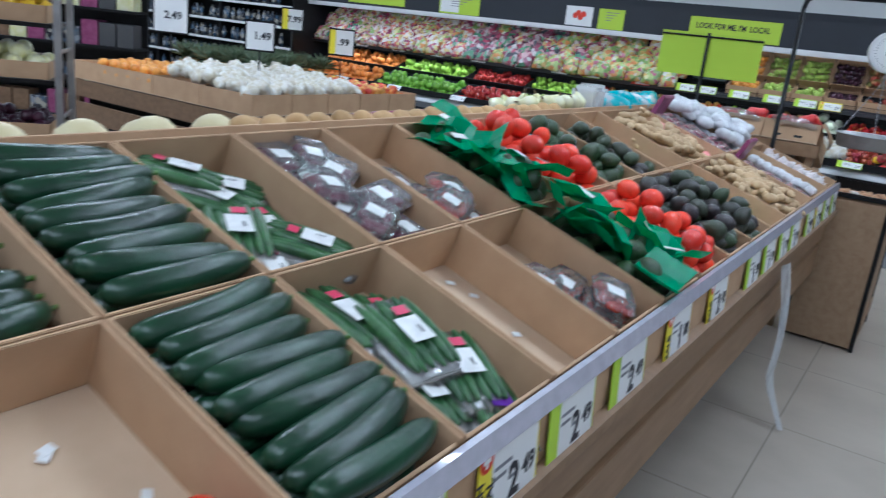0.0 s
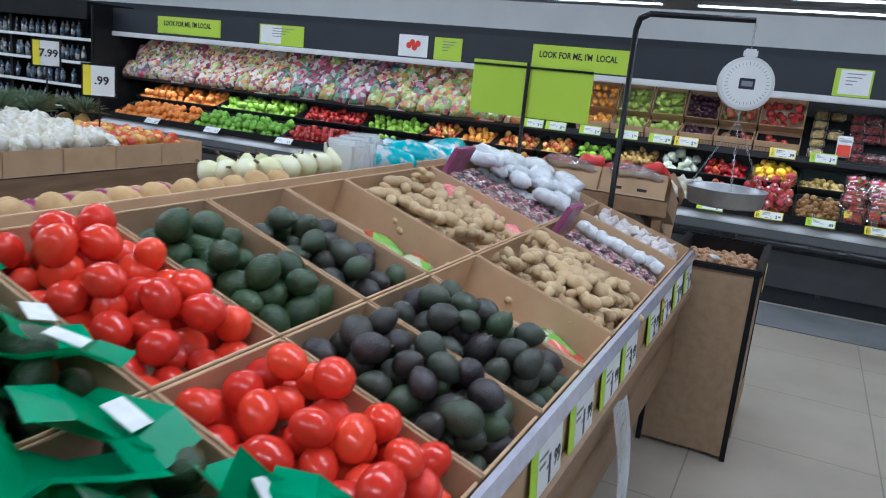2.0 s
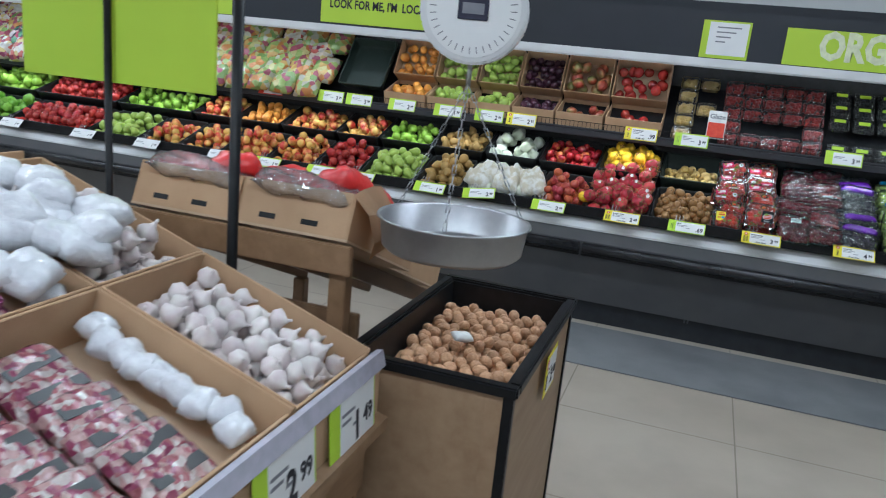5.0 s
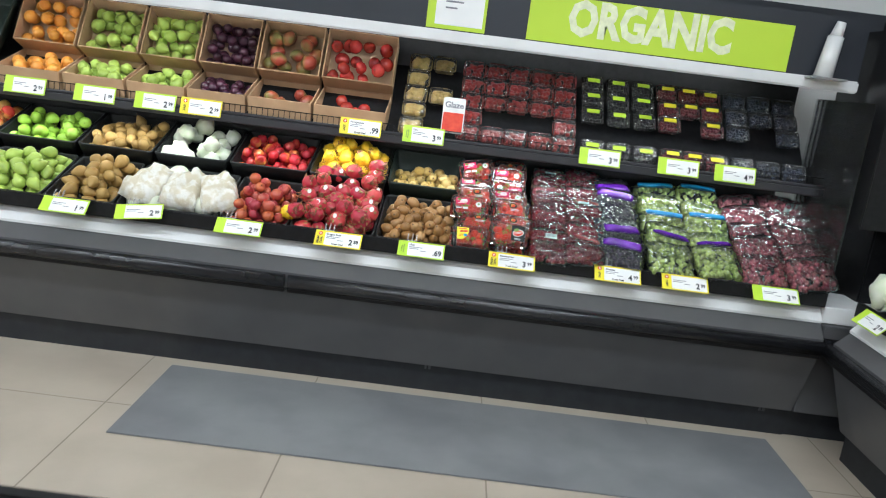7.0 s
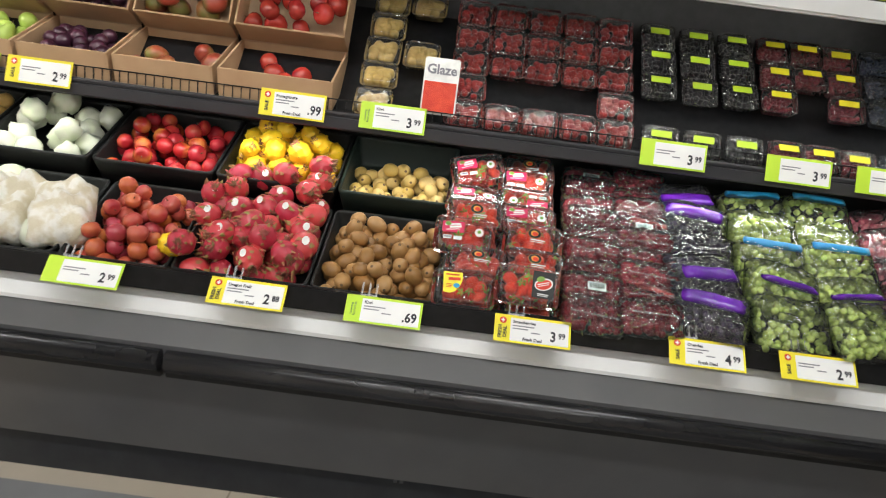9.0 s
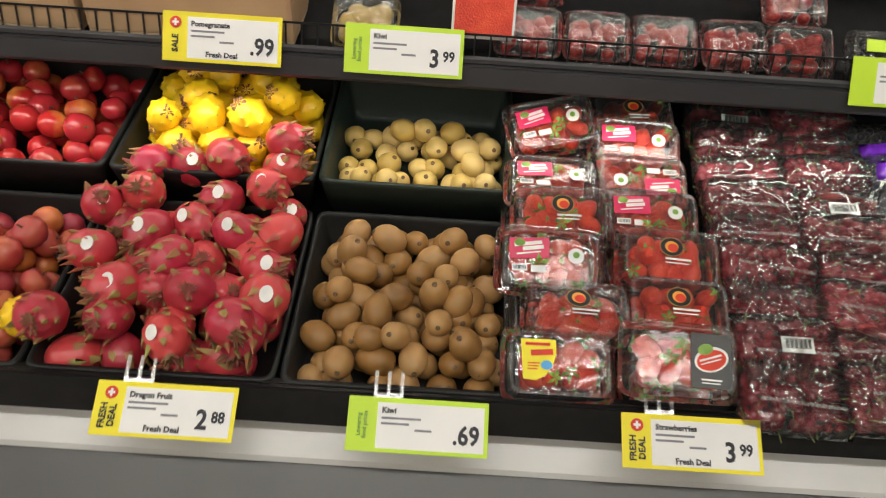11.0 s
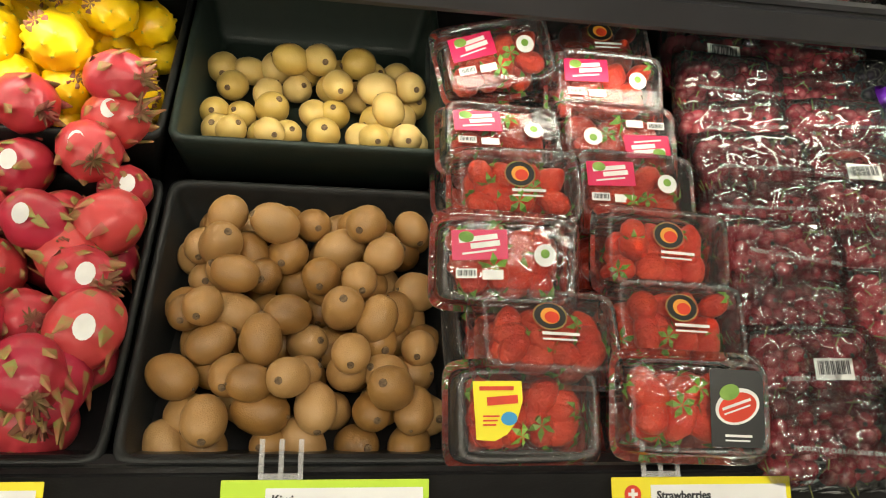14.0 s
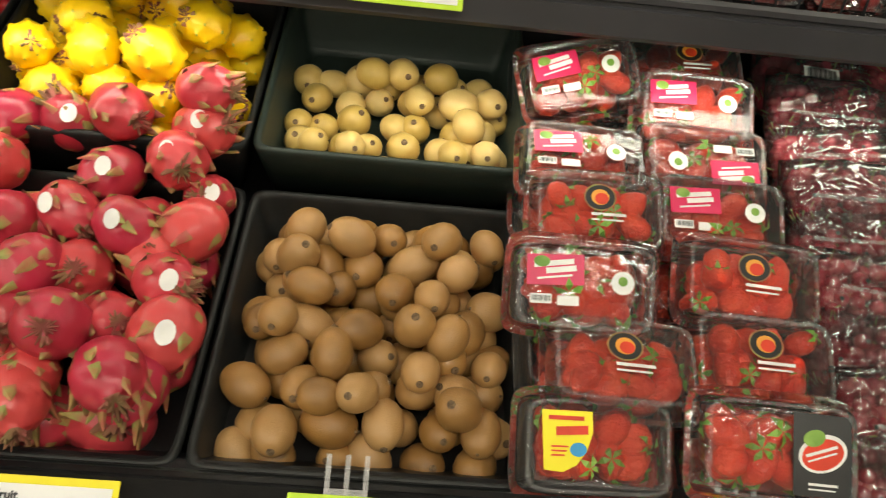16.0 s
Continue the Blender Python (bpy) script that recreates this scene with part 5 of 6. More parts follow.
# side case: pale cabbages and packs
SIDE = plane_frame((2.66, 8.4, 0.84), (0, -1, 0), (0.94, 0, 0.34))
pile(SIDE, 1.6, 0.7, fruit("lump", 0.085, WHITEVEG), 0.085, rng, "cabbage", "pale green cabbage in the side case", "cabbage", "cabbages", 2, 0.95, None, 0.8)
for i in range(12):
    for k in range(2):
        thing("salad_bag", salad_mes[(i * 3 + k) % 8], pose(3.08 + 0.12 * k, 8.3 - 0.2 * i, 1.42 + 0.16 * k, 55, 0, -90), "sealed plastic bag of mixed leaves in the side case", "salad bag", "salad bags")
for i in range(5):
    price_tag(pose(2.575, 8.35 - 0.55 * i, 0.787, 0, 0, -90) @ pose(0, 0, 0, 45), 0.235, 0.09, "lime", "2.99", "", "shelf price tags")
for i in range(5):
    price_tag(pose(2.98, 8.38 - 0.11 * i, 1.30 + 0.05 * (i % 2), 0, 0, -120) @ pose(0, 0, 0, 70), 0.2, 0.09, ("yellow", "white")[i % 2], "4.99", "", "shelf price tags")


# ---- sloping produce table ----
TABLE = plane_frame((-0.145, 0.0, 1.075), (0, 1, 0), (-0.9496, 0, 0.3134))
DIV = [-0.62, -0.28, 0.06, 0.40, 0.74, 1.075, 1.405, 1.74, 2.075, 2.41, 2.74, 3.07, 3.395, 4.045, 4.58, 4.93]
HBOX, D1, D2 = 0.125, 0.49, 0.53
frames_front, frames_back = [], []
for a, b in zip(DIV, DIV[1:]):
    for v0, d, store in ((0.0, D1 - 0.004, frames_front), (D1, D2, frames_back)):
        m = TABLE @ Matrix.Translation((a, v0, -HBOX))
        carton(m, b - a - 0.006, d, HBOX, "brown cardboard produce box on the sloping table", "table boxes", lip=0.0 if v0 else 0.012)
        store.append((m @ Matrix.Translation((0.01, 0.01, 0)), b - a - 0.026, d - 0.02))
SLOT = {round(a, 3): i for i, a in enumerate(DIV)}

table = thing("produce_table", None, Matrix(), "sloping pine produce table with boarded front", "display table")
Y0, Y1 = -1.2, 4.95
part("table_deck", profile_mesh("table_deck", [(0.10, 0.90), (1.2, 1.25), (1.2, 1.22), (0.10, 0.87)], Y1 - Y0, WOOD), table, Matrix(((0, -1, 0, 0), (1, 0, 0, Y0), (0, 0, 1, 0), (0, 0, 0, 1))))
part("front_band", box_mesh("front_band", (-0.152, Y0, 0.885), (-0.128, Y1, 1.035), CARD, 0.002), table, label="brown cardboard front band")
part("tag_rail", profile_mesh("tag_rail", [(0.115, 1.03), (0.128, 1.03), (0.142, 1.065), (0.125, 1.068)], Y1 - Y0, RAIL), table, Matrix(((0, -1, 0, 0), (1, 0, 0, Y0), (0, 0, 1, 0), (0, 0, 0, 1))), "clear plastic ticket rail")
for z0, z1 in ((0.70, 0.865), (0.49, 0.665)):
    part("front_board", box_mesh("front_board", (-0.175, Y0, z0), (-0.15, Y1, z1), WOOD, 0.003), table, label="pine front board")
for y in (-1.1, 0.9, 2.9, 4.7):
    for x in (-0.58, -2.1):
        part("leg", box_mesh("leg", (x - 0.04, y - 0.04, 0), (x + 0.04, y + 0.04, 0.9), CRATE, 0.003), table)
part("back_deck", profile_mesh("back_deck", [(1.22, 1.28), (2.4, 0.98), (2.4, 0.95), (1.22, 1.25)], Y1 - Y0, WOOD), table, Matrix(((0, -1, 0, 0), (1, 0, 0, Y0), (0, 0, 1, 0), (0, 0, 0, 1))))
part("ridge_board", box_mesh("ridge_board", (-1.215, Y0, 1.20), (-1.20, Y1, 1.395), CARD, 0.002), table)
part("end_panel", profile_mesh("end_panel", [(0.16, 0.67), (2.3, 0.67), (2.3, 0.94), (1.2, 1.2), (0.16, 0.87)], 0.02, WOOD), table, Matrix(((0, -1, 0, 0), (1, 0, 0, Y1 - 0.03), (0, 0, 1, 0), (0, 0, 0, 1))))
# added black block that stands in for the shade under the table
part("inner_panel", box_mesh("inner_panel", (-2.0, Y0, 0.02), (-0.62, Y1 - 0.1, 0.85), BLACK), table, label="black block in place of the shade beneath the table")

TTAGS = [(0.44, "lime", "1.99", ""), (0.755, "yellow", "2.49", "FRESH DEAL"), (1.02, "lime", "2.49", ""), (1.34, "lime", "2.49", ""), (1.72, "yellow", "1.88", "SALE"), (2.13, "yellow", "2.49", "SALE"), (2.62, "lime", "1.99", ""), (2.9, "lime", "1.99", ""), (3.2, "lime", "1.99", ""), (3.45, "lime", "3.99", ""), (3.85, "lime", "2.99", ""), (4.12, "yellow", "2.99", "SALE"), (4.4, "lime", "2.99", ""), (4.68, "lime", "1.49", "")]
for y, style, price, deal in TTAGS:
    price_tag(pose(-0.110, y, 0.872, 0, 0, 90) @ pose(0, 0, 0, 86), 0.22, 0.19, style, price, "", "table price tags", deal)


def heap(slot, back, *args, cover=1.0, start=0.0, **kw):
    m, w, d = (frames_back if back else frames_front)[slot]
    return pile(m @ Matrix.Translation((0, d * start, 0)), w, d * cover, *args, **kw)


tomatoes = [squash_ball(0.036, roma_profile, 14, 10, (TOMATO, STEM), None, "tomato", 0.06, s) for s in (0, 3, 6)]
avos = [squash_ball(0.033, avo_profile, 14, 10, (AVO, STEM), (0.003, 0.004), "avocado", 0.05, s) for s in (0, 3, 6)]
avogs = [squash_ball(0.036, avo_profile, 14, 10, (AVOG, STEM), (0.003, 0.004), "avocado", 0.05, s) for s in (1, 4)]
gingers = [ginger_mesh(s) for s in range(5)]
garlics = [garlic_mesh(s) for s in range(3)]
cukes = [cucumber_mesh(s) for s in range(4)]
walnuts = [walnut_mesh(s) for s in range(3)]

rng = random.Random(21)
# cucumbers laid across two boxes, pointing up the aisle
for a, back in ((0.40, 0), (0.40, 1), (0.06, 1)):
    m, w, d = (frames_back if back else frames_front)[SLOT[a]]
    for layer in range(3 if a == 0.40 else 2):
        for k in range(9 - layer % 2):
            thing("cucumber", cukes[rng.randrange(4)], m @ Matrix.Translation((w / 2 + rng.uniform(-0.012, 0.012), 0.03 + (k + 0.5 * (layer % 2)) * (d - 0.05) / 8.6, 0.034 + 0.046 * layer)) @ pose(0, 0, 0, rng.uniform(-20, 20), rng.uniform(-4, 4), rng.uniform(-9, 9)), "dark green cucumber in a cardboard box", "cucumber", "cucumbers in the box")
for back in (0, 1):
    heap(SLOT[2.075], back, tomatoes, 0.036, rng, "tomato", "shiny red roma tomato in a cardboard box", "tomato", "tomatoes in the box", layers=3, keep=0.97, lie=lying, top=0.75, base=0.03)
for a in (2.41, 2.74):
    heap(SLOT[a], 0, avos, 0.033, rng, "avocado", "dark ripe avocado in a cardboard box", "avocado", "avocados in the box", layers=3, keep=0.97, lie=lying, top=0.75, base=0.025)
heap(SLOT[2.74], 1, avos, 0.033, rng, "avocado", "dark ripe avocado in a cardboard box", "avocado", "avocados in the box", layers=3, keep=0.97, lie=lying, top=0.7, cover=0.85, base=0.01)
heap(SLOT[2.41], 1, avogs, 0.036, rng, "avocado", "green unripe avocado in a cardboard box", "avocado", "green avocados in the box", layers=3, keep=0.97, lie=lying, top=0.6, cover=0.95)


def flat(rng):
    return pose(0, 0, 0, rng.uniform(-30, 30), rng.uniform(-15, 15), rng.uniform(0, 360))


for back, cover, layers in ((0, 0.95, 3), (1, 1.0, 3)):
    m, w, d = (frames_back if back else frames_front)[SLOT[3.395]]
    pile(m, w * (0.8 if back else 0.9), d * cover, gingers, 0.034, rng, "ginger_root", "pale knobbly ginger root in a cardboard box", "ginger", "ginger roots", layers, 0.95, flat, 0.8, sx=1.5)
m, w, d = frames_back[SLOT[3.395]]
for k in range(4):
    thing("pink_net_bag", pillow_mesh(0.15, 0.11, 0.08, PINKNET, k), m @ Matrix.Translation((w * 0.85, 0.06 + 0.09 * k, 0.05 + 0.01 * k)) @ pose(0, 0, 0, 10, 0, 20 * k), "pink net bag of small bulbs", "bag", "pink net bags")
for back in (0, 1):
    heap(SLOT[4.58], back, garlics, 0.026, rng, "garlic_bulb", "white papery garlic bulb in a box", "garlic", "garlic bulbs", layers=4 if back else 3, keep=0.95, lie=lying, top=0.8)
    m, w, d = (frames_back if back else frames_front)[SLOT[4.045]]
    for k in range(6):
        for i in range(2):
            ob = thing("shallot_pack", pillow_mesh(0.17, 0.1, 0.05, PEELED, k * 2 + i), m @ Matrix.Translation((0.11 + 0.18 * i, 0.06 + k * (d - 0.1) / 5.5, 0.045 + 0.03 * back + 0.01 * (k % 2))) @ pose(0, 0, 0, 12, 0, rng.uniform(-6, 6)), "plastic sleeve of pink shallots with dark print", "pack", "shallot packs")
            part("printed_band", box_mesh("printed_band", (-0.06, -0.012, 0.024), (0.06, 0.012, 0.0262), BLACKLAB), ob)
    ob = thing("display_card", box_mesh("display_card", (-0.09, -0.012, 0), (0.09, 0.012, 0.13), MAUVE, 0.004), m @ Matrix.Translation((0.13, d - 0.03, 0.1)) @ pose(0, 0, 0, 8), "mauve printed carton flap above the shallots", "card", "mauve flaps")
    for k in range(9):
        thing("garlic_sleeve", pillow_mesh(0.07, 0.06, 0.045, WHITEBAG, k), m @ Matrix.Translation((w - 0.06 + rng.uniform(-0.02, 0.02), 0.05 + k * (d - 0.08) / 8.5, 0.08)) @ flat(rng), "frosted white sleeve of garlic", "bag", "garlic sleeves")
# frosted bags heaped on the garlic at the rear
for k in range(26):
    thing("garlic_bag", pillow_mesh(0.12, 0.1, 0.06, WHITEBAG, k + 3), TABLE @ Matrix.Translation((4.42 + rng.uniform(-0.05, 0.32), 0.56 + 0.018 * k, 0.02 + 0.02 * (k % 3))) @ flat(rng), "frosted plastic bag of white garlic", "bag", "garlic bags")

# wrapped packs
green_tray = pillow_mesh(0.25, 0.16, 0.05, WRAP, 8, 20, 16, 0.2)
mini = bmesh.new()
for k in range(6):
    for v in add_ball(mini, 1.0, pose(0, -0.055 + 0.022 * k, 0.004 * (k % 2), 0, 90, 2 * (k % 3) - 2) @ Matrix.Diagonal((0.014, 0.0135, 0.1, 1)), 10, 10):
        v.co.x *= 1.06
leafy = finish(mini, "mini_cucumbers", MINICUKE)
for back, spots in ((0, ((0.10, 0.15, 0.05, 30), (0.2, 0.33, 0.045, 24), (0.10, 0.36, 0.07, 40), (0.22, 0.14, 0.07, 15), (0.15, 0.24, 0.1, 28), (0.23, 0.06, 0.04, 12))), (1, ((0.1, 0.08, 0.04, 20), (0.22, 0.1, 0.07, 75), (0.1, 0.2, 0.07, 10), (0.2, 0.22, 0.04, 30), (0.13, 0.34, 0.06, 70), (0.1, 0.43, 0.08, 85), (0.22, 0.4, 0.04, 90)))):
    m, w, d = (frames_back if back else frames_front)[SLOT[0.74]]
    for x, y, z, a in spots:
        ob = thing("greens_pack", green_tray, m @ Matrix.Translation((x, y, z - 0.02)) @ pose(0, 0, 0, rng.uniform(-6, 10), rng.uniform(-6, 6), a + 50), "film wrapped white tray of small green cucumbers", "pack", "wrapped greens packs")
        part("greens", leafy, ob, Matrix.Translation((0, 0, 0.022)))
        part("tray_base", box_mesh("tray_base", (-0.112, -0.07, -0.004), (0.112, 0.07, 0.006), STICK, 0.003), ob, label="white foam tray")
        part("label", box_mesh("label", (-0.05, -0.025, 0.0475), (0.02, 0.03, 0.0483), STICK if a != 12 else PURPLEBAG), ob)
        part("label_print", PRINT_K, ob, pose(-0.02, -0.008, 0.049))
        part("price_label", box_mesh("price_label", (0.03, -0.02, 0.0465), (0.055, 0.012, 0.0473), PINKLAB), ob)
red_tray = shell_mesh(0.16, 0.11, 0.06, WRAP)
red_fill = [balls_mesh(0.145, 0.095, 0.054, 0.012, 42, TOMATO, s) for s in range(2)]
potato_fill = balls_mesh(0.145, 0.095, 0.05, 0.016, 26, ONION, 4)
for slot, back, spots, fill in ((1.405, 0, ((0.08, 0.10, 0.0, 20), (0.2, 0.1, 0.01, 24), (0.09, 0.24, 0.02, 30), (0.21, 0.22, 0.0, 14), (0.2, 0.09, 0.06, 30)), None), (1.405, 1, ((0.08, 0.07, 0.0, 70), (0.21, 0.08, 0.0, 80), (0.12, 0.2, 0.0, 30), (0.2, 0.17, 0.05, 60), (0.1, 0.1, 0.06, 20), (0.12, 0.31, 0.0, 80)), None), (1.075, 1, ((0.08, 0.07, 0.0, 60), (0.21, 0.09, 0.02, 95), (0.1, 0.2, 0.03, 40), (0.2, 0.24, 0.0, 80), (0.12, 0.34, 0.03, 20), (0.2, 0.43, 0.05, 60), (0.1, 0.45, 0.04, 80), (0.2, 0.34, 0.05, 30), (0.12, 0.12, 0.06, 30), (0.22, 0.18, 0.06, 10), (0.1, 0.27, 0.06, 75)), potato_fill)):
    m, w, d = (frames_back if back else frames_front)[SLOT[slot]]
    for k, (x, y, z, a) in enumerate(spots):
        ob = thing("tomato_punnet" if fill is None else "potato_punnet", red_tray, m @ Matrix.Translation((x, y, z + 0.002)) @ pose(0, 0, 0, rng.uniform(0, 8), rng.uniform(-4, 4), a), "clear punnet of small red tomatoes" if fill is None else "clear punnet of small dark potatoes", "punnet", "punnets on the table")
        part("contents", fill or red_fill[k % 2], ob, Matrix.Translation((0, 0, 0.03)))
        part("label", box_mesh("label", (-0.04, -0.02, 0.0595), (0.01, 0.03, 0.0605), STICK), ob, label="white printed label")
# net bags of avocados under folded green headers
for back in (0, 1):
    m, w, d = (frames_back if back else frames_front)[SLOT[1.74]]
    pile(m, w, d, avogs, 0.036, rng, "avocado", "green avocado inside a net bag", "avocado", "bagged avocados", 3, 0.97, lying, 0.75)
    for k in range(12):
        bm = bmesh.new()
        nx, ny = 3, 2
        grid = [[bm.verts.new(((i / nx - 0.5) * 0.18, (j / ny - 0.5) * 0.13, 0.03 * math.sin(i * 1.3 + k) * (1 if k % 2 else -1) + 0.02 * math.cos(j * 1.7 + k * 2))) for j in range(ny + 1)] for i in range(nx + 1)]
        for i in range(nx):
            for j in range(ny):
                bm.faces.new([grid[i][j], grid[i + 1][j], grid[i + 1][j + 1], grid[i][j + 1]])
        bmesh.ops.solidify(bm, geom=bm.faces[:], thickness=0.0015)
        ob = thing("bag_header", finish(bm, "bag_header", BAGGREEN), m @ Matrix.Translation((rng.uniform(0.03, w - 0.03), 0.04 + k * (d - 0.06) / 11.5, 0.165 + rng.uniform(-0.02, 0.03))) @ pose(0, 0, 0, rng.uniform(-30, 35), rng.uniform(-30, 30), rng.uniform(0, 180)), "crumpled green paper header of an avocado bag", "bag header", "green bag headers")
        if k % 3 == 1:
            part("label", box_mesh("label", (-0.03, -0.025, 0.022), (0.03, 0.02, 0.024), STICK), ob)
# bags of peas left in nearly empty boxes, scraps of paper
for back, spots in ((0, ((0.2, 0.06, 0.02), (0.12, 0.1, 0.02), (0.24, 0.12, 0.03))), (1, ((0.2, 0.12, 0.03), (0.13, 0.22, 0.03), (0.22, 0.25, 0.03)))):
    m, w, d = (frames_back if back else frames_front)[SLOT[3.07]]
    for k, p in enumerate(spots):
        thing("pea_bag", pillow_mesh(0.15, 0.1, 0.035, PEAS, k), m @ Matrix.Translation(p) @ pose(0, 0, 0, 8, 0, 30 * k), "bright green and red bag of peas", "bag", "pea bags")
for slot in (1.075, 0.06):
    m, w, d = frames_front[SLOT[slot]]
    for k in range(9):
        thing("paper_scrap", box_mesh("paper_scrap", (-0.012, -0.008, 0), (0.012, 0.008, 0.0008), STICK), m @ Matrix.Translation((rng.uniform(0.04, w - 0.04), rng.uniform(0.04, d - 0.04), 0.002 + 0.001 * k)) @ pose(0, 0, 0, 0, 0, rng.uniform(0, 180)), "small torn white paper scrap in the box", "scrap", "paper scraps")
m, w, d = frames_front[SLOT[0.06]]
for k, p in enumerate(((0.22, 0.08), (0.27, 0.14), (0.27, 0.06))):
    thing("tomato", tomatoes[k], m @ Matrix.Translation((*p, 0.036)) @ lying(rng), "single shiny red tomato lying in the empty box", "tomato", "stray tomatoes")

# far side of the table
melons = [squash_ball(0.072, round_profile, 16, 12, (MELON, STEM), (0.006, 0.012), "melon", 0.05, s) for s in (0, 3)]
for k in range(7):
    thing("melon", melons[k % 2], pose(-1.36 - 0.19 * (k % 2), 0.62 + 0.1 * k, 1.33 - 0.04 * (k % 2)) @ spin(rng), "pale cream melon on the far side of the table", "melon", "melons")
pots = fruit("long", 0.045, SWEETP)
reds = fruit("long", 0.042, ONION)
for k in range(58):
    red = k % 3 == 1 and k > 8
    thing("sweet_potato" if not red else "red_potato", (reds if red else pots)[k % 2], pose(-1.30 - 0.13 * (k % 3), 1.28 + 0.035 * k, 1.36 - 0.03 * (k % 3)) @ lying(rng), "purple red potato on the far slope" if red else "tan potato on the far slope", "potato", "potatoes on the far slope")
sq = [squash_ball(0.045, pear_profile, 12, 10, (SQUASH, STEM), (0.006, 0.02), "squash", 0.05, s) for s in (0, 2)]
for k in range(22):
    thing("pale_squash", sq[k % 2], pose(-1.34 - 0.11 * (k % 4), 3.28 + 0.025 * k, 1.40 - 0.02 * (k % 4)) @ lying(rng), "pale yellow wrapped squash on the far slope", "squash", "pale squashes")
for k in range(3):
    thing("clear_tub", box_mesh("clear_tub", (-0.08, -0.06, 0), (0.08, 0.06, 0.2), FROST, 0.02), pose(-1.32 - 0.05 * k, 3.72 + 0.14 * k, 1.29, 0, 0, 20 * k), "frosted clear plastic tub standing on the far slope", "tub", "clear tubs")
for k in range(9):
    thing("teal_bag", pillow_mesh(0.3, 0.22, 0.12, TEAL, k), pose(-1.36 - 0.12 * (k % 3), 4.05 + 0.10 * k, 1.38 - 0.04 * (k % 3)) @ flat(rng), "teal and clear plastic bag of potatoes", "bag", "teal bags")

# ---- walnut bin with hanging scale ----
BX0, BX1, BY0, BY1, BH = -0.27, 0.175, 5.06, 5.88, 1.0
nutbin = thing("walnut_bin", None, pose(BX0, BY0, 0), "birch veneer bin with black metal edges and liner", "bin")
W, L = BX1 - BX0, BY1 - BY0
part("front_panel", box_mesh("front_panel", (0.012, 0.012, 0.02), (W - 0.012, 0.03, BH - 0.03), BIRCH, 0.002), nutbin)
part("front_insert", box_mesh("front_insert", (0.012, 0.006, 0.62), (W - 0.05, 0.012, BH - 0.03), BIRCH, 0.002), nutbin)
part("front_stile", box_mesh("front_stile", (W - 0.07, 0.004, 0.02), (W - 0.012, 0.012, BH - 0.03), BIRCH, 0.002), nutbin)
part("back_panel", box_mesh("back_panel", (0.012, L - 0.03, 0.02), (W - 0.012, L - 0.012, BH - 0.03), BIRCH, 0.002), nutbin)
for x in (0.004, W - 0.022):
    part("side_panel", box_mesh("side_panel", (x, 0.014, 0.02), (x + 0.018, L - 0.014, BH - 0.03), BIRCH, 0.002), nutbin)
for x in (0, W - 0.022):
    for y in (0, L - 0.022):
        part("corner_edge", box_mesh("corner_edge", (x - 0.002, y - 0.002, 0), (x + 0.024, y + 0.024, BH - 0.02), BLACK, 0.002), nutbin, label="black metal corner edge")
bm = bmesh.new()
for lo, hi in (((-0.012, -0.012, BH - 0.03), (W + 0.012, 0.02, BH)), ((-0.012, L - 0.02, BH - 0.03), (W + 0.012, L + 0.012, BH)), ((-0.012, 0.02, BH - 0.03), (0.02, L - 0.02, BH)), ((W - 0.02, 0.02, BH - 0.03), (W + 0.012, L - 0.02, BH))):
    add_box(bm, lo, hi)
part("rim", finish(bm, "rim", BLACK, bevel=0.005), nutbin, label="black plastic rim")
bm = bmesh.new()
for lo, hi in (((0.022, 0.032, 0.863), (W - 0.022, L - 0.032, 0.868)), ((0.022, 0.03, 0.80), (W - 0.022, 0.035, BH - 0.01)), ((0.022, L - 0.035, 0.80), (W - 0.022, L - 0.03, BH - 0.01)), ((0.022, 0.036, 0.80), (0.027, L - 0.036, BH - 0.01)), ((W - 0.027, 0.036, 0.80), (W - 0.022, L - 0.036, BH - 0.01))):
    add_box(bm, lo, hi)
part("liner", finish(bm, "liner", BLACK), nutbin, label="black plastic liner")
part("shelf_rail", box_mesh("shelf_rail", (W - 0.002, 0.03, 0.12), (W + 0.008, L - 0.03, 0.2), BIRCH, 0.002), nutbin)
pile(plane_frame((BX0 + 0.03, BY0 + 0.04, 0.868), (1, 0, 0), (0, 1, 0)), W - 0.06, L - 0.08, walnuts, 0.0195, rng, "walnut", "brown walnut in its shell in the bin", "walnut", "walnuts in the bin", 2, 0.96, None, 0.75)
thing("garlic_skin", pillow_mesh(0.07, 0.04, 0.02, STICK, 2), pose(BX0 + 0.2, BY0 + 0.36, 0.958, 20, 10, 50), "loose white garlic skin among the walnuts", "scrap")
price_tag(pose(BX1 + 0.014, BY0 + 0.36, 0.82, 0, 0, 90) @ pose(0, 0, 0, 90), 0.15, 0.13, "yellow", "2.88", "", "table price tags", "SALE")

# pole, arm and dial scale
bm = bmesh.new()
pts = [Vector(p) for p in ((-0.56, 4.97, 0.0), (-0.56, 4.97, 2.06), (-0.55, 4.98, 2.11), (-0.51, 5.0, 2.135), (-0.06, 5.19, 2.15))]
for a, b in zip(pts, pts[1:]):
    add_rod(bm, a, b, 0.014, 10)
for p in pts[1:-1]:
    add_ball(bm, 0.014, Matrix.Translation(p), 10, 6)
pole = thing("scale_pole", finish(bm, "scale_pole", BLACK), Matrix(), "black bent metal pole with an arm for the scale", "pole")
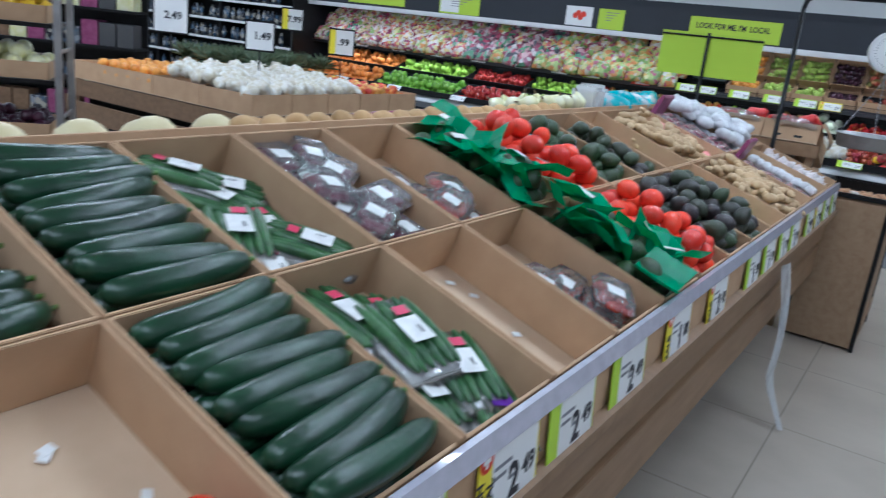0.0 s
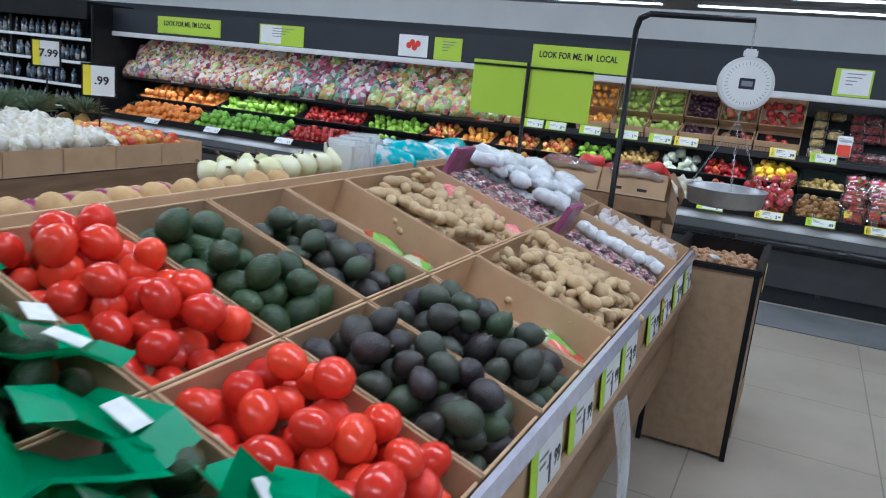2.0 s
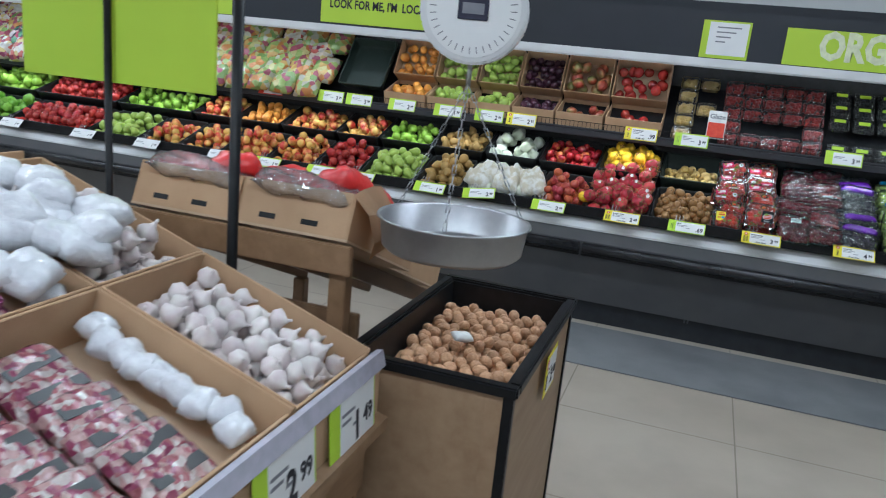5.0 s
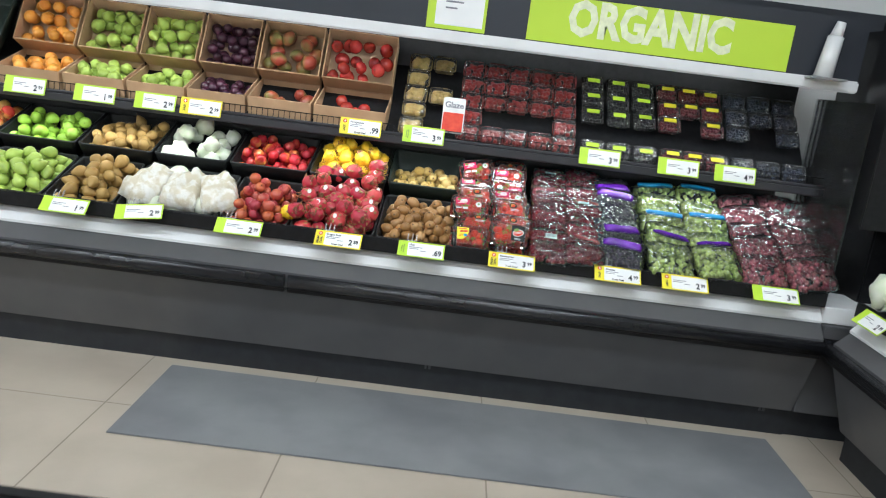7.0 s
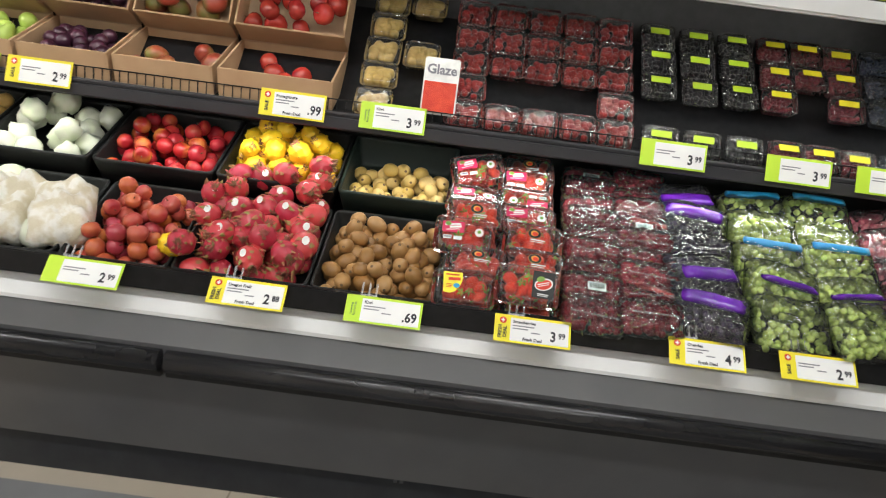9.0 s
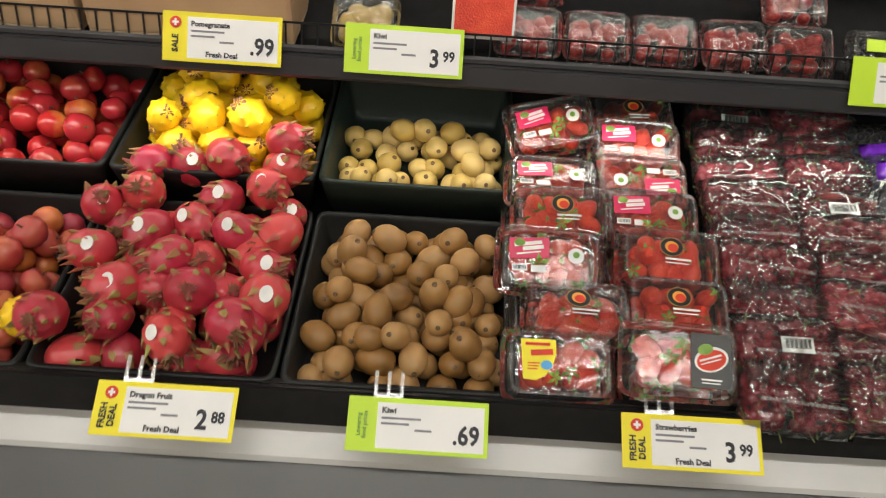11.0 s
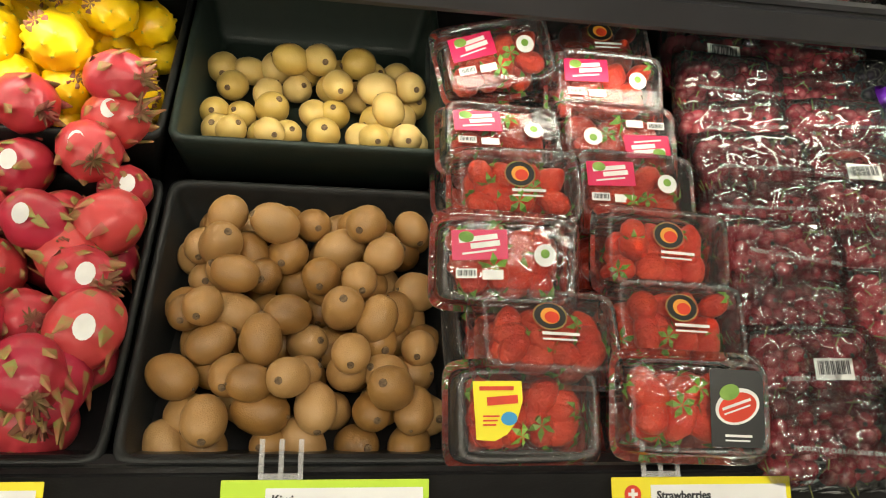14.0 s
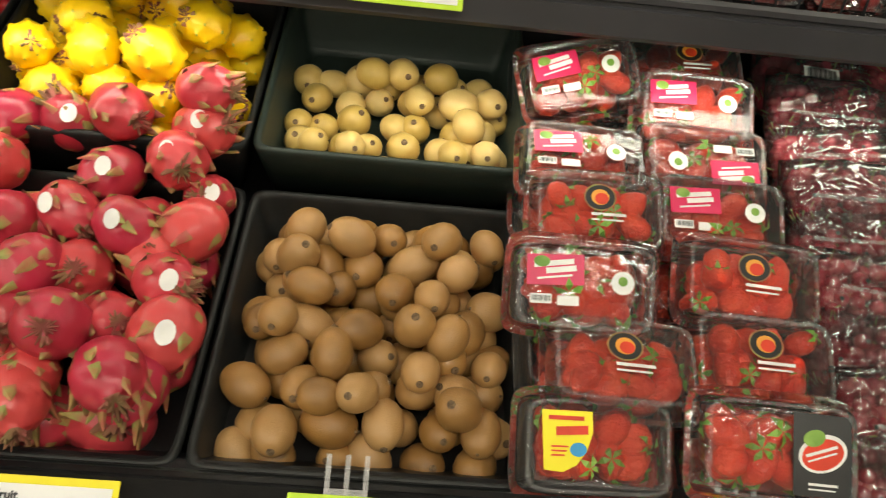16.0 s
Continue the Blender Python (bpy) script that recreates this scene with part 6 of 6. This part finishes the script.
sc = thing("hanging_scale", None, pose(-0.054, 5.174, 1.858, 0, 0, 12), "white round hanging produce scale with a steel pan", "scale")
bm = bmesh.new()
bmesh.ops.create_cone(bm, cap_ends=True, segments=40, radius1=0.125, radius2=0.125, depth=0.10, matrix=pose(0, 0, 0, 90))
part("housing", finish(bm, "housing", WHITE, bevel=0.006), sc, label="white enamelled round dial housing")
bm = bmesh.new()
bmesh.ops.create_cone(bm, cap_ends=True, segments=40, radius1=0.108, radius2=0.108, depth=0.004, matrix=pose(0, -0.052, 0, 90))
part("dial", finish(bm, "dial", PAPER), sc)
part("dial_window", box_mesh("dial_window", (-0.035, -0.058, -0.025), (0.035, -0.055, 0.025), SCREEN, 0.002), sc, label="small dark dial window")
part("dial_print", box_mesh("dial_print", (-0.025, -0.0595, -0.012), (0.025, -0.0585, 0.012), GREYINK), sc)
bm = bmesh.new()
for k in range(36):
    a = k * math.pi / 18
    add_box(bm, (-0.001, -0.0555, 0.085), (0.001, -0.0545, 0.1), pose(0, 0, 0, 0, 0, 0) @ Matrix.Rotation(a, 4, "Y"))
part("dial_marks", finish(bm, "dial_marks", GREYINK), sc)
part("cap", box_mesh("cap", (-0.03, -0.03, 0.12), (0.03, 0.03, 0.16), WHITE, 0.008), sc)
bm = bmesh.new()


def chain_into(bm, a, b, n=14):
    a, b = Vector(a), Vector(b)
    for i in range(n):
        p, q = a.lerp(b, i / n), a.lerp(b, (i + 1.15) / n)
        s = Vector((0.004, 0, 0)) if i % 2 else Vector((0, 0.004, 0))
        add_rod(bm, p + s, q + s, 0.0014, 4)
        add_rod(bm, p - s, q - s, 0.0014, 4)


chain_into(bm, (0, 0, 0.16), (0, 0, 0.29), 5)
part("top_chain", finish(bm, "top_chain", STEEL), sc)
PZ = 1.355 - 1.858
for a in (0.5, 2.6, 4.7):
    bm = bmesh.new()
    chain_into(bm, (0.0, 0, -0.17), (0.183 * math.cos(a), 0.183 * math.sin(a), PZ + 0.01), 16)
    part("pan_chain", finish(bm, "pan_chain", STEEL), sc, label="thin steel chain")
bm = bmesh.new()
add_rod(bm, (0, 0, -0.12), (0, 0, -0.175), 0.006, 8)
part("hook", finish(bm, "hook", STEEL), sc)
bm = bmesh.new()
ring = []
for r, z in ((0.0, -0.077), (0.162, -0.077), (0.174, -0.068), (0.184, 0.0), (0.193, 0.005), (0.194, 0.0), (0.186, -0.004), (0.177, -0.071), (0.164, -0.082), (0.0, -0.082)):
    ring.append([bm.verts.new((r * math.cos(i * math.pi / 20), r * math.sin(i * math.pi / 20), PZ + z)) for i in range(40)] if r else [bm.verts.new((0, 0, PZ + z))])
for a, b in zip(ring, ring[1:]):
    for i in range(40):
        q = [a[i % len(a)], a[(i + 1) % len(a)], b[(i + 1) % len(b)], b[i % len(b)]]
        q = list(dict.fromkeys(q))
        if len(q) > 2:
            bm.faces.new(q).smooth = True
part("pan", finish(bm, "pan", STEEL), sc, label="round steel weighing pan")

# lime sign on a stand behind the table
stand = thing("sign_stand", None, pose(-1.159, 5.21, 0), "black metal stand with two blank lime green cards", "sign")
bm = bmesh.new()
add_rod(bm, (0, 0, 0), (0, 0, 1.87), 0.011, 8)
part("post", finish(bm, "post", BLACK), stand)
bm = bmesh.new()
add_rod(bm, (-0.32, 0.0, 1.845), (0.36, 0.0, 1.845), 0.006, 6)
part("cross_bar", finish(bm, "cross_bar", BLACK), stand)
for x in (-0.325, 0.015):
    part("card", box_mesh("card", (x, -0.004, 1.58), (x + 0.345, 0.004, 1.868), SIGN, 0.001), stand, pose(0, 0.012, 0), "blank lime green card")

# sloping stand of boxed red bags past the table end
stand2 = thing("red_bag_stand", None, pose(-1.04, 5.15, 0), "open wooden stand sloping down behind the produce table", "display stand")
SLOPE = 22
for x in (0.0, 0.3, 0.55):
    part("rail", box_mesh("rail", (x, 0.0, -0.06), (x + 0.03, 1.15, -0.004), CRATE, 0.003), stand2, pose(0, 0, 1.25, -SLOPE))
part("front_board", box_mesh("front_board", (-0.02, -0.022, 1.165), (0.73, -0.002, 1.245), WOOD, 0.003), stand2, label="pine front board")
for z, y in ((0.93, 0.05), (0.58, 0.05)):
    part("slat", box_mesh("slat", (-0.02, y, z), (0.73, y + 0.02, z + 0.11), CRATE, 0.003), stand2)
for x in (0.02, 0.66):
    part("leg", box_mesh("leg", (x, 0.0, 0.0), (x + 0.05, 0.045, 1.18), WOOD, 0.003), stand2)
    part("leg", box_mesh("leg", (x * 0.85, 0.95, 0.0), (x * 0.85 + 0.05, 0.995, 0.79), CRATE, 0.003), stand2)
for x0 in (-1.03, -0.68):
    for k in range(3):
        m = pose(x0, 5.152, 1.25, -SLOPE) @ Matrix.Translation((-0.075 * k, 0.53 * k, 0.008))
        ob = carton(m, 0.345, (0.52, 0.52, 0.26)[k], 0.125, "brown cardboard box with hand holes and a plastic liner", "red bag boxes")
        for hx in (0.07, 0.20):
            part("hand_hole", box_mesh("hand_hole", (hx, -0.0012, 0.02), (hx + 0.05, 0.0, 0.035), BLACK), ob)
        for q in range(4 if k < 2 else 2):
            thing("red_bag", pillow_mesh(0.19, 0.15, 0.08, REDBAG, q + 4 * k, 14, 12, 0.6), m @ Matrix.Translation((0.09 + 0.16 * (q % 2), 0.11 + 0.17 * (q // 2), 0.13 + 0.02 * (q % 2))) @ flat(rng), "shiny red plastic bag of produce", "bag", "red bags")
        thing("box_liner", pillow_mesh(0.3, 0.14, 0.05, WRAP, 5 + k, 18, 12, 0.8), m @ Matrix.Translation((0.18, 0.03, 0.13)) @ pose(0, 0, 0, 28, 4, 6), "crumpled clear plastic box liner", "liner", "box liners")
bm = bmesh.new()
rows = [[bm.verts.new((0.045 * math.sin(i * 0.9) + 0.012 * i, 0.06 * j, -0.055 * i + 0.01 * math.sin(i * 2 + j))) for j in range(4)] for i in range(4)]
for i in range(3):
    for j in range(3):
        bm.faces.new([rows[i][j], rows[i + 1][j], rows[i + 1][j + 1], rows[i][j + 1]])
bmesh.ops.solidify(bm, geom=bm.faces[:], thickness=0.004)
thing("box_flap", finish(bm, "box_flap", CARD), pose(-0.332, 5.17, 1.375), "torn cardboard flap hanging from a box", "flap")

# thin roll bag hanging from the table edge to the floor
bm = bmesh.new()
prev = None
for k in range(13):
    t = k / 12
    c = Vector((-0.115 + 0.05 * math.sin(t * 3) + 0.14 * max(0, t - 0.7) / 0.3, 3.5 + 0.03 * math.sin(t * 6) + 0.06 * t, 0.83 * (1 - t) + 0.006))
    wv = Vector((0.01, 0.055 * (1 - 0.65 * t) + 0.01 * math.sin(k), 0))
    row = [bm.verts.new(c - wv), bm.verts.new(c + Vector((0.012 * math.cos(k), 0, 0))), bm.verts.new(c + wv)]
    if prev:
        for i in range(2):
            bm.faces.new([prev[i], prev[i + 1], row[i + 1], row[i]]).smooth = True
    prev = row
bmesh.ops.solidify(bm, geom=bm.faces[:], thickness=0.001)
thing("produce_bag", finish(bm, "produce_bag", FROST), Matrix(), "clear plastic produce bag trailing from the table to the floor", "bag")


# ---- second table: crates of onions, apples, oranges and pineapples ----
T2X0, T2X1, T2Y0, T2Y1, T2Z = -6.4, -4.0, 3.75, 5.82, 1.07
crates = thing("crate_table", None, Matrix(), "wooden slatted crate table with cardboard rims", "display table")
for z0, z1 in ((0.28, 0.47), (0.52, 0.70), (0.75, 0.90)):
    part("front_slat", box_mesh("front_slat", (T2X1 - 0.02, T2Y0, z0), (T2X1, T2Y1, z1), CRATE, 0.004), crates)
    part("end_slat", box_mesh("end_slat", (T2X0, T2Y0 - 0.001, z0), (T2X1 - 0.021, T2Y0 + 0.02, z1), CRATE, 0.004), crates)
    part("far_slat", box_mesh("far_slat", (T2X0, T2Y1 - 0.02, z0), (T2X1 - 0.021, T2Y1, z1), CRATE, 0.004), crates)
for x in (T2X0, (T2X0 + T2X1) / 2, T2X1 - 0.10):
    for y in (T2Y0 + 0.022, T2Y1 - 0.08):
        part("post", box_mesh("post", (x, y, 0), (x + 0.07, y + 0.05, 0.91), CRATE, 0.004), crates)
# added black filler: the shade seen between the slats, given as a solid
part("crate_core", box_mesh("crate_core", (T2X0 + 0.1, T2Y0 + 0.1, 0.01), (T2X1 - 0.1, T2Y1 - 0.1, 0.88), BLACK), crates, label="black block in place of the shade inside the crates")
n_y, n_x = 5, 5
for i in range(n_y):
    w = (T2Y1 - T2Y0) / n_y
    carton(plane_frame((T2X1 - 0.002, T2Y0 + i * w, 0.915), (0, 1, 0), (-1, 0, 0)), w - 0.005, 0.60, T2Z - 0.915, "brown cardboard box on the crate table", "crate table boxes")
    carton(plane_frame((T2X1 - 0.61, T2Y0 + i * w, 0.915), (0, 1, 0), (-1, 0, 0)), w - 0.005, 0.60, T2Z - 0.915, "brown cardboard box on the crate table", "crate table boxes")
    carton(plane_frame((T2X1 - 1.22, T2Y0 + i * w, 0.915), (0, 1, 0), (-1, 0, 0)), w - 0.005, 1.15, T2Z - 0.915, "brown cardboard box on the crate table", "crate table boxes")
rng = random.Random(5)
BED2 = plane_frame((T2X1 - 0.03, T2Y0, 0.92), (0, 1, 0), (-1, 0, 0))
onion_bag = [pillow_mesh(0.15, 0.13, 0.09, ONIONNET, s, 14, 12, 0.7) for s in range(3)]
for i in range(11):
    for k in range(7):
        thing("onion_bag", onion_bag[(i + k) % 3], BED2 @ Matrix.Translation((0.08 + 0.12 * i, 0.1 + 0.145 * k, 0.15 + 0.03 * ((i + k) % 2) + 0.012 * k)) @ pose(0, 0, 0, rng.uniform(-25, 25), rng.uniform(-25, 25), rng.uniform(0, 180)), "white net bag of pale onions", "bag", "onion bags")
pile(BED2 @ Matrix.Translation((1.36, 0, 0.06)), 0.68, 1.1, fruit("apple", 0.042, YAPPLE), 0.042, rng, "apple", "red apple heaped on the crate table", "apple", "apples on the crate table", 2, 0.95, None, 0.7)
pile(BED2 @ Matrix.Translation((0.0, 1.2, 0.05)), 1.0, 1.0, fruit("round", 0.042, ORANGE), 0.042, rng, "orange", "bright orange fruit heaped on the crate table", "orange", "oranges on the crate table", 2, 0.95, None, 0.7)
bm = bmesh.new()
for i in range(34):
    a, tilt, ln = i * 2.4, 0.25 + 0.03 * i, 0.16 + 0.002 * i
    out = Vector((math.cos(a) * math.sin(tilt), math.sin(a) * math.sin(tilt), math.cos(tilt)))
    side = Vector((-math.sin(a), math.cos(a), 0)) * 0.012
    b0 = Vector((0, 0, 0.17))
    tip = b0 + out * ln + Vector((0, 0, -0.02))
    mid = b0 + out * ln * 0.5 + Vector((0, 0, 0.015))
    vs = [bm.verts.new(p) for p in (b0 - side, b0 + side, mid + side, tip, mid - side)]
    bm.faces.new(vs)
leaves_me = finish(bm, "leaf_crown", SPIKY)
body_me = squash_ball(0.062, roma_profile, 12, 10, (BOSC, STEM), None, "body", 0.15, 1)
for k in range(26):
    ob = thing("pineapple", None, BED2 @ Matrix.Translation((0.95 + 0.22 * (k % 5) + rng.uniform(-0.04, 0.04), 1.1 + 0.19 * (k // 5), 0.09)) @ pose(0, 0, 0, rng.uniform(-25, 25), rng.uniform(-25, 25), 0), "pineapple with a grey green leaf crown", "pineapple", "pineapples")
    part("body", body_me, ob, Matrix.Translation((0, 0, 0.09)))
    part("leaf_crown", leaves_me, ob)


def post_sign(x, y, z, price, style, size=0.2):
    ob = thing("price_sign", None, pose(x, y, 0, 0, 0, 38), "white price sign in a black frame on a thin post", "sign", "post signs")
    b = bmesh.new()
    add_rod(b, (0, 0.01, 0.95), (0, 0.01, z), 0.007, 6)
    part("post", finish(b, "post", BLACK), ob)
    part("frame_board", box_mesh("frame_board", (-size / 2 - 0.015, 0, z - size / 2 - 0.015), (size / 2 + 0.015, 0.01, z + size / 2 + 0.015), BLACK, 0.003), ob)
    part("paper", box_mesh("paper", (-size / 2, -0.002, z - size / 2), (size / 2, -0.0005, z + size / 2), PAPER), ob)
    if style == "yellow":
        part("colour_strip", box_mesh("colour_strip", (-size / 2, -0.004, z - size / 2), (-size / 2 + 0.055, -0.0025, z + size / 2), YELL), ob)
    part("price", text_mesh(price, 0.085, INK), ob, pose(0.02, -0.005, z, 90))


post_sign(-4.55, 4.30, 1.475, "1.49", "white", 0.22)
post_sign(-4.58, 5.34, 1.47, ".99", "yellow", 0.22)
post_sign(-5.25, 3.95, 1.56, "2.49", "white", 0.27)
post_sign(-5.5, 5.6, 1.62, "7.99", "yellow", 0.2)

# ---- steel rack with bags of yellow fruit ----
rack = thing("wire_rack", None, pose(-4.75, 1.55, 0, 0, 0, 52), "grey steel shelf rack with boxes of produce", "rack")
for x in (0.0, 1.0):
    for y in (0.0, 0.5):
        part("post", box_mesh("post", (x - 0.02, y - 0.02, 0), (x + 0.02, y + 0.02, 1.95), STEEL, 0.003), rack)
for z in (0.35, 0.75, 1.12, 1.45, 1.75):
    part("shelf", box_mesh("shelf", (0.022, -0.01, z), (0.978, 0.51, z + 0.025), BLACK, 0.003), rack)
for x in (0.0, 1.0):
    for z in (0.5, 0.9, 1.3):
        part("brace", box_mesh("brace", (x - 0.006, 0.021, z), (x + 0.006, 0.479, z + 0.02), STEEL), rack)
for z, fillm, r in ((0.375, RAPPLE, 0.04), (0.775, DPLUM, 0.04), (1.145, SQUASH, 0.05), (1.475, YDRAG, 0.05)):
    base = pose(-4.75, 1.55, 0, 0, 0, 52) @ Matrix.Translation((0.06, 0.03, z + 0.001))
    carton(base, 0.88, 0.44, 0.1, "printed cardboard box on the steel rack", "rack boxes")
    pile(base @ Matrix.Translation((0.01, 0.01, 0.03)), 0.86, 0.42, fruit("round", r, fillm), r, rng, "rack_fruit", "loose fruit in a box on the steel rack", "fruit", "fruit on the rack", 2, 0.95, None, 0.7)

# ---- dark drinks cooler and stacked goods further off ----
cooler = thing("drinks_cooler", None, pose(-15.6, 8.55, 0), "long dark open drinks cooler with stocked shelves", "display case")
part("back_panel", box_mesh("back_panel", (0, 0.8, 0), (6.9, 0.88, 2.25), BLACK), cooler)
part("base", box_mesh("base", (0, 0.0, 0.0), (6.9, 0.8, 0.45), KICK, 0.01), cooler)
part("canopy", box_mesh("canopy", (0, 0.1, 2.02), (6.9, 0.8, 2.25), BLACK, 0.01), cooler)
for x in (0.0, 1.7, 3.4, 5.1, 6.85):
    part("upright", box_mesh("upright", (x, 0.25, 0.45), (x + 0.05, 0.8, 2.02), BLACK), cooler)
bottle = bmesh.new()
add_rod(bottle, (0, 0, 0), (0, 0, 0.15), 0.035, 10)
add_rod(bottle, (0, 0, 0.15), (0, 0, 0.19), 0.035, 10, 0, 0.014)
add_rod(bottle, (0, 0, 0.19), (0, 0, 0.22), 0.014, 8)
bottle_me = finish(bottle, "bottle", DRINKS)
for z in (0.45, 0.78, 1.10, 1.42, 1.74):
    part("shelf", box_mesh("shelf", (0, 0.22, z), (6.9, 0.8, z + 0.02), BLACK), cooler)
    part("ticket_strip", box_mesh("ticket_strip", (0, 0.205, z - 0.01), (6.9, 0.218, z + 0.03), PAPER), cooler)
    for k in range(56):
        if rng.random() < 0.85:
            thing("bottle", bottle_me, pose(-15.5 + 0.118 * k, 8.86 + rng.uniform(-0.02, 0.03), z + 0.021), "small dark labelled drink bottle on a cooler shelf", "bottle", "cooler bottles")
# shelf block of mixed goods between the cooler and the crates
goods = thing("goods_shelf", None, pose(-11.2, 3.6, 0, 0, 0, 35), "dark shelf unit with stacked cartons", "shelf")
part("back_panel", box_mesh("back_panel", (0, 0.4, 0), (3.6, 0.45, 2.0), BLACK), goods)
for z in (0.1, 0.55, 1.0, 1.45, 1.9):
    part("shelf", box_mesh("shelf", (0, 0, z), (3.6, 0.4, z + 0.03), BLACK), goods)
goods_mes = [box_mesh("goods_carton", (-0.1, -0.14, 0), (0.1, 0.14, h), mm, 0.004) for h, mm in ((0.26, CRATE), (0.2, DRINKS), (0.3, MAUVE), (0.24, SQUASH), (0.28, GREY))]
for z in (0.13, 0.58, 1.03, 1.48):
    for k in range(16):
        thing("goods_carton", rng.choice(goods_mes), pose(-11.2, 3.6, 0, 0, 0, 35) @ Matrix.Translation((0.15 + 0.22 * k, 0.19, z)), "small printed carton on a dark shelf", "carton", "shelf cartons")
